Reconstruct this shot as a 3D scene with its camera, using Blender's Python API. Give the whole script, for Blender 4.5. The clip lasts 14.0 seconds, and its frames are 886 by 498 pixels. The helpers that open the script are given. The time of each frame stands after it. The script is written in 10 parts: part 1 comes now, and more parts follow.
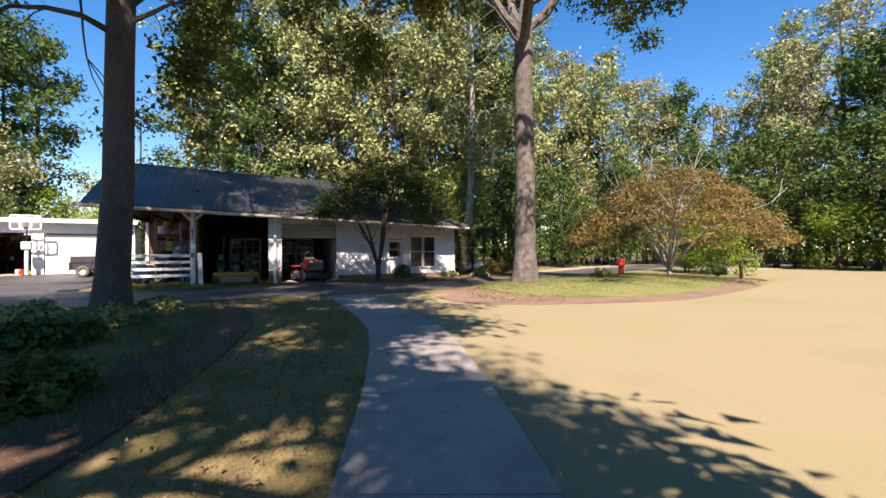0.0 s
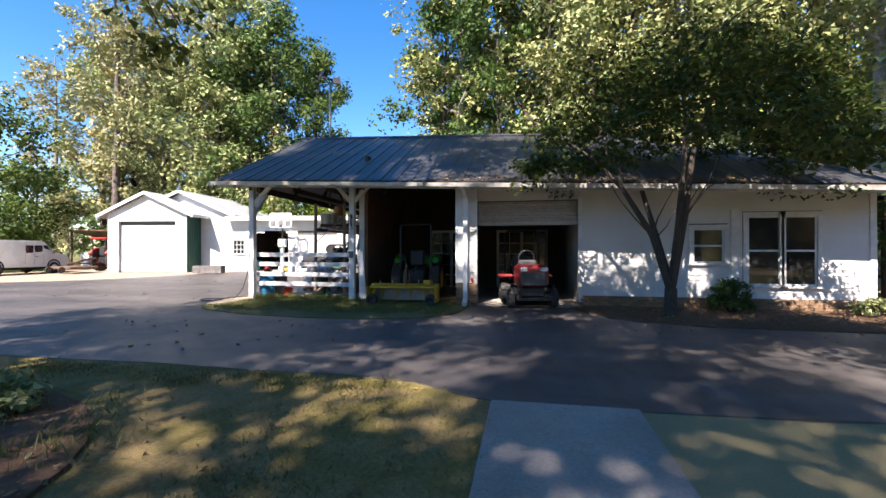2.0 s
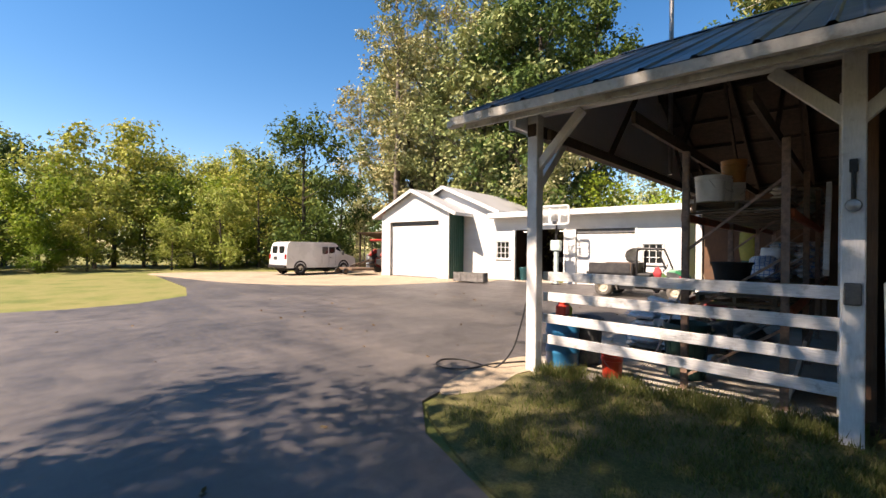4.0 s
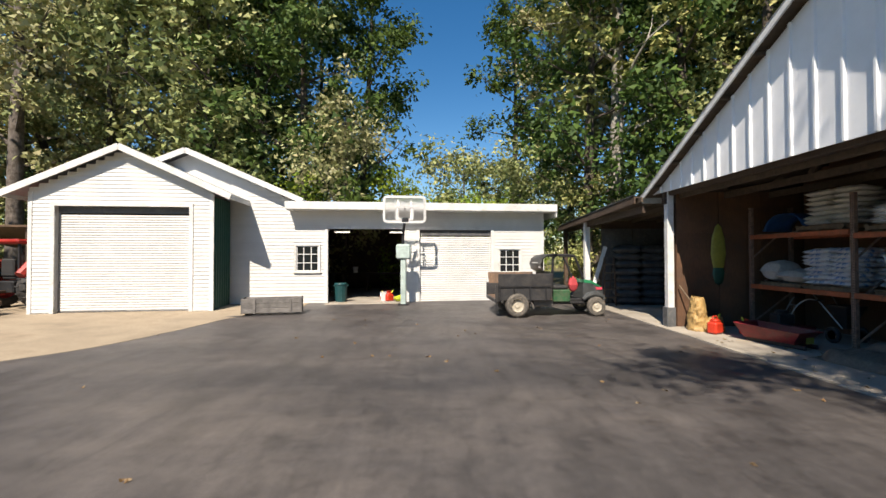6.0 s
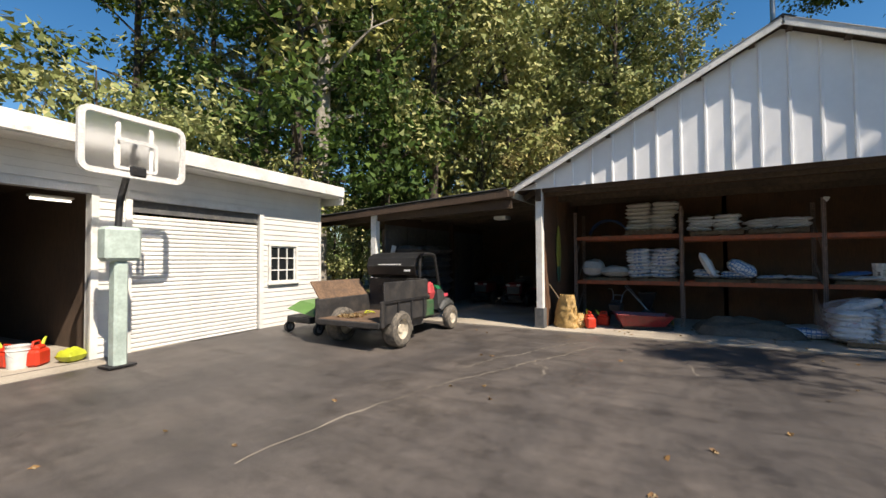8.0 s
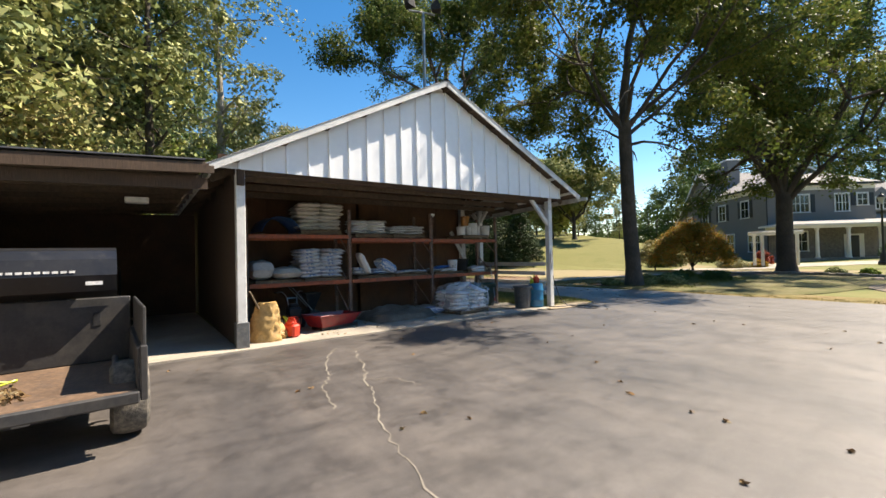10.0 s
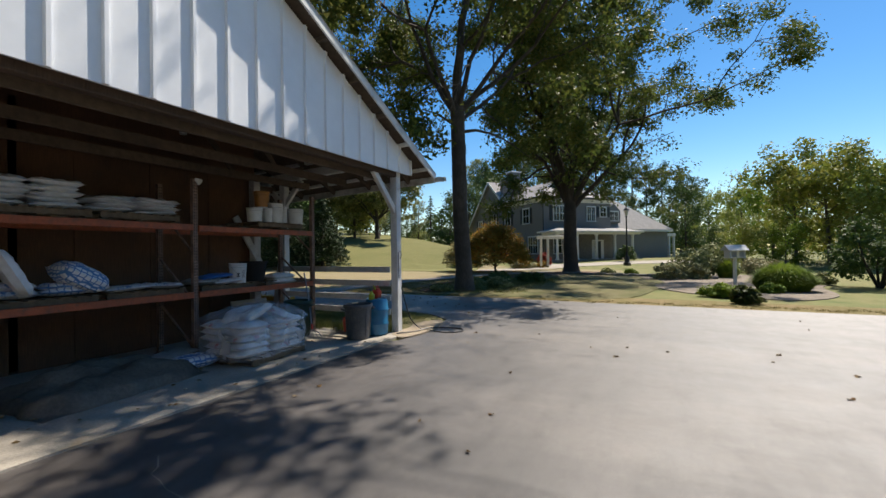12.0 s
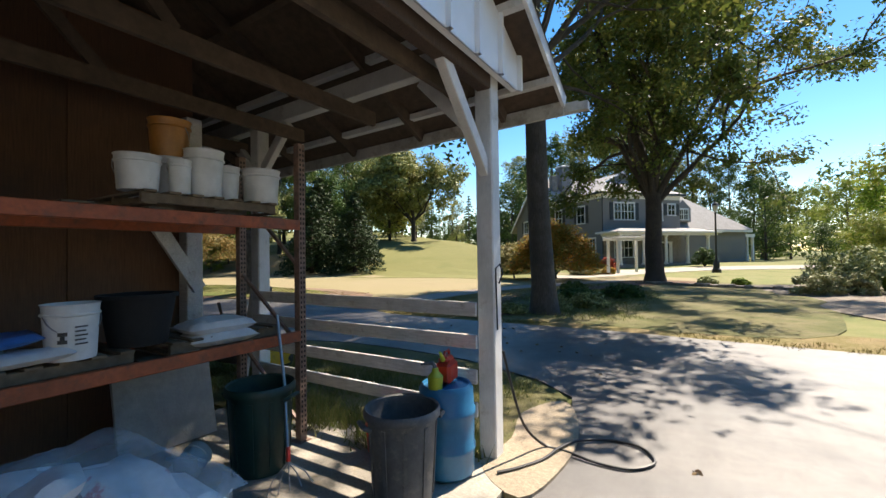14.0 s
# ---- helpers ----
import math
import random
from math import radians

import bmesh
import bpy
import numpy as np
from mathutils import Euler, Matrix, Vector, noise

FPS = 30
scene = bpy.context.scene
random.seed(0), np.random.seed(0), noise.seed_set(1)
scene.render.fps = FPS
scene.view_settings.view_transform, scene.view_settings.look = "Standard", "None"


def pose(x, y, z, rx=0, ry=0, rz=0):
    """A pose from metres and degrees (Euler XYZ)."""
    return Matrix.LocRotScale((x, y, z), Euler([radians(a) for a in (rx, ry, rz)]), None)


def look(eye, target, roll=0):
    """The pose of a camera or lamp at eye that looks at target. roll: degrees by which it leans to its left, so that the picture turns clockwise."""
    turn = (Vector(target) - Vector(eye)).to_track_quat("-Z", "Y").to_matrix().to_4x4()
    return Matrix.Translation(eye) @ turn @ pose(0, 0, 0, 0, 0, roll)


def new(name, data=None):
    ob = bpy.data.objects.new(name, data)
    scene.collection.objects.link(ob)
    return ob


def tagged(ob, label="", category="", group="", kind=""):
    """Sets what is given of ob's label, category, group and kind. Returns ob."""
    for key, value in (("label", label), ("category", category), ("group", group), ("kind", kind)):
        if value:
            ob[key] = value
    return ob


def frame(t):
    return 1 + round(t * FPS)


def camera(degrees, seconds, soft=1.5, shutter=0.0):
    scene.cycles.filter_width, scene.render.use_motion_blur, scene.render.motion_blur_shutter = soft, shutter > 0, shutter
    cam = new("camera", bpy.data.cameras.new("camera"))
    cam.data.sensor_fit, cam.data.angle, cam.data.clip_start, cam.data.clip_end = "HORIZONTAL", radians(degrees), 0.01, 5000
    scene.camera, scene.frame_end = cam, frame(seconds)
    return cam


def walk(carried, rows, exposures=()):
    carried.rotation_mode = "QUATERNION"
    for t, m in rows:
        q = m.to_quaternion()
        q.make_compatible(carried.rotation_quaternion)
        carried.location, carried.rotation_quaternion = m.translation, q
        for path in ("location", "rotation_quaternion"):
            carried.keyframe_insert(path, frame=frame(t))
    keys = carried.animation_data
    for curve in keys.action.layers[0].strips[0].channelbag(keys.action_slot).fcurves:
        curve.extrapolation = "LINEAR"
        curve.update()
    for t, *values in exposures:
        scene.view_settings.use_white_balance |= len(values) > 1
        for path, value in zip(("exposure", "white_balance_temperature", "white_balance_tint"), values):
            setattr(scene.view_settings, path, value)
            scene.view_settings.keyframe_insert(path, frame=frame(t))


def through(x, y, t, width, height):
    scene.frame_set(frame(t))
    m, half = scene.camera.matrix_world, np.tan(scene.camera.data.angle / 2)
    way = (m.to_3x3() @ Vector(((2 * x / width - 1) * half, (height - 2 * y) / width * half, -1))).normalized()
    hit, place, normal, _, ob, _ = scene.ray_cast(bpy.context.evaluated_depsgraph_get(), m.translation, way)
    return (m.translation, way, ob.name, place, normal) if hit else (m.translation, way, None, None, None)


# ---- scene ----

import colorsys
cam = camera(93.1, 14.0, soft=1.5)
PATH = [
    (0, (-4.794, -1.298, 1.546), (-3.947, 0.513, 1.555), -0.3),
    (0.5, (-3.537, 1.308, 1.602), (-2.945, 3.219, 1.602), 0.0),
    (1, (-2.466, 4.103, 1.56), (-2.184, 6.083, 1.561), -0.1),
    (1.5, (-1.997, 6.785, 1.536), (-2.066, 8.784, 1.539), 0.0),
    (2, (-1.992, 9.288, 1.517), (-2.362, 11.253, 1.525), 0.0),
    (2.2, (-2.063, 10.144, 1.487), (-2.552, 12.083, 1.496), 0.1),
    (2.5, (-2.437, 11.557, 1.506), (-3.185, 13.412, 1.522), 0.2),
    (3, (-3.321, 13.608, 1.601), (-4.593, 15.151, 1.609), -0.1),
    (3.2, (-3.921, 14.209, 1.641), (-5.353, 15.605, 1.64), 0.6),
    (5.3, (-13.211, 18.084, 1.861), (-14.092, 19.879, 1.886), 0.0),
    (5.5, (-14.15, 18.46, 1.865), (-14.784, 20.357, 1.892), 0.1),
    (6, (-16.434, 19.583, 1.86), (-16.42, 21.583, 1.893), -0.1),
    (6.5, (-18.371, 21.085, 1.846), (-17.829, 23.009, 1.884), -0.2),
    (7, (-19.966, 22.98, 1.812), (-18.976, 24.717, 1.855), -0.2),
    (7.2, (-20.397, 23.738, 1.8), (-19.249, 25.375, 1.847), -0.3),
    (9.3, (-20.927, 31.355, 1.632), (-18.969, 30.953, 1.689), -0.9),
    (9.5, (-20.662, 31.65, 1.643), (-18.765, 31.018, 1.697), -1.2),
    (10, (-19.49, 32.099, 1.712), (-17.868, 30.93, 1.748), -1.4),
    (10.5, (-18.278, 31.918, 1.782), (-17.026, 30.359, 1.801), -1.0),
    (11, (-17.185, 31.221, 1.747), (-16.305, 29.425, 1.763), -1.1),
    (11.5, (-16.321, 30.222, 1.752), (-15.52, 28.39, 1.768), -0.9),
    (12, (-15.549, 29.14, 1.762), (-14.647, 27.355, 1.776), -0.8),
    (12.5, (-14.739, 28.121, 1.759), (-13.766, 26.373, 1.776), -0.7),
    (13, (-13.825, 27.025, 1.814), (-12.808, 25.304, 1.831), -0.5),
    (13.5, (-12.931, 25.914, 1.853), (-11.895, 24.203, 1.871), -0.4),
    (14, (-12.117, 24.903, 1.892), (-11.074, 23.197, 1.921), -0.8),
]
walk(cam, [(t, look(eye, target, roll)) for t, eye, target, roll in PATH], [(0.0, 0.97, 7000, 22), (1.0, 0.95, 6800, 21), (1.5, 1.12, 6600, 21), (2.1, 1.36, 6900, 21), (3.0, 1.3, 8300, 27), (5.5, 0.38, 7300, 14), (6.5, 0.3, 7200, 14), (9.5, 0.64, 7800, 15), (10.0, 0.93, 7500, 13), (11.0, 0.46, 7000, 12), (12.0, 0.27, 6900, 12), (14.0, 0.95, 7200, 13)])

# ---------------- sky, sun ----------------
SUN_EL, SUN_AZ = radians(50.0), radians(196.5)  # azimuth clockwise from +y
sun_from = Vector((math.sin(SUN_AZ) * math.cos(SUN_EL), math.cos(SUN_AZ) * math.cos(SUN_EL), math.sin(SUN_EL)))
world = bpy.data.worlds.new("sky")
scene.world = world
world.use_nodes = True
wn = world.node_tree
sky = wn.nodes.new("ShaderNodeTexSky")
sky.sky_type, sky.sun_disc, sky.sun_elevation, sky.sun_rotation = "NISHITA", False, SUN_EL, SUN_AZ
sky.altitude, sky.air_density, sky.dust_density, sky.ozone_density = 200, 1.0, 0.1, 1.5
deep = wn.nodes.new("ShaderNodeHueSaturation")
deep.inputs["Saturation"].default_value = 1.4
wn.links.new(sky.outputs[0], deep.inputs["Color"])
wn.links.new(deep.outputs[0], wn.nodes["Background"].inputs[0])
wn.nodes["Background"].inputs[1].default_value = 0.122
sun = new("sun", bpy.data.lights.new("sun", "SUN"))
sun.data.energy, sun.data.angle, sun.data.color = 6.6, radians(0.55), (1.0, 0.95, 0.86)
sun.matrix_world = look(sun_from * 60, (0, 0, 0))


# ---------------- materials ----------------
def shader(name):
    m = bpy.data.materials.new(name)
    m.use_nodes = True
    t = m.node_tree
    return m, t, t.nodes["Principled BSDF"]


def noise_node(t, scale, detail=4, rough=0.55, coord="Object", stretch=None):
    c = t.nodes.new("ShaderNodeTexCoord")
    n = t.nodes.new("ShaderNodeTexNoise")
    n.inputs["Scale"].default_value, n.inputs["Detail"].default_value, n.inputs["Roughness"].default_value = scale, detail, rough
    if stretch:
        mp = t.nodes.new("ShaderNodeMapping")
        mp.inputs["Scale"].default_value = stretch
        t.links.new(c.outputs[coord], mp.inputs[0])
        t.links.new(mp.outputs[0], n.inputs["Vector"])
    else:
        t.links.new(c.outputs[coord], n.inputs["Vector"])
    return n


def ramp(t, src, stops):
    r = t.nodes.new("ShaderNodeValToRGB")
    e = r.color_ramp.elements
    while len(e) < len(stops):
        e.new(0.5)
    for el, (p, c) in zip(e, stops):
        el.position, el.color = p, (*c, 1)
    t.links.new(src, r.inputs[0])
    return r


def mixc(t, a, b, fac, mode="MIX"):
    m = t.nodes.new("ShaderNodeMix")
    m.data_type, m.blend_type = "RGBA", mode
    for sock, v in ((m.inputs[6], a), (m.inputs[7], b), (m.inputs[0], fac)):
        if hasattr(v, "is_linked"):
            t.links.new(v, sock)
        else:
            sock.default_value = v if isinstance(v, float) else (*v, 1)
    return m.outputs[2]


def scaled(c, k):
    return tuple(min(1, v * k) for v in c)


def surface(name, base, rough=0.6, metal=0.0, grain=30.0, amount=0.25, blot=1.2, blots=0.25, dirt=None, dirt_at=(0.55, 0.75),
            bump=0.15, bump_scale=None, stretch=None, per_piece=0.0, coat=0.0, spec=0.5):
    """A painted, wooden, stone or metal surface: fine grain, large stains, relief and, for pieces, a tone of each one's own."""
    m, t, p = shader(name)
    fine = noise_node(t, grain, 5, 0.6, stretch=stretch)
    big = noise_node(t, blot, 4, 0.6)
    c1 = ramp(t, fine.outputs[0], [(0.3, scaled(base, 1 - amount)), (0.7, scaled(base, 1 + amount * 0.6))])
    c2 = ramp(t, big.outputs[0], [(0.35, (1 - blots,) * 3), (0.65, (1.0, 1.0, 1.0))])
    col = mixc(t, c1.outputs[0], c2.outputs[0], 1.0, "MULTIPLY")
    if dirt:
        d = noise_node(t, blot * 2.7, 6, 0.7)
        k = ramp(t, d.outputs[0], [(dirt_at[0], (0, 0, 0)), (dirt_at[1], (1, 1, 1))])
        col = mixc(t, col, dirt, k.outputs[0])
    if per_piece:
        o = t.nodes.new("ShaderNodeObjectInfo")
        r = ramp(t, o.outputs["Random"], [(0.0, (1 - per_piece,) * 3), (1.0, (1.0, 1.0, 1.0))])
        col = mixc(t, col, r.outputs[0], 1.0, "MULTIPLY")
    t.links.new(col, p.inputs["Base Color"])
    rr = ramp(t, big.outputs[0], [(0.3, (max(0.02, rough - 0.08),) * 3), (0.7, (min(1, rough + 0.1),) * 3)])
    t.links.new(rr.outputs[0], p.inputs["Roughness"])
    p.inputs["Metallic"].default_value = metal
    p.inputs["Specular IOR Level"].default_value = spec
    p.inputs["Coat Weight"].default_value = coat
    if bump:
        b = t.nodes.new("ShaderNodeBump")
        b.inputs["Strength"].default_value, b.inputs["Distance"].default_value = bump, 0.02
        src = fine if bump_scale is None else noise_node(t, bump_scale, 5, 0.65)
        t.links.new(src.outputs[0], b.inputs["Height"])
        t.links.new(b.outputs[0], p.inputs["Normal"])
    return m


def leafy(name, tones, gloss=0.45, through=0.35):
    """Leaves: a tone for each leaf and one for each tree, light coming through."""
    m, t, p = shader(name)
    g = t.nodes.new("ShaderNodeNewGeometry")
    o = t.nodes.new("ShaderNodeObjectInfo")
    r = ramp(t, g.outputs["Random Per Island"], [(i / max(1, len(tones) - 1), c) for i, c in enumerate(tones)])
    v = ramp(t, o.outputs["Random"], [(0.0, (0.88, 0.95, 0.88)), (0.5, (1, 1, 1)), (1.0, (1.0, 0.94, 0.75))])
    clump = noise_node(t, 0.45, 3)
    k = ramp(t, clump.outputs[0], [(0.35, (0.82, 0.86, 0.84)), (0.65, (1, 1, 1))])
    col = mixc(t, mixc(t, r.outputs[0], v.outputs[0], 1.0, "MULTIPLY"), k.outputs[0], 1.0, "MULTIPLY")
    t.links.new(col, p.inputs["Base Color"])
    p.inputs["Roughness"].default_value = max(gloss, 0.6)
    p.inputs["Specular IOR Level"].default_value = 0.15
    tr = t.nodes.new("ShaderNodeBsdfTranslucent")
    t.links.new(col, tr.inputs[0])
    mx = t.nodes.new("ShaderNodeMixShader")
    mx.inputs[0].default_value = through
    t.links.new(p.outputs[0], mx.inputs[1])
    t.links.new(tr.outputs[0], mx.inputs[2])
    t.links.new(mx.outputs[0], t.nodes["Material Output"].inputs[0])
    return m


def glassy(name, tint=(0.9, 0.95, 0.95), rough=0.02):
    m, t, p = shader(name)
    p.inputs["Base Color"].default_value = (*tint, 1)
    p.inputs["Roughness"].default_value = rough
    p.inputs["Transmission Weight"].default_value = 1.0
    p.inputs["IOR"].default_value = 1.45
    return m


def glow(name, colour, power):
    m, t, p = shader(name)
    p.inputs["Emission Color"].default_value = (*colour, 1)
    p.inputs["Emission Strength"].default_value = power
    return m


def ground_cover(name, tones, scale=0.35, fine=22.0, bump=0.5, speck=None, rough=0.9, depth=0.36):
    """Grass, mulch, sand: tones over patches, blades or chips in the grain."""
    m, t, p = shader(name)
    big = noise_node(t, scale, 6, 0.62)
    small = noise_node(t, fine, 6, 0.7)
    tiny = noise_node(t, fine * 4.5, 3, 0.6)
    n = len(tones) - 1
    c = ramp(t, big.outputs[0], [(0.3 + 0.4 * i / n, q) for i, q in enumerate(tones)])
    k = ramp(t, small.outputs[0], [(0.3, (1 - depth,) * 3), (0.7, (1 + depth * 0.3,) * 3)])
    k2 = ramp(t, tiny.outputs[0], [(0.3, (1 - depth * 0.8,) * 3), (0.7, (1 + depth * 0.25,) * 3)])
    col = mixc(t, mixc(t, c.outputs[0], k.outputs[0], 1.0, "MULTIPLY"), k2.outputs[0], 1.0, "MULTIPLY")
    if speck:
        v = t.nodes.new("ShaderNodeTexVoronoi")
        v.inputs["Scale"].default_value = fine * 0.8
        w = t.nodes.new("ShaderNodeTexCoord")
        t.links.new(w.outputs["Object"], v.inputs["Vector"])
        kk = ramp(t, v.outputs["Distance"], [(0.1, (1, 1, 1)), (0.22, (0, 0, 0))])
        col = mixc(t, col, speck, kk.outputs[0])
    t.links.new(col, p.inputs["Base Color"])
    p.inputs["Roughness"].default_value = rough
    p.inputs["Specular IOR Level"].default_value = 0.2
    b = t.nodes.new("ShaderNodeBump")
    b.inputs["Strength"].default_value, b.inputs["Distance"].default_value = bump, 0.03
    t.links.new(small.outputs[0], b.inputs["Height"])
    t.links.new(b.outputs[0], p.inputs["Normal"])
    return m


def asphalt_look(name):
    """Worn asphalt: pale dust drifts, dark oily blots, tyre sweeps, grit and tiny stones."""
    m, t, p = shader(name)
    big = noise_node(t, 0.22, 5, 0.6)
    sweep = noise_node(t, 0.55, 5, 0.65, stretch=(0.35, 1.0, 1.0))
    grit = noise_node(t, 160.0, 3, 0.7)
    mid = noise_node(t, 9.0, 6, 0.7)
    blot = noise_node(t, 1.7, 6, 0.68)
    streak = noise_node(t, 1.1, 7, 0.75, stretch=(2.6, 0.5, 1.0))
    c = ramp(t, big.outputs[0], [(0.3, (0.040, 0.036, 0.035)), (0.52, (0.066, 0.059, 0.056)), (0.72, (0.115, 0.101, 0.093))])
    dust = ramp(t, sweep.outputs[0], [(0.45, (0, 0, 0)), (0.72, (0.75,) * 3)])
    col = mixc(t, c.outputs[0], (0.135, 0.116, 0.102), dust.outputs[0])
    oil = ramp(t, blot.outputs[0], [(0.28, (0.58,) * 3), (0.46, (1.0,) * 3), (0.72, (1.18,) * 3)])
    swipe = ramp(t, streak.outputs[0], [(0.3, (0.62,) * 3), (0.5, (1.0,) * 3), (0.7, (1.22,) * 3)])
    k = ramp(t, grit.outputs[0], [(0.3, (0.55,) * 3), (0.7, (1.3,) * 3)])
    k2 = ramp(t, mid.outputs[0], [(0.3, (0.78,) * 3), (0.7, (1.12,) * 3)])
    for r in (oil, swipe, k, k2):
        col = mixc(t, col, r.outputs[0], 1.0, "MULTIPLY")
    v = t.nodes.new("ShaderNodeTexVoronoi")
    v.inputs["Scale"].default_value = 26.0
    w = t.nodes.new("ShaderNodeTexCoord")
    t.links.new(w.outputs["Object"], v.inputs["Vector"])
    stones = ramp(t, v.outputs["Distance"], [(0.05, (0.8,) * 3), (0.10, (0, 0, 0))])
    col = mixc(t, col, (0.27, 0.24, 0.21), stones.outputs[0])
    t.links.new(col, p.inputs["Base Color"])
    rr = ramp(t, blot.outputs[0], [(0.3, (0.45,) * 3), (0.65, (0.63,) * 3)])
    t.links.new(rr.outputs[0], p.inputs["Roughness"])
    p.inputs["Specular IOR Level"].default_value = 0.68
    p.inputs["IOR"].default_value = 1.55
    b = t.nodes.new("ShaderNodeBump")
    b.inputs["Strength"].default_value, b.inputs["Distance"].default_value = 0.35, 0.01
    t.links.new(grit.outputs[0], b.inputs["Height"])
    t.links.new(b.outputs[0], p.inputs["Normal"])
    return m


M = {}
M["asphalt"] = asphalt_look("asphalt")
M["concrete"] = surface("concrete", (0.34, 0.30, 0.27), 0.85, grain=40, amount=0.2, blot=0.9, blots=0.3, dirt=(0.25, 0.2, 0.15), bump=0.25)
M["slab"] = surface("slab", (0.40, 0.36, 0.30), 0.9, grain=35, amount=0.22, blot=0.8, blots=0.35, dirt=(0.30, 0.22, 0.13), bump=0.3)
M["lawn_tan"] = ground_cover("lawn_tan", [(0.25, 0.205, 0.112), (0.30, 0.245, 0.14), (0.28, 0.235, 0.126), (0.24, 0.21, 0.10)], 0.12, 60, 0.25, depth=0.22)
M["lawn_mix"] = ground_cover("lawn_mix", [(0.17, 0.125, 0.045), (0.30, 0.22, 0.10), (0.20, 0.165, 0.05), (0.36, 0.28, 0.14)], 0.8, 30, 0.7, depth=0.42)
M["lawn_green"] = ground_cover("lawn_green", [(0.115, 0.145, 0.04), (0.17, 0.185, 0.057), (0.225, 0.21, 0.08), (0.15, 0.165, 0.048)], 0.6, 45, 0.3, depth=0.28)
M["earth"] = ground_cover("earth", [(0.10, 0.10, 0.035), (0.17, 0.14, 0.06), (0.13, 0.12, 0.04)], 0.2, 12)
M["mulch"] = ground_cover("mulch", [(0.10, 0.065, 0.04), (0.17, 0.10, 0.065), (0.12, 0.085, 0.045)], 0.6, 18, 0.9, speck=(0.30, 0.17, 0.09))
M["mulch_pale"] = ground_cover("mulch_pale", [(0.19, 0.125, 0.085), (0.27, 0.18, 0.125), (0.15, 0.10, 0.07)], 0.6, 16, 0.9, speck=(0.36, 0.26, 0.19))
M["lawn_gold"] = ground_cover("lawn_gold", [(0.125, 0.14, 0.042), (0.195, 0.185, 0.065), (0.155, 0.16, 0.05)], 0.16, 40, 0.3, depth=0.2)
M["chips"] = ground_cover("chips", [(0.20, 0.16, 0.12), (0.30, 0.25, 0.20), (0.24, 0.20, 0.155)], 0.7, 20, 0.9, speck=(0.42, 0.36, 0.30))
M["lawn_shade"] = ground_cover("lawn_shade", [(0.085, 0.10, 0.03), (0.15, 0.15, 0.05), (0.22, 0.19, 0.09), (0.11, 0.125, 0.035)], 0.7, 30, 0.8, depth=0.45)
M["sand"] = ground_cover("sand", [(0.33, 0.26, 0.185), (0.46, 0.375, 0.27), (0.38, 0.31, 0.225), (0.29, 0.235, 0.17)], 0.55, 30, 0.4, depth=0.4)
WHITE = (0.68, 0.68, 0.66)
M["white_siding"] = surface("white_siding", WHITE, 0.55, grain=18, amount=0.06, blot=0.9, blots=0.12, dirt=(0.55, 0.52, 0.45), dirt_at=(0.66, 0.9), bump=0.06, per_piece=0.05, stretch=(1, 1, 8))
M["white_paint"] = surface("white_paint", (0.74, 0.74, 0.72), 0.6, grain=25, amount=0.1, blot=2.2, blots=0.22, dirt=(0.36, 0.33, 0.28), dirt_at=(0.58, 0.8), bump=0.2, stretch=(4, 4, 0.6))
M["white_metal"] = surface("white_metal", (0.70, 0.71, 0.72), 0.42, grain=8, amount=0.05, blot=0.7, blots=0.12, dirt=(0.5, 0.47, 0.42), dirt_at=(0.68, 0.92), bump=0.03)
M["door_white"] = surface("door_white", (0.66, 0.66, 0.645), 0.5, grain=12, amount=0.05, blot=1.1, blots=0.12, bump=0.04)
M["weathered_rail"] = surface("weathered_rail", (0.76, 0.76, 0.75), 0.8, grain=14, amount=0.2, blot=3.0, blots=0.22, dirt=(0.34, 0.32, 0.30), dirt_at=(0.56, 0.74), bump=0.4, stretch=(0.5, 5, 5), per_piece=0.15)
M["gable_white"] = surface("gable_white", (0.84, 0.86, 0.88), 0.4, grain=6, amount=0.03, blot=0.9, blots=0.04, bump=0.02)
M["shop_metal"] = surface("shop_metal", (0.36, 0.37, 0.375), 0.5, grain=8, amount=0.08, blot=0.7, blots=0.15, bump=0.05)
M["roof_metal"] = surface("roof_metal", (0.088, 0.09, 0.096), 0.42, metal=0.4, grain=9, amount=0.22, blot=0.8, blots=0.35, dirt=(0.062, 0.058, 0.055), dirt_at=(0.5, 0.8), bump=0.06, per_piece=0.15)
M["roof_edge"] = surface("roof_edge", (0.55, 0.54, 0.50), 0.6, grain=15, amount=0.15, blot=2, blots=0.35, dirt=(0.2, 0.17, 0.13), dirt_at=(0.5, 0.75), bump=0.2)
M["old_wood"] = surface("old_wood", (0.11, 0.07, 0.047), 0.85, grain=12, amount=0.35, blot=1.3, blots=0.35, bump=0.4, stretch=(6, 6, 0.5), per_piece=0.3)
M["rafter"] = surface("rafter", (0.12, 0.085, 0.058), 0.85, grain=12, amount=0.3, blot=1.3, blots=0.35, bump=0.35, per_piece=0.25)
M["brown_ply"] = surface("brown_ply", (0.185, 0.092, 0.048), 0.8, grain=10, amount=0.3, blot=0.8, blots=0.45, dirt=(0.08, 0.05, 0.035), dirt_at=(0.5, 0.8), bump=0.2, stretch=(7, 7, 0.4), per_piece=0.25)
M["green_metal"] = surface("green_metal", (0.025, 0.10, 0.075), 0.4, metal=0.2, grain=9, amount=0.15, blot=1.0, blots=0.25, bump=0.05)
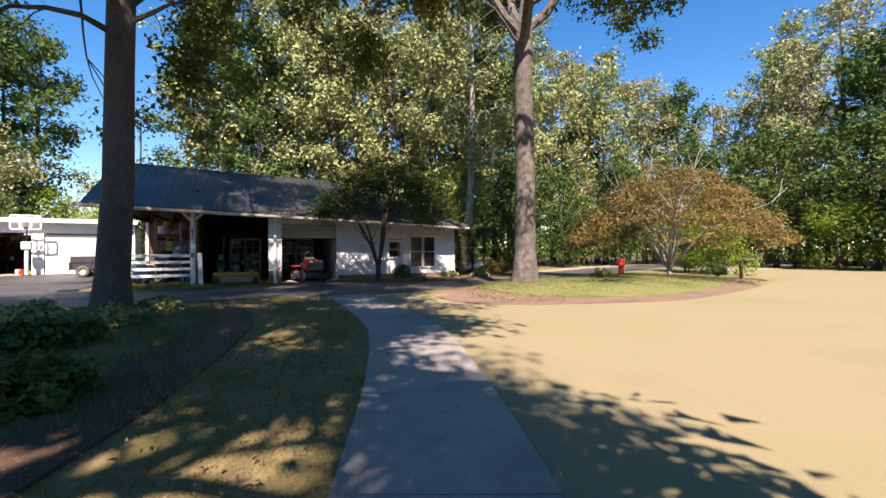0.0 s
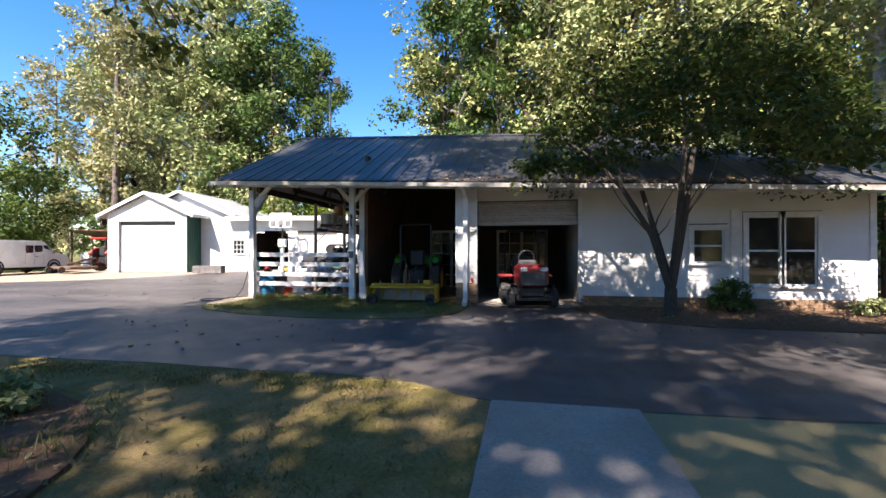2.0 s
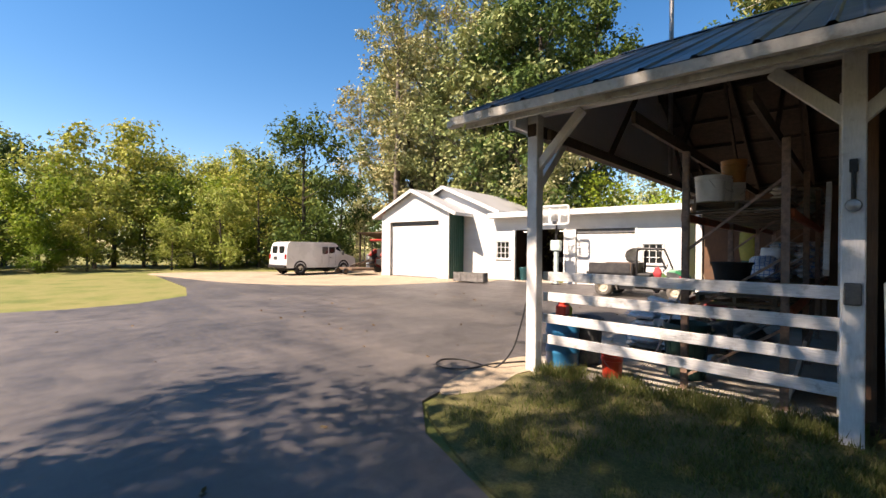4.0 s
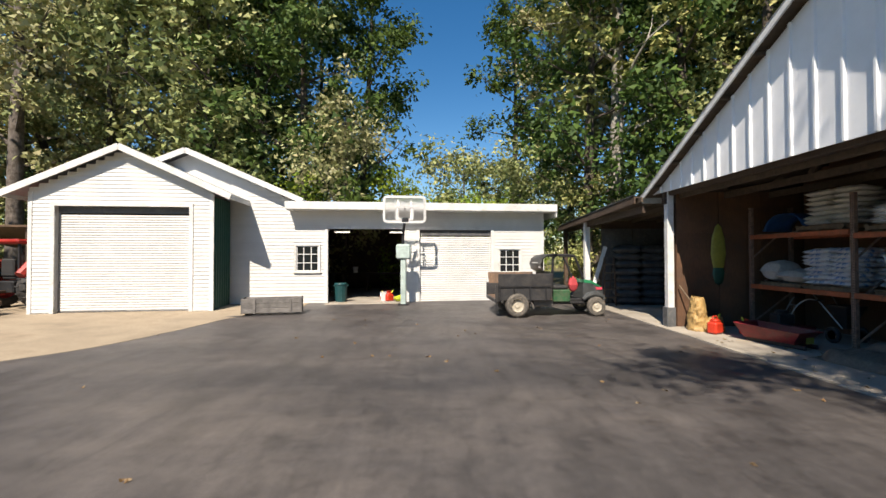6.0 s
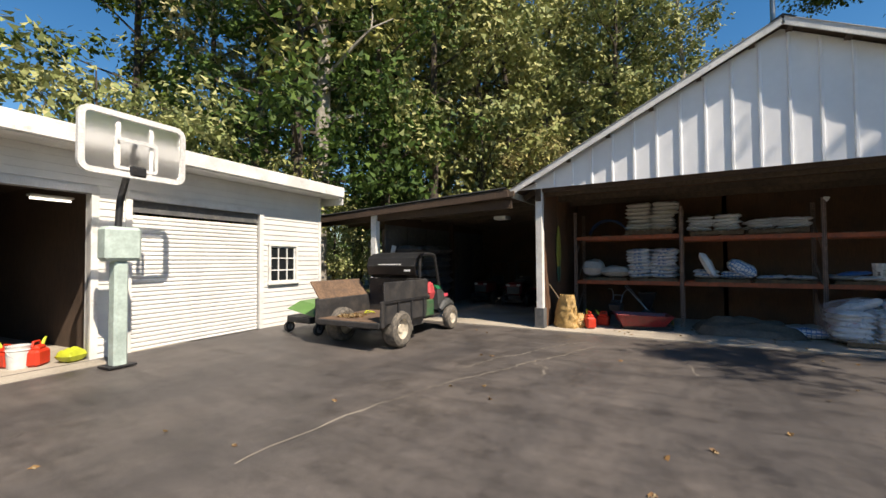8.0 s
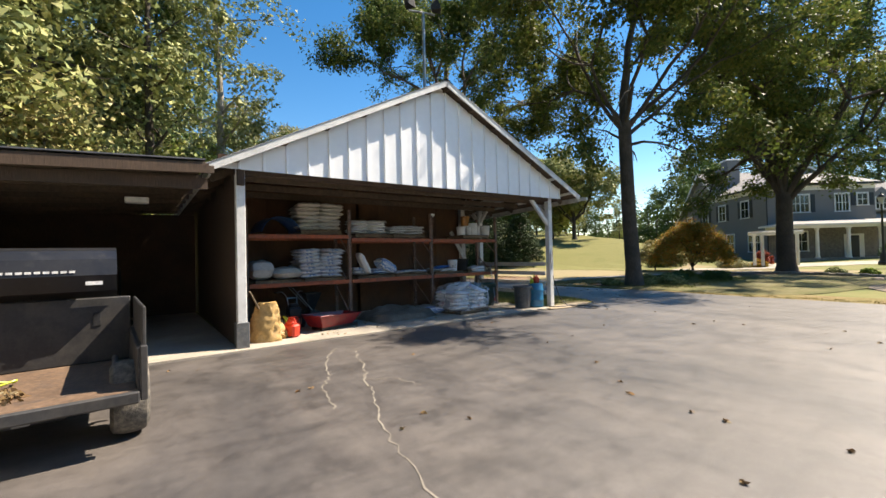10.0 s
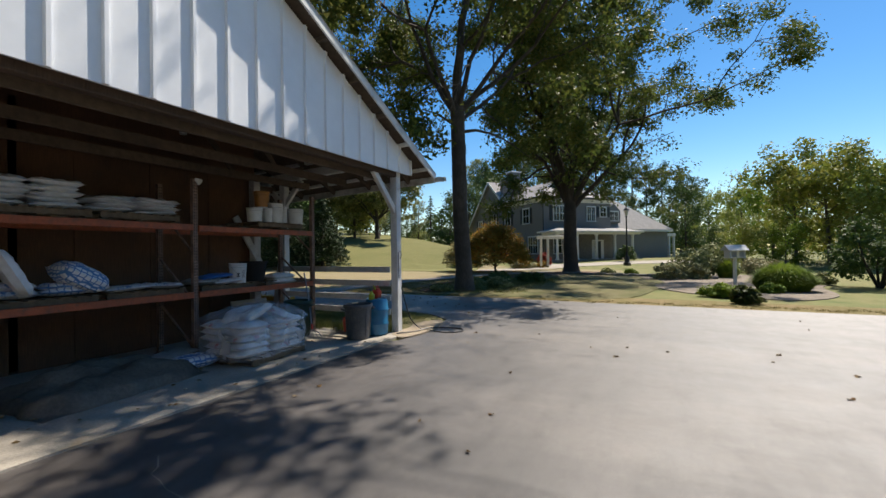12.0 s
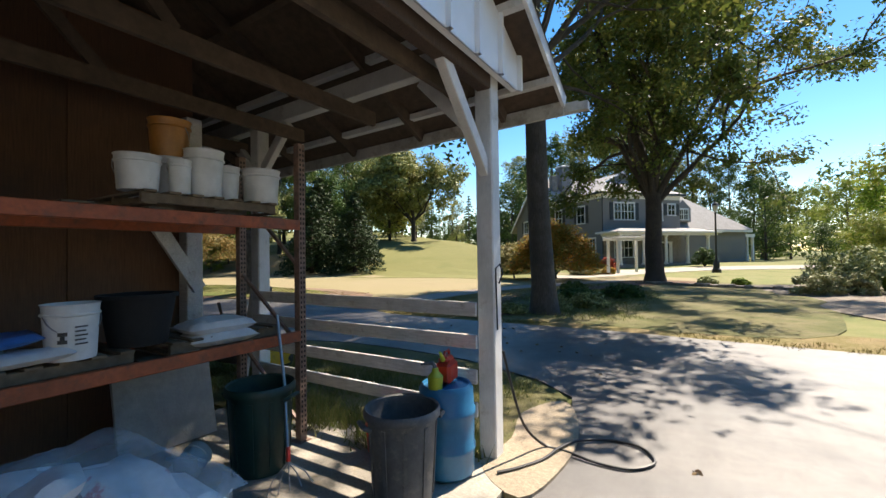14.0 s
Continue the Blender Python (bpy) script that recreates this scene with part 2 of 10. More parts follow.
M["brick"] = surface("brick", (0.38, 0.24, 0.14), 0.85, grain=35, amount=0.3, blot=4, blots=0.35, bump=0.5, per_piece=0.4)
M["mortar"] = surface("mortar", (0.40, 0.36, 0.31), 0.95, grain=60, amount=0.25, bump=0.5)
M["rack_orange"] = surface("rack_orange", (0.42, 0.10, 0.035), 0.55, grain=22, amount=0.2, blot=4, blots=0.3, dirt=(0.13, 0.06, 0.035), dirt_at=(0.5, 0.75), bump=0.15)
M["rack_post"] = surface("rack_post", (0.30, 0.19, 0.145), 0.6, grain=22, amount=0.25, blot=5, blots=0.3, dirt=(0.10, 0.07, 0.05), dirt_at=(0.45, 0.7), bump=0.15)
M["dark_hole"] = surface("dark_hole", (0.012, 0.012, 0.012), 0.9, bump=0)
M["pallet"] = surface("pallet", (0.25, 0.18, 0.115), 0.9, grain=14, amount=0.3, blot=3, blots=0.4, bump=0.4, per_piece=0.3)
M["grey_wood"] = surface("grey_wood", (0.24, 0.225, 0.21), 0.9, grain=14, amount=0.35, blot=3, blots=0.4, bump=0.5, per_piece=0.25, stretch=(0.6, 6, 6))
M["bag_white"] = surface("bag_white", (0.80, 0.80, 0.80), 0.42, grain=14, amount=0.08, blot=6, blots=0.12, bump=0.35, bump_scale=22, per_piece=0.12)
M["bag_print"] = surface("bag_print", (0.76, 0.77, 0.78), 0.42, grain=14, amount=0.1, blot=3.2, blots=0.15, dirt=(0.10, 0.24, 0.48), dirt_at=(0.53, 0.60), bump=0.35, bump_scale=22, per_piece=0.15)
M["bag_red_print"] = surface("bag_red_print", (0.80, 0.79, 0.79), 0.42, grain=14, amount=0.08, blot=2.6, blots=0.12, dirt=(0.62, 0.24, 0.26), dirt_at=(0.57, 0.63), bump=0.35, bump_scale=22, per_piece=0.12)
M["bag_grey"] = surface("bag_grey", (0.50, 0.50, 0.47), 0.5, grain=14, amount=0.12, blot=6, blots=0.2, bump=0.35, bump_scale=22, per_piece=0.2)
M["bag_blue"] = surface("bag_blue", (0.05, 0.20, 0.55), 0.4, grain=14, amount=0.12, blot=7, blots=0.2, bump=0.3, bump_scale=22)
M["tarp_blue"] = surface("tarp_blue", (0.02, 0.085, 0.24), 0.45, grain=18, amount=0.15, blot=4, blots=0.3, bump=0.2, bump_scale=16)
M["tarp_brown"] = surface("tarp_brown", (0.16, 0.13, 0.10), 0.75, grain=24, amount=0.25, blot=3, blots=0.4, bump=0.5, bump_scale=14)


def net_print(name, ground, line):
    """Plastic sacking printed with a net of lines."""
    m = surface(name, ground, 0.42, grain=14, amount=0.08, blot=6, blots=0.12, bump=0.35, bump_scale=22)
    t, p = m.node_tree, m.node_tree.nodes["Principled BSDF"]
    co = t.nodes.new("ShaderNodeTexCoord")
    v = t.nodes.new("ShaderNodeTexVoronoi")
    v.feature = "DISTANCE_TO_EDGE"
    v.inputs["Scale"].default_value, v.inputs["Randomness"].default_value = 13.0, 0.25
    t.links.new(co.outputs["Object"], v.inputs["Vector"])
    k = ramp(t, v.outputs["Distance"], [(0.07, (1, 1, 1)), (0.11, (0, 0, 0))])
    under = p.inputs["Base Color"].links[0].from_socket
    t.links.new(mixc(t, under, line, k.outputs[0]), p.inputs["Base Color"])
    return m


M["bag_net"] = net_print("bag_net", (0.78, 0.79, 0.80), (0.06, 0.20, 0.46))
M["sack_dark"] = surface("sack_dark", (0.13, 0.13, 0.135), 0.5, grain=14, amount=0.2, blot=4, blots=0.4, bump=0.5, bump_scale=16, per_piece=0.35)
M["bag_yellow"] = surface("bag_yellow", (0.50, 0.32, 0.12), 0.6, grain=16, amount=0.2, blot=5, blots=0.35, bump=0.6, bump_scale=14)
M["bag_paper"] = surface("bag_paper", (0.62, 0.60, 0.55), 0.7, grain=25, amount=0.12, blot=5, blots=0.2, bump=0.4, bump_scale=20)
M["plastic_white"] = surface("plastic_white", (0.70, 0.71, 0.70), 0.38, grain=15, amount=0.06, blot=5, blots=0.18, dirt=(0.4, 0.37, 0.32), dirt_at=(0.62, 0.85), bump=0.05)
M["plastic_dark"] = surface("plastic_dark", (0.055, 0.06, 0.062), 0.55, grain=20, amount=0.2, blot=4, blots=0.25, dirt=(0.15, 0.14, 0.12), dirt_at=(0.58, 0.85), bump=0.12)
M["plastic_green"] = surface("plastic_green", (0.012, 0.05, 0.04), 0.45, grain=20, amount=0.2, blot=4, blots=0.25, dirt=(0.08, 0.09, 0.08), dirt_at=(0.6, 0.85), bump=0.1)
M["plastic_grey"] = surface("plastic_grey", (0.11, 0.115, 0.12), 0.6, grain=20, amount=0.2, blot=4, blots=0.3, dirt=(0.22, 0.2, 0.17), dirt_at=(0.52, 0.8), bump=0.15)
M["drum_blue"] = surface("drum_blue", (0.015, 0.17, 0.34), 0.35, grain=15, amount=0.1, blot=3, blots=0.2, dirt=(0.1, 0.2, 0.28), dirt_at=(0.6, 0.85), bump=0.05)
M["plastic_teal"] = surface("plastic_teal", (0.012, 0.07, 0.075), 0.4, grain=15, amount=0.1, blot=3, blots=0.2, bump=0.05)
M["red_plastic"] = surface("red_plastic", (0.62, 0.045, 0.02), 0.38, grain=15, amount=0.1, blot=4, blots=0.2, bump=0.05)
M["amber_pail"] = surface("amber_pail", (0.45, 0.20, 0.045), 0.4, grain=15, amount=0.15, blot=5, blots=0.3, bump=0.05)
M["lime_plastic"] = surface("lime_plastic", (0.45, 0.50, 0.04), 0.4, grain=15, amount=0.1, blot=4, blots=0.2, bump=0.05)
M["rubber"] = surface("rubber", (0.025, 0.025, 0.026), 0.75, grain=40, amount=0.3, blot=5, blots=0.3, dirt=(0.13, 0.11, 0.09), dirt_at=(0.5, 0.8), bump=0.25)
M["tyre_dusty"] = surface("tyre_dusty", (0.10, 0.092, 0.08), 0.85, grain=40, amount=0.3, blot=5, blots=0.35, dirt=(0.22, 0.19, 0.155), dirt_at=(0.45, 0.75), bump=0.3)
M["rim_cream"] = surface("rim_cream", (0.52, 0.47, 0.38), 0.55, grain=20, amount=0.15, blot=5, blots=0.3, bump=0.1)
M["steel"] = surface("steel", (0.42, 0.42, 0.42), 0.38, metal=0.85, grain=30, amount=0.15, blot=4, blots=0.3, bump=0.06)
M["dark_metal"] = surface("dark_metal", (0.03, 0.031, 0.034), 0.5, metal=0.3, grain=25, amount=0.25, blot=4, blots=0.3, dirt=(0.10, 0.085, 0.07), dirt_at=(0.55, 0.85), bump=0.1)
M["utv_black"] = surface("utv_black", (0.032, 0.032, 0.034), 0.55, grain=25, amount=0.25, blot=1.3, blots=0.3, dirt=(0.085, 0.075, 0.065), dirt_at=(0.45, 0.95), bump=0.12)
M["rust_brown"] = surface("rust_brown", (0.17, 0.105, 0.065), 0.85, grain=20, amount=0.3, blot=2.5, blots=0.4, dirt=(0.07, 0.05, 0.04), dirt_at=(0.5, 0.75), bump=0.3)
M["shield_black"] = surface("shield_black", (0.018, 0.018, 0.02), 0.35, grain=20, amount=0.2, blot=2, blots=0.2, dirt=(0.06, 0.058, 0.055), dirt_at=(0.55, 0.9), bump=0.04)
M["utv_green"] = surface("utv_green", (0.015, 0.17, 0.075), 0.3, grain=12, amount=0.1, blot=3, blots=0.2, bump=0.03, coat=0.3)
M["seat_green"] = surface("seat_green", (0.03, 0.12, 0.05), 0.5, grain=14, amount=0.2, blot=3, blots=0.4, dirt=(0.12, 0.12, 0.08), dirt_at=(0.4, 0.8), bump=0.06)
M["panel_grey"] = surface("panel_grey", (0.10, 0.095, 0.09), 0.6, grain=25, amount=0.2, blot=2, blots=0.3, dirt=(0.2, 0.18, 0.15), dirt_at=(0.5, 0.8), bump=0.06)
M["red_cloth"] = surface("red_cloth", (0.55, 0.06, 0.07), 0.8, grain=30, amount=0.2, blot=4, blots=0.3, bump=0.1)
M["lime_metal"] = surface("lime_metal", (0.10, 0.225, 0.06), 0.45, grain=12, amount=0.08, blot=2, blots=0.15, dirt=(0.2, 0.3, 0.08), dirt_at=(0.65, 0.9), bump=0.04)
M["tractor_green"] = surface("tractor_green", (0.03, 0.38, 0.05), 0.35, grain=12, amount=0.1, blot=3, blots=0.2, bump=0.03)
M["tractor_yellow"] = surface("tractor_yellow", (0.62, 0.36, 0.02), 0.45, grain=14, amount=0.15, blot=3, blots=0.3, dirt=(0.2, 0.13, 0.05), dirt_at=(0.55, 0.8), bump=0.08)
M["mower_red"] = surface("mower_red", (0.22, 0.014, 0.018), 0.4, grain=12, amount=0.15, blot=3, blots=0.35, dirt=(0.10, 0.04, 0.035), dirt_at=(0.5, 0.8), bump=0.04, coat=0.15)
M["red_paint"] = surface("red_paint", (0.36, 0.025, 0.018), 0.4, grain=14, amount=0.12, blot=3, blots=0.25, dirt=(0.12, 0.05, 0.04), dirt_at=(0.6, 0.85), bump=0.06)
M["seat_black"] = surface("seat_black", (0.03, 0.03, 0.03), 0.6, grain=30, amount=0.2, bump=0.15)
M["van_white"] = surface("van_white", (0.66, 0.66, 0.65), 0.28, grain=6, amount=0.03, blot=0.8, blots=0.1, dirt=(0.5, 0.46, 0.4), dirt_at=(0.66, 0.95), bump=0.0, coat=0.6)
M["glass_dark"] = surface("glass_dark", (0.015, 0.018, 0.02), 0.06, bump=0, amount=0.05, blots=0.05, spec=0.7)
M["pane"] = glassy("pane", (0.88, 0.93, 0.93))
M["board_clear"] = glassy("board_clear", (0.95, 0.96, 0.97), 0.4)
M["pole_teal"] = surface("pole_teal", (0.46, 0.57, 0.53), 0.5, grain=20, amount=0.15, blot=3, blots=0.3, dirt=(0.4, 0.38, 0.34), dirt_at=(0.6, 0.8), bump=0.08)
M["house_grey"] = surface("house_grey", (0.205, 0.20, 0.195), 0.7, grain=20, amount=0.08, blot=0.5, blots=0.12, bump=0.05, per_piece=0.06)
M["house_roof"] = surface("house_roof", (0.31, 0.295, 0.28), 0.85, grain=16, amount=0.3, blot=1.2, blots=0.2, bump=0.4)
M["house_trim"] = surface("house_trim", (0.74, 0.74, 0.72), 0.55, grain=16, amount=0.05, blot=1.2, blots=0.1, bump=0.03)
M["shutter_dark"] = surface("shutter_dark", (0.02, 0.024, 0.028), 0.5, bump=0.1)
M["stone"] = surface("stone", (0.36, 0.33, 0.29), 0.9, grain=14, amount=0.3, blot=3, blots=0.35, bump=0.5, per_piece=0.3)
M["bark_grey"] = surface("bark_grey", (0.20, 0.17, 0.148), 0.95, grain=9, amount=0.55, blot=1.6, blots=0.4, dirt=(0.07, 0.055, 0.042), dirt_at=(0.44, 0.62), bump=1.0, bump_scale=16, stretch=(4, 4, 0.7))
M["bark_mid"] = surface("bark_mid", (0.125, 0.105, 0.09), 0.95, grain=9, amount=0.5, blot=0.8, blots=0.4, dirt=(0.06, 0.048, 0.038), dirt_at=(0.46, 0.7), bump=1.0, bump_scale=18, stretch=(5, 5, 0.6))
M["bark_dark"] = surface("bark_dark", (0.085, 0.068, 0.055), 0.95, grain=9, amount=0.45, blot=1.0, blots=0.4, bump=1.0, bump_scale=14, stretch=(4, 4, 0.7))
M["bark_pale"] = surface("bark_pale", (0.40, 0.375, 0.33), 0.9, grain=7, amount=0.4, blot=1.0, blots=0.4, dirt=(0.15, 0.12, 0.09), dirt_at=(0.5, 0.7), bump=0.6, bump_scale=10)
M["leaf_wood"] = leafy("leaf_wood", [(0.13, 0.16, 0.065), (0.235, 0.27, 0.105), (0.345, 0.37, 0.155), (0.45, 0.43, 0.20), (0.17, 0.205, 0.09)], through=0.12)
M["leaf_autumn"] = leafy("leaf_autumn", [(0.25, 0.255, 0.105), (0.39, 0.35, 0.17), (0.44, 0.365, 0.21), (0.28, 0.29, 0.125), (0.50, 0.44, 0.28)], through=0.12)
M["leaf_dark"] = leafy("leaf_dark", [(0.045, 0.085, 0.026), (0.075, 0.125, 0.032), (0.11, 0.165, 0.038), (0.06, 0.10, 0.042)], 0.4, 0.2)
M["leaf_shade"] = leafy("leaf_shade", [(0.07, 0.105, 0.03), (0.11, 0.16, 0.04), (0.16, 0.20, 0.05), (0.20, 0.20, 0.06), (0.08, 0.12, 0.04)], 0.4, 0.3)
M["leaf_field"] = leafy("leaf_field", [(0.22, 0.27, 0.06), (0.31, 0.36, 0.075), (0.39, 0.42, 0.10), (0.45, 0.42, 0.13), (0.23, 0.27, 0.08)], through=0.22)
M["leaf_deep"] = leafy("leaf_deep", [(0.036, 0.06, 0.015), (0.06, 0.095, 0.022), (0.10, 0.125, 0.03), (0.12, 0.11, 0.032), (0.042, 0.07, 0.02)], 0.4, 0.38)
M["needle"] = leafy("needle", [(0.018, 0.036, 0.014), (0.03, 0.055, 0.02), (0.042, 0.07, 0.024), (0.024, 0.045, 0.02)], 0.5, 0.1)
M["leaf_lime"] = leafy("leaf_lime", [(0.15, 0.25, 0.03), (0.22, 0.32, 0.045), (0.28, 0.34, 0.058), (0.14, 0.22, 0.03)])
M["leaf_maple"] = leafy("leaf_maple", [(0.27, 0.145, 0.05), (0.23, 0.17, 0.06), (0.31, 0.175, 0.06), (0.18, 0.15, 0.06), (0.14, 0.15, 0.045)])
M["leaf_orange"] = leafy("leaf_orange", [(0.60, 0.20, 0.04), (0.50, 0.32, 0.06), (0.20, 0.25, 0.05), (0.58, 0.28, 0.05), (0.16, 0.20, 0.05)])
M["leaf_red"] = leafy("leaf_red", [(0.42, 0.05, 0.05), (0.36, 0.10, 0.06), (0.30, 0.05, 0.03)])
M["grass_blade"] = leafy("grass_blade", [(0.11, 0.14, 0.035), (0.18, 0.195, 0.06), (0.26, 0.23, 0.10), (0.10, 0.125, 0.03)], 0.6)
M["thin_grass"] = leafy("thin_grass", [(0.15, 0.14, 0.05), (0.24, 0.20, 0.09), (0.11, 0.12, 0.03), (0.30, 0.24, 0.13)], 0.7, 0.2)
M["dry_leaf"] = leafy("dry_leaf", [(0.22, 0.12, 0.05), (0.30, 0.20, 0.10), (0.16, 0.09, 0.05), (0.34, 0.27, 0.17)], 0.8, 0.1)
M["hose_black"] = surface("hose_black", (0.02, 0.02, 0.02), 0.5, bump=0.05)
M["tube_glow"] = glow("tube_glow", (1.0, 0.96, 0.88), 2.0)
M["lens_glass"] = surface("lens_glass", (0.6, 0.62, 0.63), 0.15, bump=0, amount=0.05)
M["tail_red"] = surface("tail_red", (0.35, 0.01, 0.015), 0.2, bump=0)
M["ink_dark"] = surface("ink_dark", (0.05, 0.05, 0.055), 0.6, bump=0)
M["ink_white"] = surface("ink_white", (0.75, 0.75, 0.74), 0.5, bump=0)
M["paddle_yellow"] = surface("paddle_yellow", (0.30, 0.29, 0.05), 0.5, grain=12, amount=0.12, blot=3, blots=0.25, bump=0.06)
M["pink_cloth"] = surface("pink_cloth", (0.62, 0.06, 0.10), 0.8, grain=30, amount=0.2, bump=0.3)


# ---------------- mesh tools ----------------
class Geo:
    """Gathers corners and faces of one mesh."""

    def __init__(self):
        self.v, self.f = [], []

    def add(self, verts, faces, m=None):
        n = len(self.v)
        self.v += [tuple(m @ Vector(p)) for p in verts] if m else [tuple(p) for p in verts]
        self.f += [tuple(n + i for i in q) for q in faces]
        return self

    def box(self, x0, x1, y0, y1, z0, z1, m=None):
        return self.add([(x, y, z) for z in (z0, z1) for y in (y0, y1) for x in (x0, x1)],
                        [(0, 2, 3, 1), (4, 5, 7, 6), (0, 1, 5, 4), (2, 6, 7, 3), (0, 4, 6, 2), (1, 3, 7, 5)], m)

    def block(self, x0, x1, y0, y1, z0, z1, c=0.01, m=None):
        """A box with chamfered edges."""
        b = bmesh.new()
        bmesh.ops.create_cube(b, size=1)
        for v in b.verts:
            v.co = ((x0 + x1) / 2 + v.co.x * (x1 - x0), (y0 + y1) / 2 + v.co.y * (y1 - y0), (z0 + z1) / 2 + v.co.z * (z1 - z0))
        bmesh.ops.bevel(b, geom=list(b.edges), offset=c, segments=1, affect="EDGES")
        b.verts.index_update()
        self.add([v.co.copy() for v in b.verts], [[v.index for v in q.verts] for q in b.faces], m)
        b.free()
        return self

    def beam(self, p, q, w, h, c=0.0):
        """A squared timber from p to q."""
        p, q = Vector(p), Vector(q)
        d = (q - p).normalized()
        side = d.cross(Vector((0, 0, 1)))
        side = side.normalized() if side.length > 1e-3 else Vector((1, 0, 0))
        up = side.cross(d)
        m = Matrix((side, d, up)).transposed().to_4x4()
        m.translation = p
        ln = (q - p).length
        return self.block(-w / 2, w / 2, 0, ln, -h / 2, h / 2, c, m) if c else self.box(-w / 2, w / 2, 0, ln, -h / 2, h / 2, m)

    def tube(self, pts, radii, n=8, caps=True):
        pts = [Vector(p) for p in pts]
        radii = radii if hasattr(radii, "__len__") else [radii] * len(pts)
        start = len(self.v)
        prev = None
        for i, p in enumerate(pts):
            d = (pts[min(i + 1, len(pts) - 1)] - pts[max(i - 1, 0)]).normalized()
            a = prev - d * prev.dot(d) if prev else d.orthogonal()
            a = a.normalized() if a.length > 1e-4 else d.orthogonal().normalized()
            prev = a
            b = d.cross(a)
            for k in range(n):
                t = 2 * math.pi * k / n
                self.v.append(tuple(p + (a * math.cos(t) + b * math.sin(t)) * radii[i]))
        for i in range(len(pts) - 1):
            for k in range(n):
                s, e = start + i * n, start + (i + 1) * n
                self.f.append((s + k, s + (k + 1) % n, e + (k + 1) % n, e + k))
        if caps:
            self.f.append(tuple(start + k for k in reversed(range(n))))
            self.f.append(tuple(start + (len(pts) - 1) * n + k for k in range(n)))
        return self

    def lathe(self, prof, n=24, m=None, sx=1.0, sy=1.0):
        """Rows of radius and height, turned round z."""
        vs = [(r * sx * math.cos(2 * math.pi * k / n), r * sy * math.sin(2 * math.pi * k / n), z) for r, z in prof for k in range(n)]
        fs = [(i * n + k, i * n + (k + 1) % n, (i + 1) * n + (k + 1) % n, (i + 1) * n + k) for i in range(len(prof) - 1) for k in range(n)]
        if prof[0][0] > 0.001:
            fs.append(tuple(reversed(range(n))))
        if prof[-1][0] > 0.001:
            fs.append(tuple((len(prof) - 1) * n + k for k in range(n)))
        return self.add(vs, fs, m)

    def prism(self, poly, z0, z1, m=None):
        """A flat outline (counterclockwise) raised from z0 to z1."""
        n = len(poly)
        vs = [(x, y, z0) for x, y in poly] + [(x, y, z1) for x, y in poly]
        fs = [tuple(reversed(range(n))), tuple(range(n, 2 * n))] + [(i, (i + 1) % n, n + (i + 1) % n, n + i) for i in range(n)]
        return self.add(vs, fs, m)

    def mesh(self, name, smooth=False):
        me = bpy.data.meshes.new(name)
        me.from_pydata(self.v, [], self.f)
        me.validate()
        if smooth:
            me.polygons.foreach_set("use_smooth", [True] * len(me.polygons))
            me.set_sharp_from_angle(angle=radians(38))
        return me


def part(name, g, material, parent=None, label="", smooth=False):
    """One mesh object, under a thing or a part."""
    me = g if isinstance(g, bpy.types.Mesh) else g.mesh(name, smooth)
    if not me.materials:
        me.materials.append(M[material] if isinstance(material, str) else material)
    ob = new(name, me)
    if parent:
        ob.parent = parent
    if label:
        ob["label"] = label
    return ob


def thing(name, label, category, at=None, group="", kind=""):
    """An Empty that holds the parts of one thing."""
    e = new(name)
    e.empty_display_size = 0.2
    if at is not None:
        e.matrix_world = at
    return tagged(e, label, category, group, kind)


def solo(name, g, material, label, category, at=None, group="", kind="", smooth=False):
    ob = part(name, g, material, None, "", smooth)
    if at is not None:
        ob.matrix_world = at
    return tagged(ob, label, category, group, kind)


def quads_mesh(name, corners, material):
    """A mesh of separate small faces from an array (n, corners of each, 3)."""
    n, k = corners.shape[:2]
    me = bpy.data.meshes.new(name)
    me.vertices.add(k * n)
    me.vertices.foreach_set("co", np.ascontiguousarray(corners, dtype=np.float32).ravel())
    me.loops.add(k * n)
    me.loops.foreach_set("vertex_index", np.arange(k * n, dtype=np.int32))
    me.polygons.add(n)
    me.polygons.foreach_set("loop_start", np.arange(0, k * n, k, dtype=np.int32))
    me.polygons.foreach_set("loop_total", np.full(n, k, dtype=np.int32))
    me.update(calc_edges=True)
    me.materials.append(M[material])
    return me


# ---------------- the lie of the land ----------------
def sstep(a, b, v):
    t = min(1.0, max(0.0, (v - a) / (b - a)))
    return t * t * (3 - 2 * t)


def ground_z(x, y):
    z = 0.10 * sstep(32.5, 35.6, y) * sstep(-10.8, -13, x)
    r = math.hypot(x + 10, y - 22)
    z += 0.55 * sstep(34, 52, r) * sstep(8, -12, y) * sstep(30, 5, x)
    away = (x + 3.07) * -0.649 + (y + 23.5) * -0.760
    z += (0.16 * max(0.0, min(r, 60) - 36) + 0.09 * max(0.0, r - 60)) * sstep(0, -10, away) * sstep(0, -14, y)
    z += 0.25 * sstep(5.0, 2.0, math.hypot((x - 9.5) / 1.9, (y - 12.3) / 0.75))
    return min(z, 9.0)


def closed_curve(pts, k=4):
    """A smooth closed outline through the given corners."""
    out, n = [], len(pts)
    for i in range(n):
        p0, p1, p2, p3 = (Vector(pts[(i + j) % n]) for j in (-1, 0, 1, 2))
        for s in range(k):
            t = s / k
            q = 0.5 * (2 * p1 + (p2 - p0) * t + (2 * p0 - 5 * p1 + 4 * p2 - p3) * t * t + (3 * p1 - p0 - 3 * p2 + p3) * t ** 3)
            out.append((q.x, q.y))
    return out


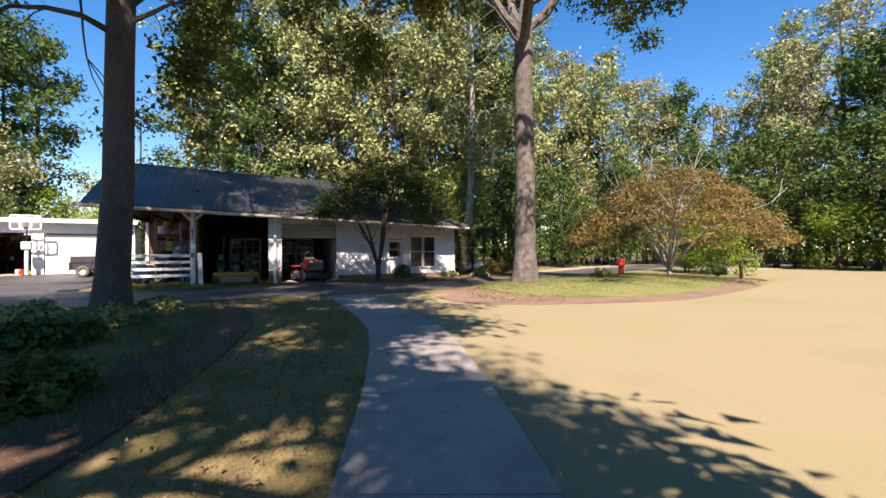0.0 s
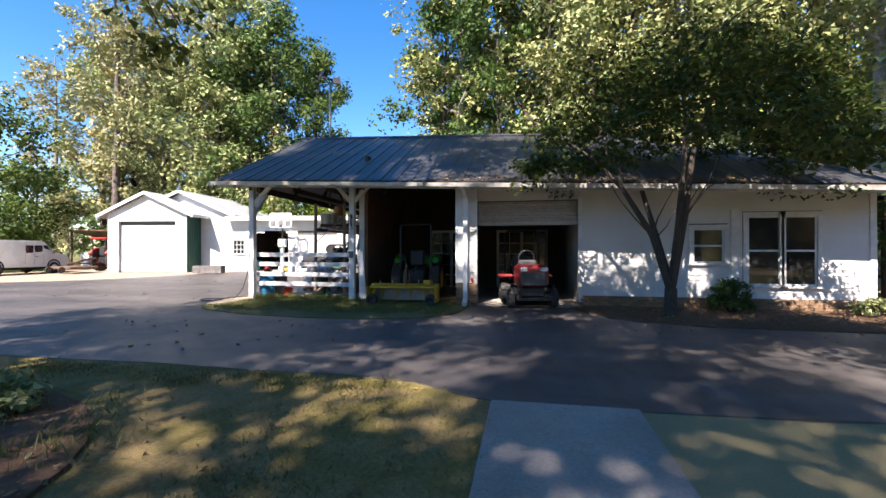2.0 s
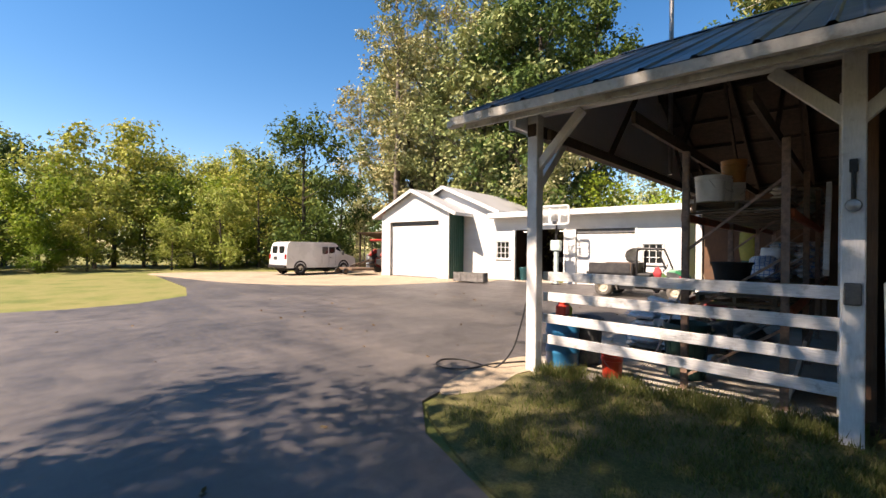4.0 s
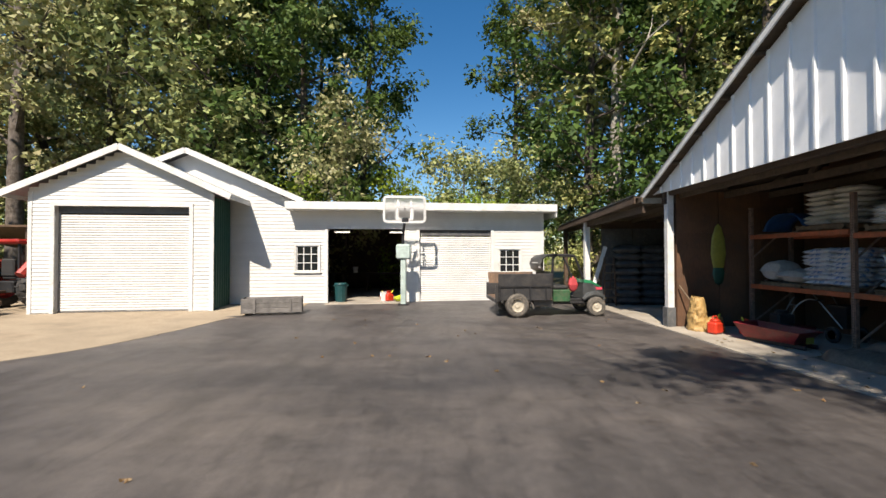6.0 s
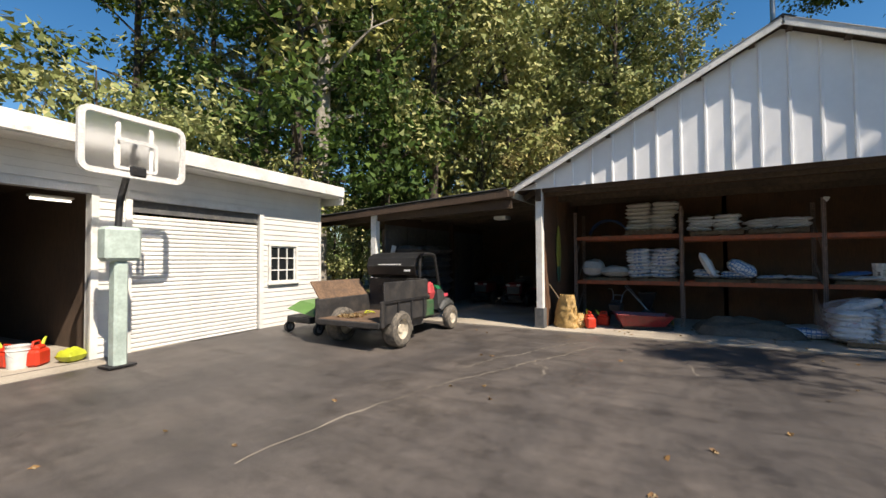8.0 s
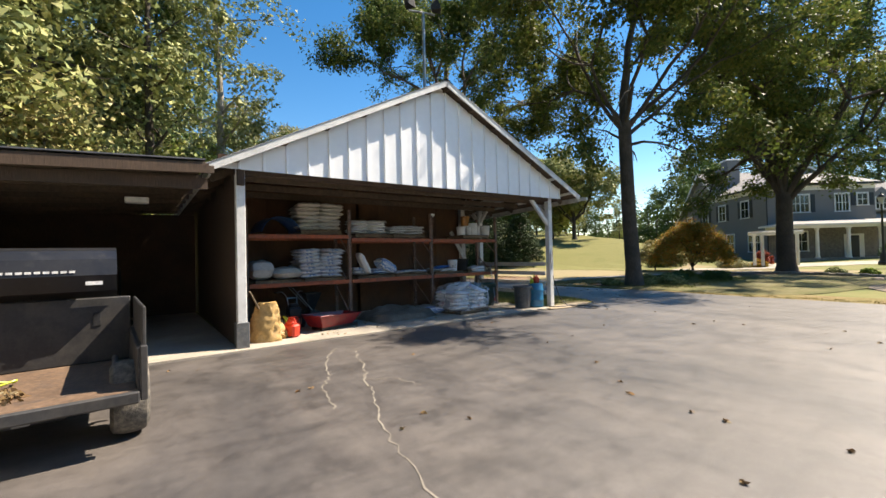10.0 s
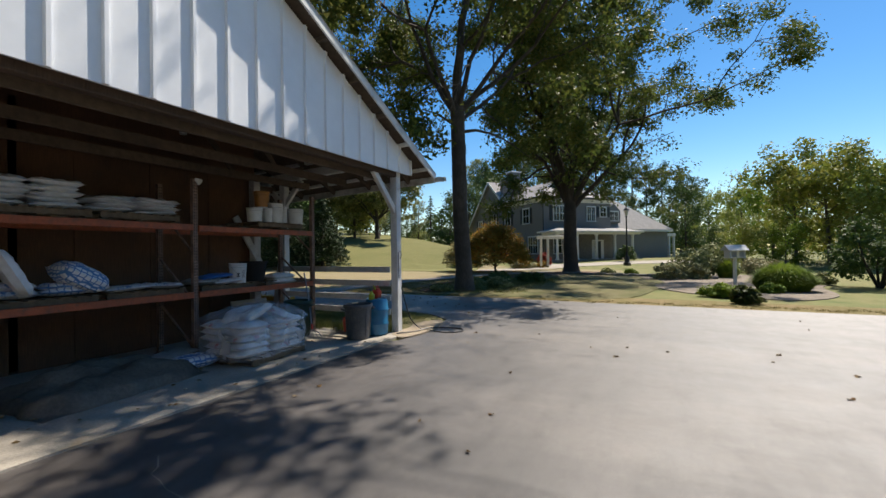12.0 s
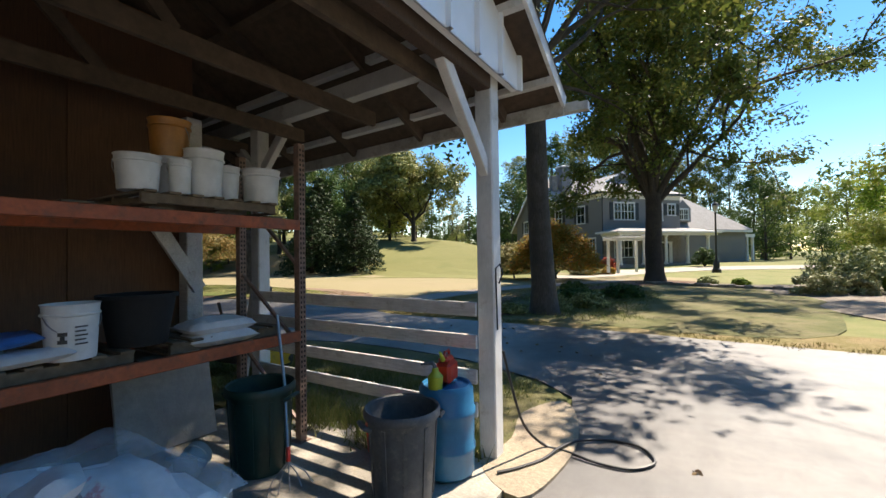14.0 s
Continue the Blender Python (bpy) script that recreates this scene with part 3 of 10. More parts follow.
def drape(name, poly, lift, thick, material, label, category, cell=2.0, mound=0.0):
    """A sheet laid over the land: an outline cut in cells, lifted, with a skirt at its edge."""
    b = bmesh.new()
    f = b.faces.new([b.verts.new((x, y, 0)) for x, y in poly])
    if f.normal.z < 0 or sum(p[0] * q[1] - q[0] * p[1] for p, q in zip(poly, poly[1:] + poly[:1])) < 0:
        f.normal_flip()
    xs, ys = [p[0] for p in poly], [p[1] for p in poly]
    x = math.floor(min(xs) / cell) * cell + cell
    while x < max(xs):
        bmesh.ops.bisect_plane(b, geom=b.verts[:] + b.edges[:] + b.faces[:], plane_co=(x, 0, 0), plane_no=(1, 0, 0))
        x += cell
    y = math.floor(min(ys) / cell) * cell + cell
    while y < max(ys):
        bmesh.ops.bisect_plane(b, geom=b.verts[:] + b.edges[:] + b.faces[:], plane_co=(0, y, 0), plane_no=(0, 1, 0))
        y += cell
    for v in b.verts:
        v.co.z = ground_z(v.co.x, v.co.y) + lift
        if mound and not v.is_boundary:
            v.co.z += mound * (0.6 + 0.4 * noise.noise((v.co.x, v.co.y, 3.0)))
    edge = [e for e in b.edges if e.is_boundary]
    r = bmesh.ops.extrude_edge_only(b, edges=edge)
    for v in r["geom"]:
        if isinstance(v, bmesh.types.BMVert):
            v.co.z -= thick
    bmesh.ops.recalc_face_normals(b, faces=b.faces[:])
    me = bpy.data.meshes.new(name)
    b.to_mesh(me)
    b.free()
    up = sum(p.normal.z * p.area for p in me.polygons)
    if up < 0:
        me.flip_normals()
    return tagged(part(name, me, material), label, category, kind="structure")


def axis_steps():
    near = [i * 1.5 for i in range(-34, 35)]
    far = [51 + 6 * 1.35 ** i for i in range(18)]
    return [-v for v in reversed(far)] + near + far


gx = [v for v in axis_steps()]
gy = [v + 15 for v in axis_steps()]
g = Geo()
g.v = [(x, y, ground_z(x, y) - 0.03) for y in gy for x in gx]
nx = len(gx)
g.f = [(j * nx + i, j * nx + i + 1, (j + 1) * nx + i + 1, (j + 1) * nx + i) for j in range(len(gy) - 1) for i in range(nx - 1)]
solo("ground", g, "lawn_green", "dry yellow-green lawn that spreads out to the woods", "lawn", kind="structure")

drape("lawn", closed_curve([(-13, -9), (-2.5, -13), (10, -16), (34, -10), (44, 8), (40, 17), (26, 18.5), (18.5, 18), (6, 14.2), (-2, 13.6), (-6.0, 13.4), (-6.5, 6), (-9.5, 0)], 5),
      -0.015, 0.012, "lawn_tan", "sun-dried tan lawn beside the path", "lawn", 3.0)

road = closed_curve([(-37, 21.9), (-29.5, 23.5), (-26.9, 25.6), (-25.0, 28.6), (-23.4, 32.4), (-22.2, 33.6), (-21.2, 35.6)], 1)
road += [(-12.2, 36.5), (-10.75, 36.4), (-10.75, 22.3), (-10.95, 21.9), (-11.0, 20.7), (-10.65, 19.3), (-10.0, 18.75), (-8.5, 18.2), (-6.8, 18.02), (-5.5, 18.07),
         (-4.7, 18.26), (-3.98, 18.61), (-3.5, 19.3), (-3.35, 20.9), (-0.4, 20.9), (-0.1, 19.2), (1.5, 18.4), (4.5, 18.25), (7.2, 18.3), (9.5, 19.6), (14.0, 22.5), (22, 26.0), (36, 29),
         (37, 25.5), (24, 22.3), (16.5, 19.2), (11.0, 17.0), (6.5, 14.6), (4.0, 13.9), (2.0, 13.65), (-1.9, 13.5), (-2.5, 13.62), (-3.2, 14.0), (-4.1, 14.12), (-5.4, 14.1), (-6.8, 14.16), (-8.8, 14.1), (-10.2, 14.1), (-12.2, 14.24),
         (-14.5, 14.4), (-17.8, 14.6), (-23.1, 14.7), (-22.6, 16.9), (-22.9, 18.6), (-24.3, 20.3), (-28, 21.2)]
drape("road", road, 0.0, 0.05, "asphalt", "worn grey-brown asphalt drive and yard", "driveway", 2.0)
drape("sand_yard", closed_curve([(-40, 22.2), (-36, 22.2), (-30, 23.2), (-27.1, 24.6), (-25.8, 25.5), (-24.5, 26.8), (-23.5, 28.3), (-23.0, 30.4), (-22.7, 32.3), (-21.6, 33.7), (-21.3, 34.6), (-22.5, 36.5), (-31, 37), (-35, 36.0), (-36.5, 31), (-39, 27)], 4),
      0.005, 0.03, "sand", "pale sandy yard in front of the garage", "ground", 2.5)
drape("sand_track", closed_curve([(7.5, 18.6), (12, 22.6), (20, 27), (34, 31.5), (46, 27), (44, 20), (34, 17.5), (22, 18.2), (30, 22), (16, 22.2)], 4),
      -0.010, 0.02, "sand", "pale sandy track along the wood's edge", "ground", 2.5)

# concrete path in slabs
path_left = [(-8.6, -5.6), (-6.0, -1.6), (-4.33, 1.41), (-3.68, 3.16), (-3.1, 5.0), (-2.63, 6.8), (-2.42, 8.8), (-2.32, 10.64), (-2.3, 13.55)]
path_right = [(-7.3, -6.5), (-4.6, -2.3), (-2.99, 0.77), (-2.3, 2.7), (-1.6, 4.9), (-1.18, 6.59), (-1.02, 8.4), (-0.95, 10.2), (-0.9, 13.55)]
footpath = thing("footpath", "grey concrete garden path in cast slabs", "path", pose(-3, 5, 0), kind="structure")
for i in range(len(path_left) - 1):
    (ax, ay), (bx, by), (cx, cy), (dx, dy) = path_left[i], path_right[i], path_right[i + 1], path_left[i + 1]
    k = 0.008
    g = Geo().prism([(ax + (dx - ax) * k, ay + (dy - ay) * k), (bx + (cx - bx) * k, by + (cy - by) * k), (cx, cy), (dx, dy)], -0.06, 0.012)
    ob = part("slab", g, "concrete", footpath)
    ob.matrix_parent_inverse = footpath.matrix_basis.inverted()

drape("lawn_strip", closed_curve([(-8.5, -5.5), (-5.8, -1.7), (-4.1, 1.3), (-3.4, 3.1), (-2.9, 5.0), (-2.4, 6.8), (-2.2, 8.8), (-2.05, 10.6), (-1.9, 13.42), (-2.6, 13.8), (-3.6, 14.25), (-5.2, 14.35), (-7.2, 14.35), (-8, 12), (-8, 5), (-9.5, -3)], 3), -0.009, 0.005, "lawn_mix",
      "thin shaded grass between the bed and the path", "lawn", 1.5)
drape("verge", closed_curve([(-24, 15.0), (-23, 13.2), (-14, 12.4), (-7.2, 12.6), (-6.8, 14.3), (-10, 14.6), (-14, 15.2), (-19, 15.0)], 3), -0.007, 0.005, "lawn_mix",
      "thin leafy verge along the asphalt", "lawn", 1.5)
drape("shade_lawn", closed_curve([(-14, 13.2), (-9, 13.3), (-6.2, 12.8), (-5.0, 11.2), (-4.8, 8.5), (-5.4, 5.0), (-6.2, 2.4), (-7.5, -0.6), (-9.5, -2.6), (-13, -6), (-16, 2), (-15.5, 9)], 4), -0.002, 0.01, "lawn_shade",
      "thin grass and ivy in the trees' shade", "lawn", 1.0, 0.03)
drape("mulch_bed", closed_curve([(-7.2, 12.9), (-5.9, 12.5), (-4.9, 11.2), (-4.7, 8.5), (-5.3, 5.0), (-6.1, 2.4), (-7.4, -0.6), (-9.3, -2.9), (-10.2, -2.4), (-8.6, 0.2), (-7.3, 3.0), (-6.4, 5.8), (-5.8, 8.6), (-5.9, 10.6), (-6.6, 12.0)], 4), 0.025, 0.06, "mulch",
      "strip of brown mulch and leaves along the grass", "flower bed", 1.0, 0.05)
drape("island_edge", closed_curve([(1.39, 12.9), (0.95, 10.6), (1.45, 9.3), (2.2, 8.7), (3.5, 8.2), (7.4, 7.3), (12, 8.2), (17, 10.0), (19.4, 12.9), (18, 16.6), (13, 17.0), (8.6, 15.6), (5.2, 14.1), (3.2, 13.75)], 4), 0.0, 0.04, "mulch_pale",
      "pinkish mulch edging round a grassed island", "flower bed", 1.0, 0.02)
drape("island_grass", closed_curve([(3.4, 13.4), (3.2, 11.0), (4.3, 9.6), (7.4, 8.4), (12, 9.2), (15.5, 10.8), (17.0, 12.8), (16, 15.6), (11, 15.8), (6, 14.0)], 4), 0.035, 0.05, "lawn_green",
      "yellow-green grass on the island", "lawn", 1.0, 0.03)
drape("wall_bed", closed_curve([(-0.3, 21.4), (0.0, 19.2), (1.6, 18.55), (4.5, 18.4), (7.2, 18.5), (9.6, 20.0), (11.5, 22.0), (8.0, 22.5), (6.6, 21.4)], 3), 0.01, 0.05, "mulch",
      "leaf-strewn mulch bed along the white wall", "flower bed", 1.0, 0.04)
drape("barn_grass", closed_curve([(-10.95, 20.9), (-10.6, 19.4), (-9.9, 18.85), (-8.5, 18.3), (-6.8, 18.12), (-5.5, 18.17), (-4.7, 18.36), (-4.08, 18.7), (-3.6, 19.4), (-3.45, 20.9), (-3.8, 21.6), (-7, 21.8), (-10.2, 21.5)], 3), 0.005, 0.04, "lawn_shade",
      "patchy grass strip before the barn", "lawn", 0.8, 0.03)
drape("dirt_patch", closed_curve([(-10.9, 21.85), (-11.06, 21.2), (-11.02, 20.5), (-10.8, 19.8), (-10.55, 19.6), (-10.3, 20.2), (-10.45, 20.9), (-10.4, 21.5)], 4), 0.028, 0.05, "sand", "bare sandy dirt at the barn's corner", "ground", 0.6, 0.01)
drape("house_bed", closed_curve([(-15.6, 7.6), (-17.2, 10.4), (-19.7, 11.4), (-21.4, 9.4), (-22.0, 5.5), (-23.5, 1), (-21, -4), (-16, -4.5), (-13, -3.0), (-10, -3.2), (-10.5, -2.2), (-14.0, -0.5), (-15.2, 3.5)], 4), 0.0, 0.03, "chips",
      "pale wood-chip planting bed by the lawn", "flower bed", 1.5, 0.06)
drape("tree_ring", closed_curve([(-7.4, -4.2), (-8.4, -2.4), (-10.2, -2.2), (-12.0, -3.4), (-12.2, -5.4), (-10.6, -6.8), (-8.6, -6.4)], 4), 0.01, 0.04, "mulch", "dark mulch round the shade tree's foot", "flower bed", 1.0, 0.04)
drape("south_lawn", closed_curve([(-1, -4), (6, -5), (16, -3), (30, -8), (40, -20), (38, -50), (10, -60), (0, -40), (4, -22), (1, -12)], 4), 0.004, 0.02, "lawn_gold", "sunlit yellow-green lawn rising to the trees", "lawn", 3.0)
drape("gravel_walk", closed_curve([(-3, -6), (-6, -11), (-9, -16), (-14, -20), (-24, -22), (-24, -26), (-13, -24), (-6.5, -19), (-3, -13), (0.5, -7)], 4), 0.0, 0.02, "slab", "pale garden walk to the house", "path", 2.0)
drape("woodland_floor", closed_curve([(-70, 39), (-44, 39.5), (-30, 40), (-20, 42), (-8, 41.5), (8, 32), (22, 30), (36, 33), (48, 28), (48, 14), (75, 10), (80, 60), (30, 95), (-40, 95), (-80, 70)], 3), -0.012, 0.01, "earth",
      "leafy brown woodland floor under the trees", "ground", 5.0)


# ---------------- wall tools ----------------
def spans(a, b, cuts):
    """What is left of a..b without the cuts."""
    out, x = [], a
    for c, d in sorted(cuts):
        if c > x:
            out.append((x, min(c, b)))
        x = max(x, d)
    if x < b:
        out.append((x, b))
    return [(c, d) for c, d in out if d - c > 0.02]


def walling(parent, name, material, x0, x1, z0, z1, holes, y0, y1, to=None, label=""):
    """A wall along x between y0 and y1, with holes (x0, x1, z0, z1) through it."""
    g = Geo()
    zs = sorted({z0, z1, *(min(max(h[2], z0), z1) for h in holes), *(min(max(h[3], z0), z1) for h in holes)})
    for a, b in zip(zs, zs[1:]):
        for c, d in spans(x0, x1, [(h[0], h[1]) for h in holes if h[2] < b - 1e-4 and h[3] > a + 1e-4]):
            g.box(c, d, y0, y1, a, b, to)
    return part(name, g, material, parent, label)




def clapboards(parent, material, x0, x1, z0, top, holes, y, face=-1, lap=0.125, to=None, pieces=True):
    """Lap siding: a wedge-shaped board for each course, cut at the holes. top(x) gives the wall's height."""
    z, joined = z0, Geo()
    while True:
        xs = [x0 + (x1 - x0) * i / 60 for i in range(61)]
        inside = [x for x in xs if top(x) > z + lap * 0.6]
        if len(inside) < 2:
            break
        lo, hi = (x0 if top(x0) > z + lap * 0.6 else inside[0]), (x1 if top(x1) > z + lap * 0.6 else inside[-1])
        for c, d in spans(lo, hi, [(h[0], h[1]) for h in holes if h[2] < z + lap * 0.5 and h[3] > z + lap * 0.5]):
            a, b = y + face * 0.022, y + face * 0.006
            verts = [(c, y, z), (d, y, z), (d, y, z + lap), (c, y, z + lap), (c, a, z), (d, a, z), (d, b, z + lap), (c, b, z + lap)]
            faces = [(4, 5, 6, 7), (0, 1, 5, 4), (3, 7, 6, 2), (0, 4, 7, 3), (1, 2, 6, 5)]
            if face > 0:
                faces = [tuple(reversed(q)) for q in faces]
            if pieces:
                ob = part("siding_board", Geo().add(verts, faces, to), material, parent)
            else:
                joined.add(verts, faces, to)
        z += lap
    if not pieces:
        part("siding", joined, material, parent)


def sash_window(parent, x0, x1, z0, z1, y, cols=1, rows=2, trim=0.1, face=-1, to=None, glass="glass_dark", frame_mat="white_paint"):
    """A window in a wall along x: casing, sash bars, panes, sill."""
    w = part("window", Geo().box(x0 - trim, x1 + trim, y + face * 0.05, y + face * 0.02, z1, z1 + trim, to).box(x0 - trim, x0, y + face * 0.05, y + face * 0.02, z0, z1, to)
             .box(x1, x1 + trim, y + face * 0.05, y + face * 0.02, z0, z1, to), frame_mat, parent, "white-framed window with dark panes")
    part("window_sill", Geo().block(x0 - trim - 0.03, x1 + trim + 0.03, y + face * 0.09 if face < 0 else y, y if face < 0 else y + face * 0.09, z0 - 0.06, z0, 0.008, to), frame_mat, w)
    a, b = sorted((y + face * 0.01, y - face * 0.03))
    g = Geo()
    fr = 0.045
    g.box(x0, x1, a, b, z0, z0 + fr, to).box(x0, x1, a, b, z1 - fr, z1, to).box(x0, x0 + fr, a, b, z0 + fr, z1 - fr, to).box(x1 - fr, x1, a, b, z0 + fr, z1 - fr, to)
    for i in range(1, cols):
        x = x0 + (x1 - x0) * i / cols
        g.box(x - 0.014, x + 0.014, a, b, z0 + fr, z1 - fr, to)
    for j in range(1, rows):
        z = z0 + (z1 - z0) * j / rows
        h = 0.014 if rows > 2 else 0.024
        for i in range(cols):
            xa, xb = x0 + (x1 - x0) * i / cols + 0.014, x0 + (x1 - x0) * (i + 1) / cols - 0.014
            g.box(xa, xb, a + 0.002, b - 0.002, z - h, z + h, to)
    part("window_frame", g, frame_mat, w)
    yy = y - face * 0.012
    for i in range(cols):
        for j in range(rows):
            xa, xb = x0 + (x1 - x0) * i / cols + 0.012, x0 + (x1 - x0) * (i + 1) / cols - 0.012
            za, zb = z0 + (z1 - z0) * j / rows + 0.012, z0 + (z1 - z0) * (j + 1) / rows - 0.012
            part("pane", Geo().box(xa, xb, yy - 0.003, yy + 0.003, za, zb, to), glass, w)
    return w


def roll_door(parent, x0, x1, z0, z1, y, to=None, slat=0.085, material="door_white", name="roll_up_door"):
    """A roll-up door of curved slats."""
    d = part(name, Geo().box(x0, x1, y - 0.03, y + 0.015, z0 - 0.03, z0, to), "steel", parent, "white roll-up door in steel guides")
    for a, b in ((x0 - 0.06, x0), (x1, x1 + 0.06)):
        part("guide", Geo().box(a, b, y - 0.03, y + 0.06, z0, z1, to), "steel", d)
    n = int((z1 - z0) / slat)
    prof = [(0.0, 0.0), (0.018, slat * 0.25), (0.018, slat * 0.7), (0.0, slat * 0.95)]
    base = None
    for i in range(n):
        z = z0 + i * slat
        vs = [(x, y - dy, z + dz) for dy, dz in prof for x in (x0, x1)] + [(x, y + 0.01, z + dz) for dz in (0, slat * 0.95) for x in (x0, x1)]
        fs = [(0, 1, 3, 2), (2, 3, 5, 4), (4, 5, 7, 6), (6, 7, 11, 10), (8, 9, 1, 0), (8, 10, 11, 9)]
        part("slat", Geo().add(vs, fs, to), material, d)
    return d


# ---------------- the barn ----------------
# posts and openings of its long side
BX0, BX1, BY0, BY1 = -10.5, 6.55, 21.4, 30.5
RIDGE_Y, RIDGE_Z, EAVE_S, EAVE_N, EAVE_Z = 25.64, 6.25, 20.25, 31.1, 3.50
RX0, RX1 = -10.9, 6.95
barn = thing("barn", "white timber barn with a dark ribbed metal roof and open bays", "barn", pose(0, 0, 0))


HIP_X = 0.4


def ridge_z(x):
    """The old ridge sags a little towards the hipped east end."""
    return 6.25 - 0.033 * (min(x, HIP_X) - RX0)


def eave_z(x, y_low=EAVE_S):
    """The south eave drops towards the east with the ridge; the north one is level."""
    return 3.62 - 0.036 * (x - RX0) if y_low < RIDGE_Y else EAVE_Z


def roof_z(y, x=-10.5):
    low = EAVE_S if y < RIDGE_Y else EAVE_N
    return eave_z(x, low) + (ridge_z(x) - eave_z(x, low)) * (1 - (y - RIDGE_Y) / (low - RIDGE_Y))


def slope_top(x, y_low):
    """Where the slope that starts at the eave y_low ends above x: at the ridge or on the hip."""
    k = max(0.0, (x - HIP_X) / (RX1 - HIP_X))
    return RIDGE_Y + (y_low - RIDGE_Y) * k, ridge_z(HIP_X if k else x) + (eave_z(RX1, y_low) - ridge_z(HIP_X)) * k


def roof_panels(parent, y_low, width, material, name):
    """Ribbed metal sheets side by side on a slope."""
    xa = RX0 + 0.05
    outline = [(xa, y_low, eave_z(xa, y_low)), (RX1, y_low, eave_z(RX1, y_low)), (HIP_X, RIDGE_Y, ridge_z(HIP_X)), (xa, RIDGE_Y, ridge_z(RX0))]
    vs = [(x, y, z - 0.03) for x, y, z in outline] + [(x, y, z - 0.055) for x, y, z in outline]
    slope = part(name, Geo().add(vs, [(0, 1, 2, 3), (7, 6, 5, 4), (0, 4, 5, 1), (1, 5, 6, 2), (2, 6, 7, 3), (3, 7, 4, 0)]), "rafter", parent)
    n = int(round((RX1 - RX0) / width))
    w = (RX1 - RX0) / n
    row = [(0, 0), (0.02, 0.026), (0.055, 0.026), (0.075, 0), (w / 2 - 0.02, 0.0), (w / 2 - 0.008, 0.007), (w / 2 + 0.008, 0.007), (w / 2 + 0.02, 0.0), (w - 0.001, 0)]
    k = len(row)
    for i in range(n):
        x0, lift, vs = RX0 + i * w, random.uniform(0, 0.004), []
        for t in (0.0, 0.5, 1.0):
            for dx, dz in row:
                yt, zt = slope_top(x0 + dx, y_low)
                ze = eave_z(x0 + dx, y_low)
                vs.append((x0 + dx, y_low + (yt - y_low) * t, ze + (zt - ze) * t + dz + lift))
        fs = [(j * k + q, j * k + q + 1, (j + 1) * k + q + 1, (j + 1) * k + q) for j in range(2) for q in range(k - 1)]
        part("roof_panel", Geo().add(vs, fs if y_low < RIDGE_Y else [tuple(reversed(q)) for q in fs]), material, slope)
    return slope


roof_panels(barn, EAVE_S, 0.46, "roof_metal", "roof_south")
roof_panels(barn, EAVE_N, 0.46, "roof_metal", "roof_north")
part("roof_east", Geo().add([(RX1, EAVE_S, eave_z(RX1)), (RX1, EAVE_N, EAVE_Z), (HIP_X, RIDGE_Y, ridge_z(HIP_X)), (RX1, EAVE_S, eave_z(RX1) - 0.05), (RX1, EAVE_N, EAVE_Z - 0.05), (HIP_X, RIDGE_Y, ridge_z(HIP_X) - 0.05)],
                            [(0, 1, 2), (5, 4, 3), (0, 3, 4, 1)]), "roof_metal", barn)
part("ridge_cap", Geo().add([(x, RIDGE_Y + dy, ridge_z(x) + dz) for x in (RX0, HIP_X) for dy, dz in ((-0.2, -0.06), (0, 0.05), (0.2, -0.06))], [(0, 3, 4, 1), (1, 4, 5, 2)]), "roof_metal", barn)
part("hip_cap", Geo().tube([(RX1, EAVE_S, eave_z(RX1) + 0.01), (HIP_X, RIDGE_Y, ridge_z(HIP_X) + 0.02)], 0.06, 6).tube([(RX1, EAVE_N, EAVE_Z + 0.01), (HIP_X, RIDGE_Y, ridge_z(HIP_X) + 0.02)], 0.06, 6), "roof_metal", barn)
for sgn, y in ((-1, EAVE_S), (1, EAVE_N)):
    ends = [(x, eave_z(x, y)) for x in (RX0 + 0.03, RX1 - 0.03)]
    part("fascia", Geo().beam((ends[0][0], y - sgn * 0.03, ends[0][1] - 0.13), (ends[1][0], y - sgn * 0.03, ends[1][1] - 0.13), 0.04, 0.15), "roof_edge", barn)
# gutter along the eave
gv = [(0.0, 0.0), (-0.02, -0.09), (-0.11, -0.1), (-0.13, 0.0), (-0.12, 0.0), (-0.105, -0.088), (-0.025, -0.08), (-0.008, 0.0)]
part("gutter", Geo().add([(x, EAVE_S - 0.012 + a, eave_z(x) - 0.065 + b) for x in (RX0 - 0.12, RX1) for a, b in gv], [(i, (i + 1) % 8, 8 + (i + 1) % 8, 8 + i) for i in range(8)]), "roof_edge", barn, "weathered white gutter")
# rake boards with battens below the roof edge
for y in (EAVE_S, EAVE_N):
    part("rake_board", Geo().beam((RX0 + 0.03, y, eave_z(RX0, y) - 0.06), (RX0 + 0.03, RIDGE_Y, ridge_z(RX0) - 0.06), 0.035, 0.15), "white_paint", barn)
part("corner_gutter_end", Geo().box(-11.12, -10.9, EAVE_S - 0.1, EAVE_S + 0.0, eave_z(RX0) - 0.17, eave_z(RX0) - 0.08), "roof_edge", barn)
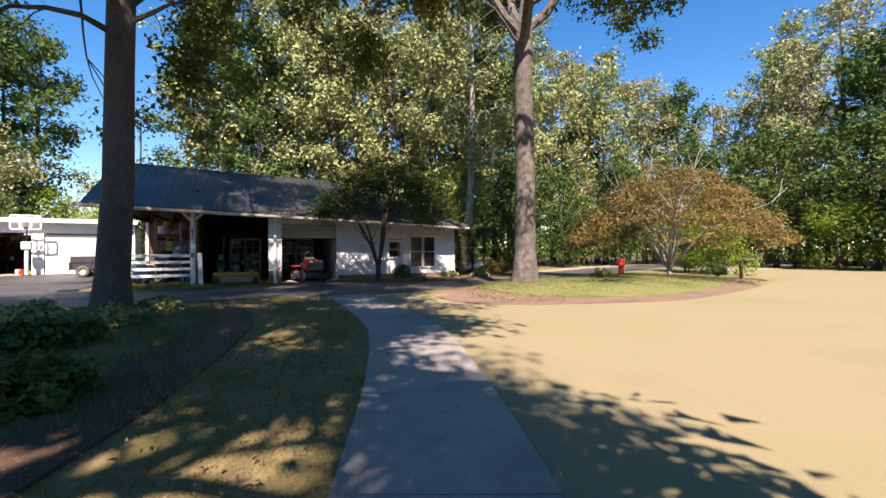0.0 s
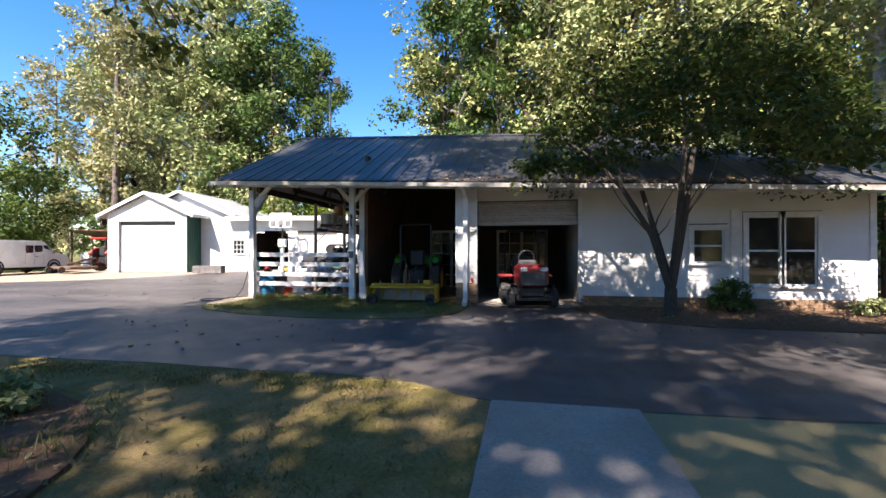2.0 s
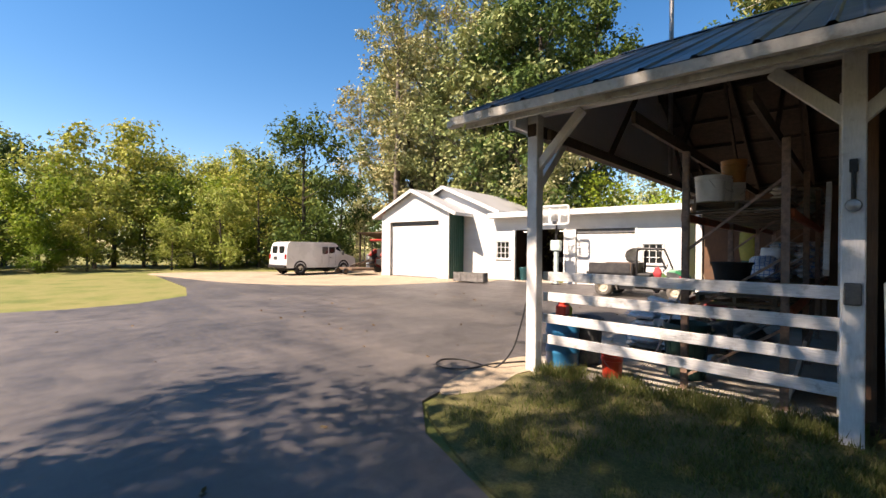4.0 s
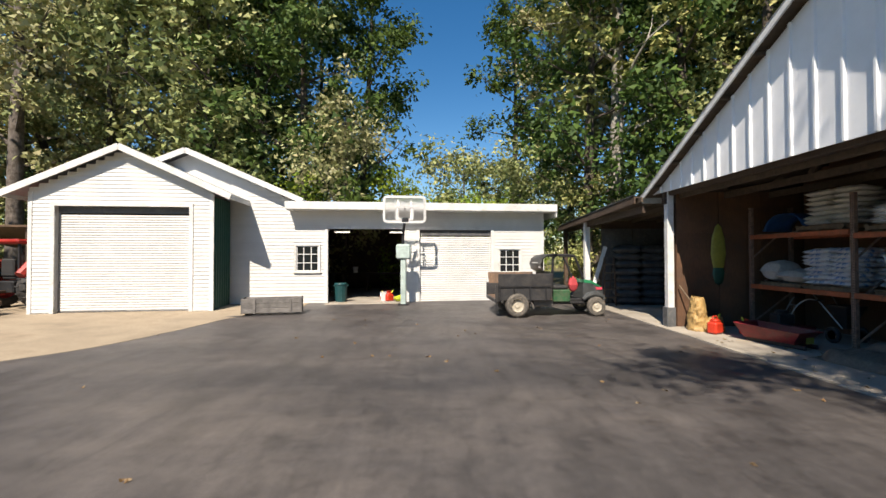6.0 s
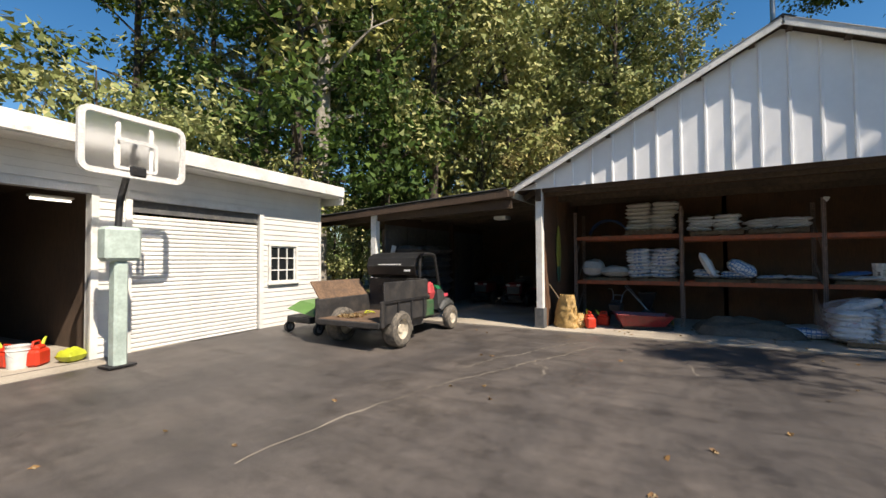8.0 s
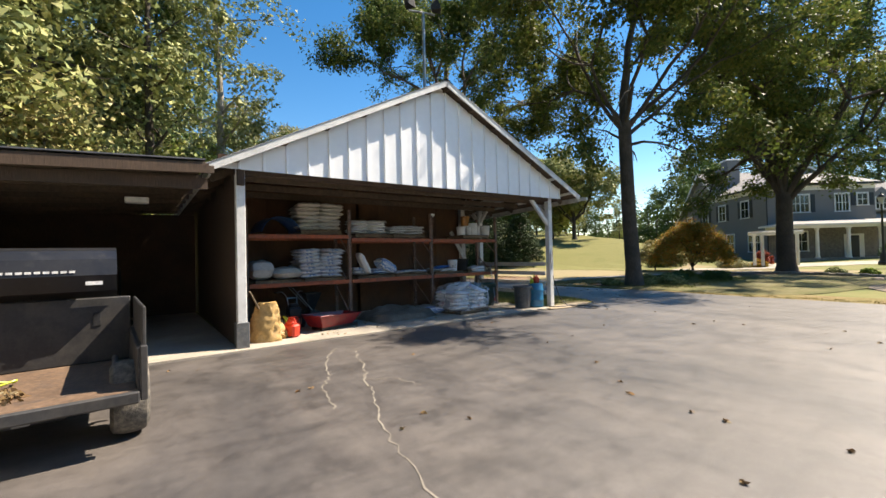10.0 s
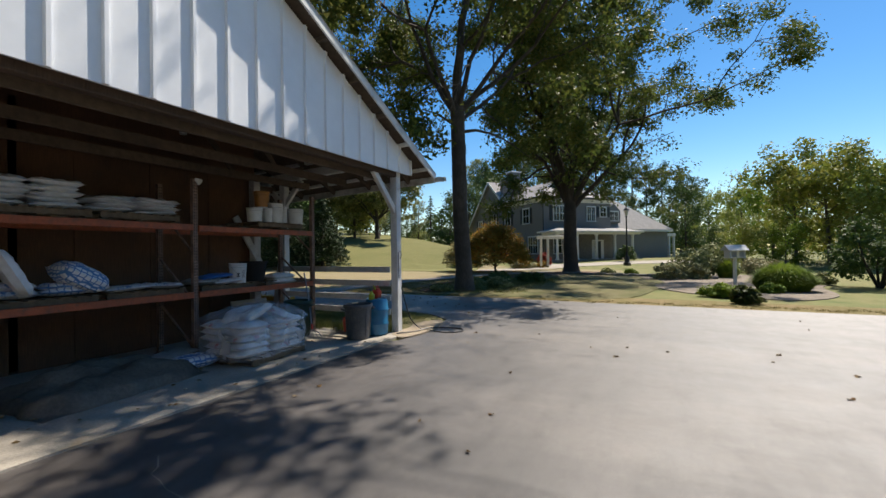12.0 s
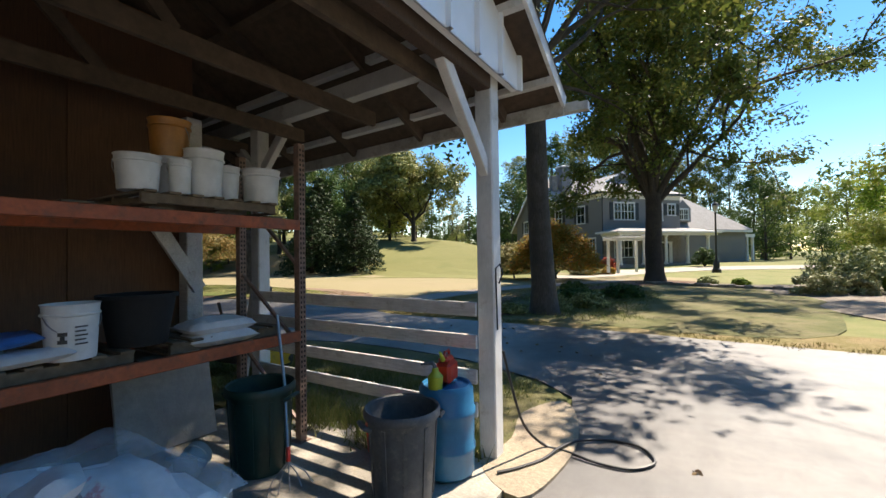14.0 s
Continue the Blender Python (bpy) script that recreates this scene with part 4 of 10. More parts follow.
# purlins and rafters seen from below
for i in range(13):
    y = 20.6 + i * 0.82 if i < 7 else 26.1 + (i - 7) * 0.9
    part("purlin", Geo().beam((RX0 + 0.05, y, roof_z(y, RX0) - 0.10), (-0.4, y, roof_z(y, -0.4) - 0.10), 0.09, 0.07), "white_paint" if y < 21.6 else "rafter", barn)
rx = -10.2
while rx < 0.3:
    part("rafter", Geo().beam((rx, EAVE_S + 0.1, eave_z(rx) - 0.11), (rx, RIDGE_Y, ridge_z(rx) - 0.2), 0.05, 0.14), "rafter", barn)
    part("rafter", Geo().beam((rx, EAVE_N - 0.1, EAVE_Z - 0.16), (rx, RIDGE_Y, ridge_z(rx) - 0.2), 0.05, 0.14), "rafter", barn)
    if rx < -6:
        part("tie_beam", Geo().beam((rx, 21.3, 3.42), (rx, 30.6, 3.42), 0.05, 0.15), "rafter", barn)
        part("strut", Geo().beam((rx, 23.4, 3.48), (rx, RIDGE_Y, ridge_z(rx) - 0.25), 0.045, 0.1), "rafter", barn)
        part("strut", Geo().beam((rx, 27.9, 3.48), (rx, RIDGE_Y, ridge_z(rx) - 0.25), 0.045, 0.1), "rafter", barn)
    rx += 1.17
# eave beams on the posts
part("eave_beam", Geo().beam((-10.6, 21.37, 3.84), (-3.78, 21.37, 3.57), 0.14, 0.2, 0.01), "white_paint", barn)
part("eave_beam", Geo().block(-10.6, -7.0, 30.43, 30.57, 3.2, 3.55, 0.01), "old_wood", barn)
part("gable_beam", Geo().block(-10.5, -10.36, 21.2, 30.6, 3.42, 3.60, 0.01), "old_wood", barn)
# posts and braces
for nm, x, y, h in (("corner_post", -10.42, 21.3, 3.74), ("post", -7.08, 21.37, 3.6), ("corner_post", -10.45, 30.5, 3.6)):
    p = part(nm, Geo().block(x - 0.085, x + 0.085, y - 0.085, y + 0.085, -0.05, h, 0.012), "white_paint", barn, "weathered white timber post")
    if nm == "corner_post" and y < 25:
        part("brace", Geo().beam((x, y, 2.62), (x, y + 0.85, 3.5), 0.09, 0.12, 0.008), "white_paint", p)
        part("brace", Geo().beam((x + 0.02, y, 2.95), (x + 0.72, y + 0.02, 3.68), 0.09, 0.12, 0.008), "white_paint", p)
        part("hook", Geo().tube([(x - 0.09, y - 0.02, 1.62), (x - 0.13, y - 0.02, 1.72), (x - 0.10, y - 0.02, 1.8), (x - 0.09, y + 0.05, 1.76), (x - 0.1, y + 0.05, 1.2)], 0.008, 6), "dark_metal", p)
    elif nm == "post":
        part("brace", Geo().beam((x, y, 2.96), (x - 0.6, y, 3.6), 0.09, 0.12, 0.008), "white_paint", p)
        part("brace", Geo().beam((x, y, 2.96), (x + 0.6, y, 3.55), 0.09, 0.12, 0.008), "white_paint", p)
        part("bell", Geo().lathe([(0.0, 0), (0.05, 0.01), (0.06, 0.03), (0.05, 0.05), (0, 0.06)], 14, pose(x, y - 0.09, 2.2, 90, 0, 0)), "steel", p)
        part("bell_bracket", Geo().tube([(x, y - 0.1, 2.26), (x, y - 0.13, 2.4), (x, y - 0.1, 2.55)], 0.018, 7).block(x - 0.03, x + 0.03, y - 0.12, y - 0.085, 2.5, 2.62, 0.006), "dark_metal", p)
        part("outlet_box", Geo().block(x - 0.06, x + 0.06, y - 0.14, y - 0.085, 1.3, 1.5, 0.01), "panel_grey", p)
    else:
        part("post_guard", Geo().block(x - 0.13, x + 0.1, y - 0.12, y + 0.12, 0.0, 0.52, 0.01), "plastic_grey", p, "scuffed grey guard round the post's foot")

# gable front of white ribbed sheets
gable = part("gable_front", Geo().add([(-10.585, 20.95, 3.52), (-10.585, 30.6, 3.52), (-10.585, 30.6, 3.72), (-10.585, RIDGE_Y, RIDGE_Z - 0.1), (-10.585, 20.95, roof_z(20.95) - 0.1),
                                     (-10.53, 20.95, 3.52), (-10.53, 30.6, 3.52), (-10.53, 30.6, 3.72), (-10.53, RIDGE_Y, RIDGE_Z - 0.1), (-10.53, 20.95, roof_z(20.95) - 0.1)],
                                    [(0, 4, 3, 2, 1), (5, 6, 7, 8, 9), (0, 1, 6, 5), (1, 2, 7, 6), (2, 3, 8, 7), (3, 4, 9, 8), (4, 0, 5, 9)]), "gable_white", barn)
y = 20.95
while y < 30.6:
    za, zb = roof_z(max(y, 20.3)) - 0.13, roof_z(min(y + 0.455, 31)) - 0.13
    a = [(0.0, 0.0), (0.012, 0.038), (0.05, 0.038), (0.062, 0.0)]
    vs, x = [], -10.62
    for dy, dx in a + [(0.455, 0.0)]:
        t = dy / 0.455
        top = min(za + (zb - za) * t, roof_z(y + dy) - 0.12)
        vs += [(x - dx, y + dy, 3.50), (x - dx, y + dy, max(3.51, top))]
    part("gable_sheet", Geo().add(vs, [(2 * i, 2 * i + 1, 2 * i + 3, 2 * i + 2) for i in range(4)]), "gable_white", gable)
    y += 0.455

# south wall with its lap siding
HEAD = lambda x: 3.36
south = walling(barn, "wall_south", "old_wood", -0.45, BX1, 0.1, 3.36, [(2.44, 3.19, 1.19, 2.1), (3.73, 5.31, 0.62, 2.41)], 21.42, 21.52)
clapboards(south, "white_siding", -0.45, BX1, 0.28, HEAD, [(2.34, 3.29, 1.12, 2.2), (3.62, 5.42, 0.55, 2.51)], 21.42, lap=0.15)
sash_window(south, 2.44, 3.19, 1.19, 2.1, 21.42, 1, 2)
sash_window(south, 3.73, 4.50, 0.62, 2.41, 21.42, 1, 2)
sash_window(south, 4.56, 5.31, 0.62, 2.41, 21.42, 1, 2)
part("corner_board", Geo().box(BX1 - 0.12, BX1 + 0.02, 21.375, 21.4, 0.25, 3.36), "white_paint", south)
part("corner_board", Geo().box(-0.47, -0.36, 21.375, 21.4, 0.1, 3.0), "white_paint", south)
part("pilaster", Geo().box(3.34, 3.52, 21.36, 21.4, 0.55, 2.6), "white_paint", south)
part("foundation", Geo().box(-0.44, BX1 - 0.01, 21.40, 21.5, 0.0, 0.27), "mortar", south)
# header over the roll-up door bay and the column beside it
head = walling(barn, "door_header", "old_wood", -3.25, -0.45, 2.92, 3.36, [], 21.42, 21.52)
clapboards(head, "white_siding", -3.25, -0.45, 2.94, HEAD, [], 21.42, lap=0.15)
column = part("brick_column", Geo().box(-3.8, -3.25, 21.42, 21.9, 0.0, 3.36), "mortar", barn, "white sided pier on a brown brick foot")
clapboards(column, "white_siding", -3.8, -3.25, 0.62, HEAD, [], 21.42, lap=0.15)
for x0, x1 in ((-3.83, -3.78), (-3.27, -3.22)):
    part("corner_board", Geo().box(x0, x1, 21.385, 21.5, 0.6, 3.36), "white_paint", column)
bm_brick = Geo().block(-0.1, 0.1, -0.05, 0.05, -0.031, 0.031, 0.006).mesh("brick")
for row in range(9):
    for i in range(3):
        x = -3.80 + 0.1 + i * 0.205 - (0.07 if row % 2 else 0)
        ob = part("brick", bm_brick, "brick", column)
        ob.location = (min(max(x, -3.72), -3.32), 21.385 + random.uniform(-0.008, 0.008), 0.035 + row * 0.068)
for row in range(4):
    for i in range(33):
        ob = part("brick", bm_brick, "brick", south)
        ob.location = (-0.3 + i * 0.207 + (0.1 if row % 2 else 0.0), 21.37 + random.uniform(-0.006, 0.006), 0.035 + row * 0.068)
part("downspout", Geo().block(-3.6, -3.47, 21.26, 21.36, 0.12, 3.04, 0.012).beam((-3.535, 21.3, 3.0), (-3.535, 20.62, 3.22), 0.09, 0.08).beam((-3.535, 21.3, 0.16), (-3.535, 21.02, 0.05), 0.12, 0.09), "white_metal", barn, "white metal downspout").location.y = -0.45
part("flood_lamp", Geo().lathe([(0.03, 0), (0.07, 0.09), (0.06, 0.1), (0, 0.1)], 12, pose(-3.6, 20.85, 3.1, 60, 0, 0)), "plastic_white", barn)
column.location.y = -0.45  # the pier stands forward of the wall
# rolled-up slats behind the header, bay linings, back walls
roll_door(barn, -3.22, -0.5, 2.28, 2.98, 21.62, material="bag_grey")
part("bay_wall", Geo().box(-0.42, -0.36, 21.54, 26.4, 0, 3.36), "bag_grey", barn, "pale grey lining board")
part("bay_wall", Geo().box(-3.62, -3.5, 21.92, 26.3, 0, 3.36), "old_wood", barn)
part("bay_back", Geo().box(-7.0, -0.3, 26.4, 26.5, 0, 4.2), "old_wood", barn)
part("bay_ceiling", Geo().box(-3.5, -0.42, 21.56, 26.38, 3.1, 3.14), "old_wood", barn)
part("floor_slab", Geo().box(-3.5, -0.42, 20.95, 26.38, -0.05, 0.03), "slab", barn)
part("floor_slab", Geo().box(-6.95, -3.62, 21.9, 26.38, -0.05, 0.02), "mulch", barn, "earth floor")
# east end, north side
east = walling(barn, "wall_east", "white_siding", 21.52, 30.3, 0.1, 3.4, [], BX1 - 0.1, BX1, Matrix(((0, 1, 0, 0), (1, 0, 0, 0), (0, 0, 1, 0), (0, 0, 0, 1))))
part("wall_north", Geo().box(-7.0, BX1 - 0.1, 30.42, 30.52, 0, 3.5), "old_wood", barn)
# brown boarded walls of the storage bay
back = part("storage_back", Geo().box(-6.98, -6.9, 22.2, 30.4, 0, 4.6), "brown_ply", barn, "dark brown plywood wall")
for i in range(7):
    y0 = 22.2 + i * 1.17
    part("plywood_sheet", Geo().block(-7.0, -6.985, y0 + 0.004, y0 + 1.166, 0.06, 2.44, 0.003), "brown_ply", back)
    part("plywood_sheet", Geo().block(-7.0, -6.985, y0 + 0.004, y0 + 1.166, 2.446, 4.5, 0.003), "brown_ply", back)
side = part("storage_side", Geo().box(-10.3, -7.0, 30.44, 30.5, 0, 3.5), "brown_ply", barn, "reddish-brown boarded wall")
for i in range(3):
    x0 = -10.3 + i * 1.1
    part("plywood_sheet", Geo().block(x0 + 0.003, x0 + 1.09, 30.415, 30.436, 0.03, 2.44, 0.003), "brown_ply", side)
    part("plywood_sheet", Geo().block(x0 + 0.003, x0 + 1.09, 30.415, 30.436, 2.446, 3.5, 0.003), "brown_ply", side)
part("post", Geo().block(-7.2, -7.02, 22.2, 22.38, 0, 3.5, 0.01), "weathered_rail", barn)
part("brace", Geo().beam((-7.3, 22.3, 1.55), (-7.3, 22.95, 2.6), 0.05, 0.14), "weathered_rail", barn)
solo("storage_floor", Geo().box(-10.75, -7.0, 21.45, 30.6, -0.06, 0.025).box(-10.78, -3.0, 30.6, 36.3, -0.06, 0.03), "slab", "stained sandy concrete floor of the open bays", "floor", kind="structure")

# four-rail fence between the corner posts
fence = thing("rail_fence", "weathered white four-rail board fence between barn posts", "fence", pose(0, 0, 0))
for z in (0.47, 0.77, 1.09, 1.39):
    part("rail", Geo().block(-10.36, -7.05, 21.44, 21.475, z - 0.065, z + 0.065, 0.005), "weathered_rail", fence)

# floodlight mast on the ridge
mast = thing("floodlight_mast", "grey pole with two floodlights above the roof", "floodlight", pose(-9.88, 25.66, 0))
part("pole", Geo().tube([(0, 0, 3.4), (0, 0, 8.5)], 0.045, 10), "steel", mast)
part("crossbar", Geo().tube([(-0.1, -0.32, 8.5), (0.1, 0.4, 8.5)], 0.03, 8), "steel", mast)
for s, q in ((-0.34, -30), (0.42, 30)):
    fl = part("floodlight", Geo().lathe([(0.06, -0.12), (0.1, -0.1), (0.2, 0.08), (0.21, 0.12), (0.19, 0.12)], 4, pose(-0.1 if s < 0 else 0.1, s, 8.72, 70, 0, q) @ pose(0, 0, 0, 0, 0, 45)), "dark_metal", mast)
    part("lens", Geo().box(-0.13, 0.13, -0.13, 0.13, 0.10, 0.115, pose(-0.1 if s < 0 else 0.1, s, 8.72, 70, 0, q)), "lens_glass", fl)

# ---------------- the lean-to ----------------
lean = thing("lean_to", "open lean-to shed with a low metal roof on posts", "shed", pose(0, 0, 0))
LZ = lambda y: 3.52 - (y - 31.1) * 0.045
lean_roof = part("roof", Geo().add([(x, y, LZ(y) - d) for d in (0.03, 0.055) for x, y in ((-11.06, 38.6), (-2.6, 38.6), (-2.6, 31.15), (-11.06, 31.15))],
                                  [(3, 2, 1, 0), (4, 5, 6, 7), (0, 1, 5, 4), (1, 2, 6, 5), (2, 3, 7, 6), (3, 0, 4, 7)]), "rafter", lean)
for i in range(14):
    x0, prof = -11.1 + i * 0.607, ((0, 0), (0.02, 0.026), (0.055, 0.026), (0.075, 0), (0.29, 0), (0.3, 0.007), (0.32, 0.007), (0.33, 0), (0.606, 0))
    part("roof_panel", Geo().add([(x0 + dx, y, LZ(y) + dz) for y in (38.6, 31.15) for dx, dz in prof], [(q + 9, q + 10, q + 1, q) for q in range(8)]), "roof_metal", lean_roof)
part("fascia", Geo().beam((-11.06, 31.1, LZ(31.1) - 0.14), (-11.06, 38.6, LZ(38.6) - 0.14), 0.04, 0.17), "old_wood", lean)
for i in range(9):
    x = -10.9 + i * 0.95
    part("rafter", Geo().beam((x, 31.0, LZ(31) - 0.13), (x, 38.5, LZ(38.5) - 0.13), 0.05, 0.13), "rafter", lean)
part("post", Geo().block(-10.92, -10.72, 35.5, 35.7, -0.05, 3.25, 0.012), "white_paint", lean, "weathered white timber post")
part("brace", Geo().beam((-10.8, 35.5, 0.1), (-10.2, 35.35, 2.2), 0.05, 0.14), "weathered_rail", lean)
part("beam", Geo().beam((-10.8, 31.1, 3.14), (-10.8, 38.4, 2.98), 0.09, 0.2), "old_wood", lean)
partition = part("partition", Geo().box(-10.2, -3.0, 35.75, 35.8, 0, 3.2), "old_wood", lean)
for i in range(6):
    part("wall_sheet", Geo().block(-10.2 + i * 1.2, -9.02 + i * 1.2, 35.70, 35.745, 0.05, 2.9, 0.004), "plastic_grey", partition)
part("back_wall", Geo().box(-3.0, -2.9, 30.6, 35.8, 0, 3.3), "old_wood", lean)
for x, y, h in ((-6.4, 35.4, 3.2), (-3.3, 38.2, 3.0), (-10.9, 38.2, 3.0)):
    part("inner_post", Geo().block(x, x + 0.16, y, y + 0.16, 0, h, 0.01), "old_wood", lean)
part("lintel_lamp", Geo().block(-9.2, -8.8, 31.95, 32.35, 2.95, 3.05, 0.02), "plastic_white", lean, "white ceiling lamp, unlit")
part("siding_return", Geo().box(-10.4, -7.0, 30.53, 30.58, 0, 3.5), "old_wood", lean)

# ---------------- the workshop ----------------
shop = thing("workshop", "white lap-sided workshop with roll-up doors", "garage", pose(-20.74, 35.55, 0, 0, 0, 6.0))
# openings: x0, x1, z0, z1 along the front
D2, D3, W1, W2 = (0.05, 2.9, 0.0, 2.9), (3.53, 6.36, 0.0, 2.88), (-1.12, -0.29, 1.28, 2.26), (6.69, 7.54, 1.2, 2.12)
front = walling(shop, "wall_front", "white_siding", -8.6, 8.5, 0.0, 3.9, [D2, D3, W1, W2], 0.0, 0.14)


def front_top(s):
    return 3.6 if s > -1.1 else 5.62 - abs(s + 4.93) * 0.435


clapboards(front, "white_siding", -3.45, 8.42, 0.06, front_top, [(D2[0] - 0.1, D2[1] + 0.1, 0, 3.0), (D3[0] - 0.1, D3[1] + 0.1, 0, 2.98), (W1[0] - 0.08, W1[1] + 0.08, 1.2, 2.34), (W2[0] - 0.08, W2[1] + 0.08, 1.12, 2.2)], -0.001, lap=0.13)
for d in (D2, D3):
    part("door_casing", Geo().box(d[0] - 0.11, d[0], -0.045, 0.1, 0, d[3] + 0.11).box(d[1], d[1] + 0.11, -0.045, 0.1, 0, d[3] + 0.11).box(d[0], d[1], -0.045, 0.1, d[3], d[3] + 0.11), "white_paint", front)
part("gable_back", Geo().add([(-8.9, 0.02, 3.85), (-1.0, 0.02, 3.85), (-4.93, 0.02, 5.62), (-8.9, 0.12, 3.85), (-1.0, 0.12, 3.85), (-4.93, 0.12, 5.62)], [(0, 1, 2), (5, 4, 3), (0, 3, 4, 1), (1, 4, 5, 2), (2, 5, 3, 0)]), "white_siding", shop)
sash_window(front, *W1, 0.0, 3, 3, 0.06)
sash_window(front, *W2, 0.0, 3, 3, 0.06)
roll_door(shop, D3[0], D3[1], 0.06, D3[3] - 0.22, 0.07)
part("door_hood", Geo().box(D3[0], D3[1], 0.05, 0.13, D3[3] - 0.22, D3[3]), "plastic_grey", shop)
part("corner_board", Geo().box(8.42, 8.52, -0.03, 0.12, 0, 3.6).box(8.5, 8.525, 0.12, 0.25, 0, 3.6), "white_paint", front)
# flat roof with its deep white fascia
part("flat_roof", Geo().add([(-1.4, -0.55, 3.84), (8.85, -0.55, 3.84), (8.85, 7.5, 3.55), (-1.4, 7.5, 3.55), (-1.4, -0.55, 3.76), (8.85, -0.55, 3.76), (8.85, 7.5, 3.47), (-1.4, 7.5, 3.47)],
                            [(0, 1, 2, 3), (7, 6, 5, 4), (0, 4, 5, 1), (1, 5, 6, 2), (2, 6, 7, 3), (3, 7, 4, 0)]), "white_metal", shop)
part("fascia", Geo().block(-1.4, 8.87, -0.6, -0.56, 3.58, 3.86, 0.008).block(8.83, 8.87, -0.56, 7.4, 3.36, 3.7, 0.008), "white_paint", shop)
part("soffit", Geo().box(-1.36, 8.82, -0.55, -0.03, 3.56, 3.6), "white_paint", shop)
part("wall_side", Geo().box(8.38, 8.5, 0.14, 7.2, 0, 3.5), "white_siding", shop)
part("wall_rear", Geo().box(-8.6, 8.4, 7.2, 7.32, 0, 3.5), "old_wood", shop)
part("inner_wall", Geo().box(-1.3, -1.2, 0.16, 7.2, 0, 3.5), "old_wood", shop)
part("inner_wall", Geo().box(3.3, 3.4, 0.3, 7.2, 0, 3.5), "old_wood", shop)
part("floor_slab", Geo().box(-1.2, 8.38, -0.05, 7.2, -0.05, 0.10).box(0.0, 3.0, -0.55, -0.05, -0.05, 0.095), "slab", shop)
part("ceiling_board", Geo().box(-1.2, 8.38, 0.16, 7.2, 3.3, 3.34), "old_wood", shop)
for x, y in ((0.5, 0.7), (2.65, 0.7)):
    tl = part("tube_lamp", Geo().block(x - 0.3, x + 0.3, y - 0.08, y + 0.08, 2.84, 2.88, 0.01), "plastic_white", shop, "lit fluorescent lamp")
    part("tube", Geo().tube([(x - 0.28, y, 2.81), (x + 0.28, y, 2.81)], 0.018, 8), "tube_glow", tl)


def gable_roof(parent, x_mid, z_ridge, half, slope, y0, y1, material, name="roof"):
    for s in (-1, 1):
        x1, z1 = x_mid + s * half, z_ridge - slope * half
        vs = [(x_mid, y0, z_ridge), (x1, y0, z1), (x1, y1, z1), (x_mid, y1, z_ridge)]
        vs += [(a, b, c - 0.06) for a, b, c in vs]
        fs = [(0, 1, 2, 3), (7, 6, 5, 4), (0, 4, 5, 1), (1, 5, 6, 2), (2, 6, 7, 3), (3, 7, 4, 0)]
        r = part(name, Geo().add(vs, fs if s < 0 else [tuple(reversed(q)) for q in fs]), material, parent)
        part("rake_board", Geo().beam((x_mid, y0 - 0.02, z_ridge - 0.09), (x1, y0 - 0.02, z1 - 0.09), 0.03, 0.2), "white_paint", parent)
        part("eave_board", Geo().beam((x1, y0, z1 - 0.1), (x1, y1, z1 - 0.1), 0.03, 0.15), "white_paint", parent)


gable_roof(shop, -4.93, 5.78, 4.1, 0.435, -0.35, 8.0, "shop_metal", "main_roof")
# garage built in front of it
GY = -1.54
gar = walling(shop, "garage_front", "white_siding", -9.04, -3.47, 0, 3.95, [(-8.28, -4.2, 0, 3.5)], GY, GY + 0.13)
clapboards(gar, "white_siding", -9.04, -3.47, 0.06, lambda s: 5.34 - abs(s + 6.25) * 0.46, [(-8.4, -4.08, 0, 3.62)], GY - 0.001, lap=0.13)
part("gable_board", Geo().add([(-9.04, GY + 0.01, 3.95), (-3.47, GY + 0.01, 3.95), (-6.25, GY + 0.01, 5.3), (-9.04, GY + 0.1, 3.95), (-3.47, GY + 0.1, 3.95), (-6.25, GY + 0.1, 5.3)], [(0, 1, 2), (5, 4, 3), (0, 3, 4, 1), (1, 4, 5, 2), (2, 5, 3, 0)]), "white_siding", gar)
part("door_casing", Geo().box(-8.4, -8.28, GY - 0.045, GY + 0.1, 0, 3.62).box(-4.2, -4.08, GY - 0.045, GY + 0.1, 0, 3.62).box(-8.28, -4.2, GY - 0.045, GY + 0.1, 3.5, 3.62), "white_paint", gar)
roll_door(shop, -8.22, -4.26, 0.08, 3.3, GY + 0.16)
part("door_hood", Geo().box(-8.28, -4.2, GY + 0.13, GY + 0.3, 3.28, 3.5), "plastic_grey", shop)
gable_roof(shop, -6.25, 5.5, 3.45, 0.46, GY - 0.28, 1.0, "shop_metal", "garage_roof")
for x in (-9.04, -3.53):
    part("corner_board", Geo().box(x - 0.02, x + 0.1, GY - 0.035, GY, 0, 3.95), "white_paint", gar)
part("side_wall", Geo().box(-9.04, -8.94, GY + 0.13, 7, 0, 3.9), "white_siding", shop)
part("side_wall", Geo().box(-3.56, -3.5, GY + 0.13, 0, 0, 3.9), "old_wood", shop)
part("corrugated_side", Geo().box(-3.5, -3.495, GY + 0.02, GY + 1.54, 0.02, 3.85), "green_metal", shop, "dark green corrugated metal sheeting")
corr = shop.children[-1]
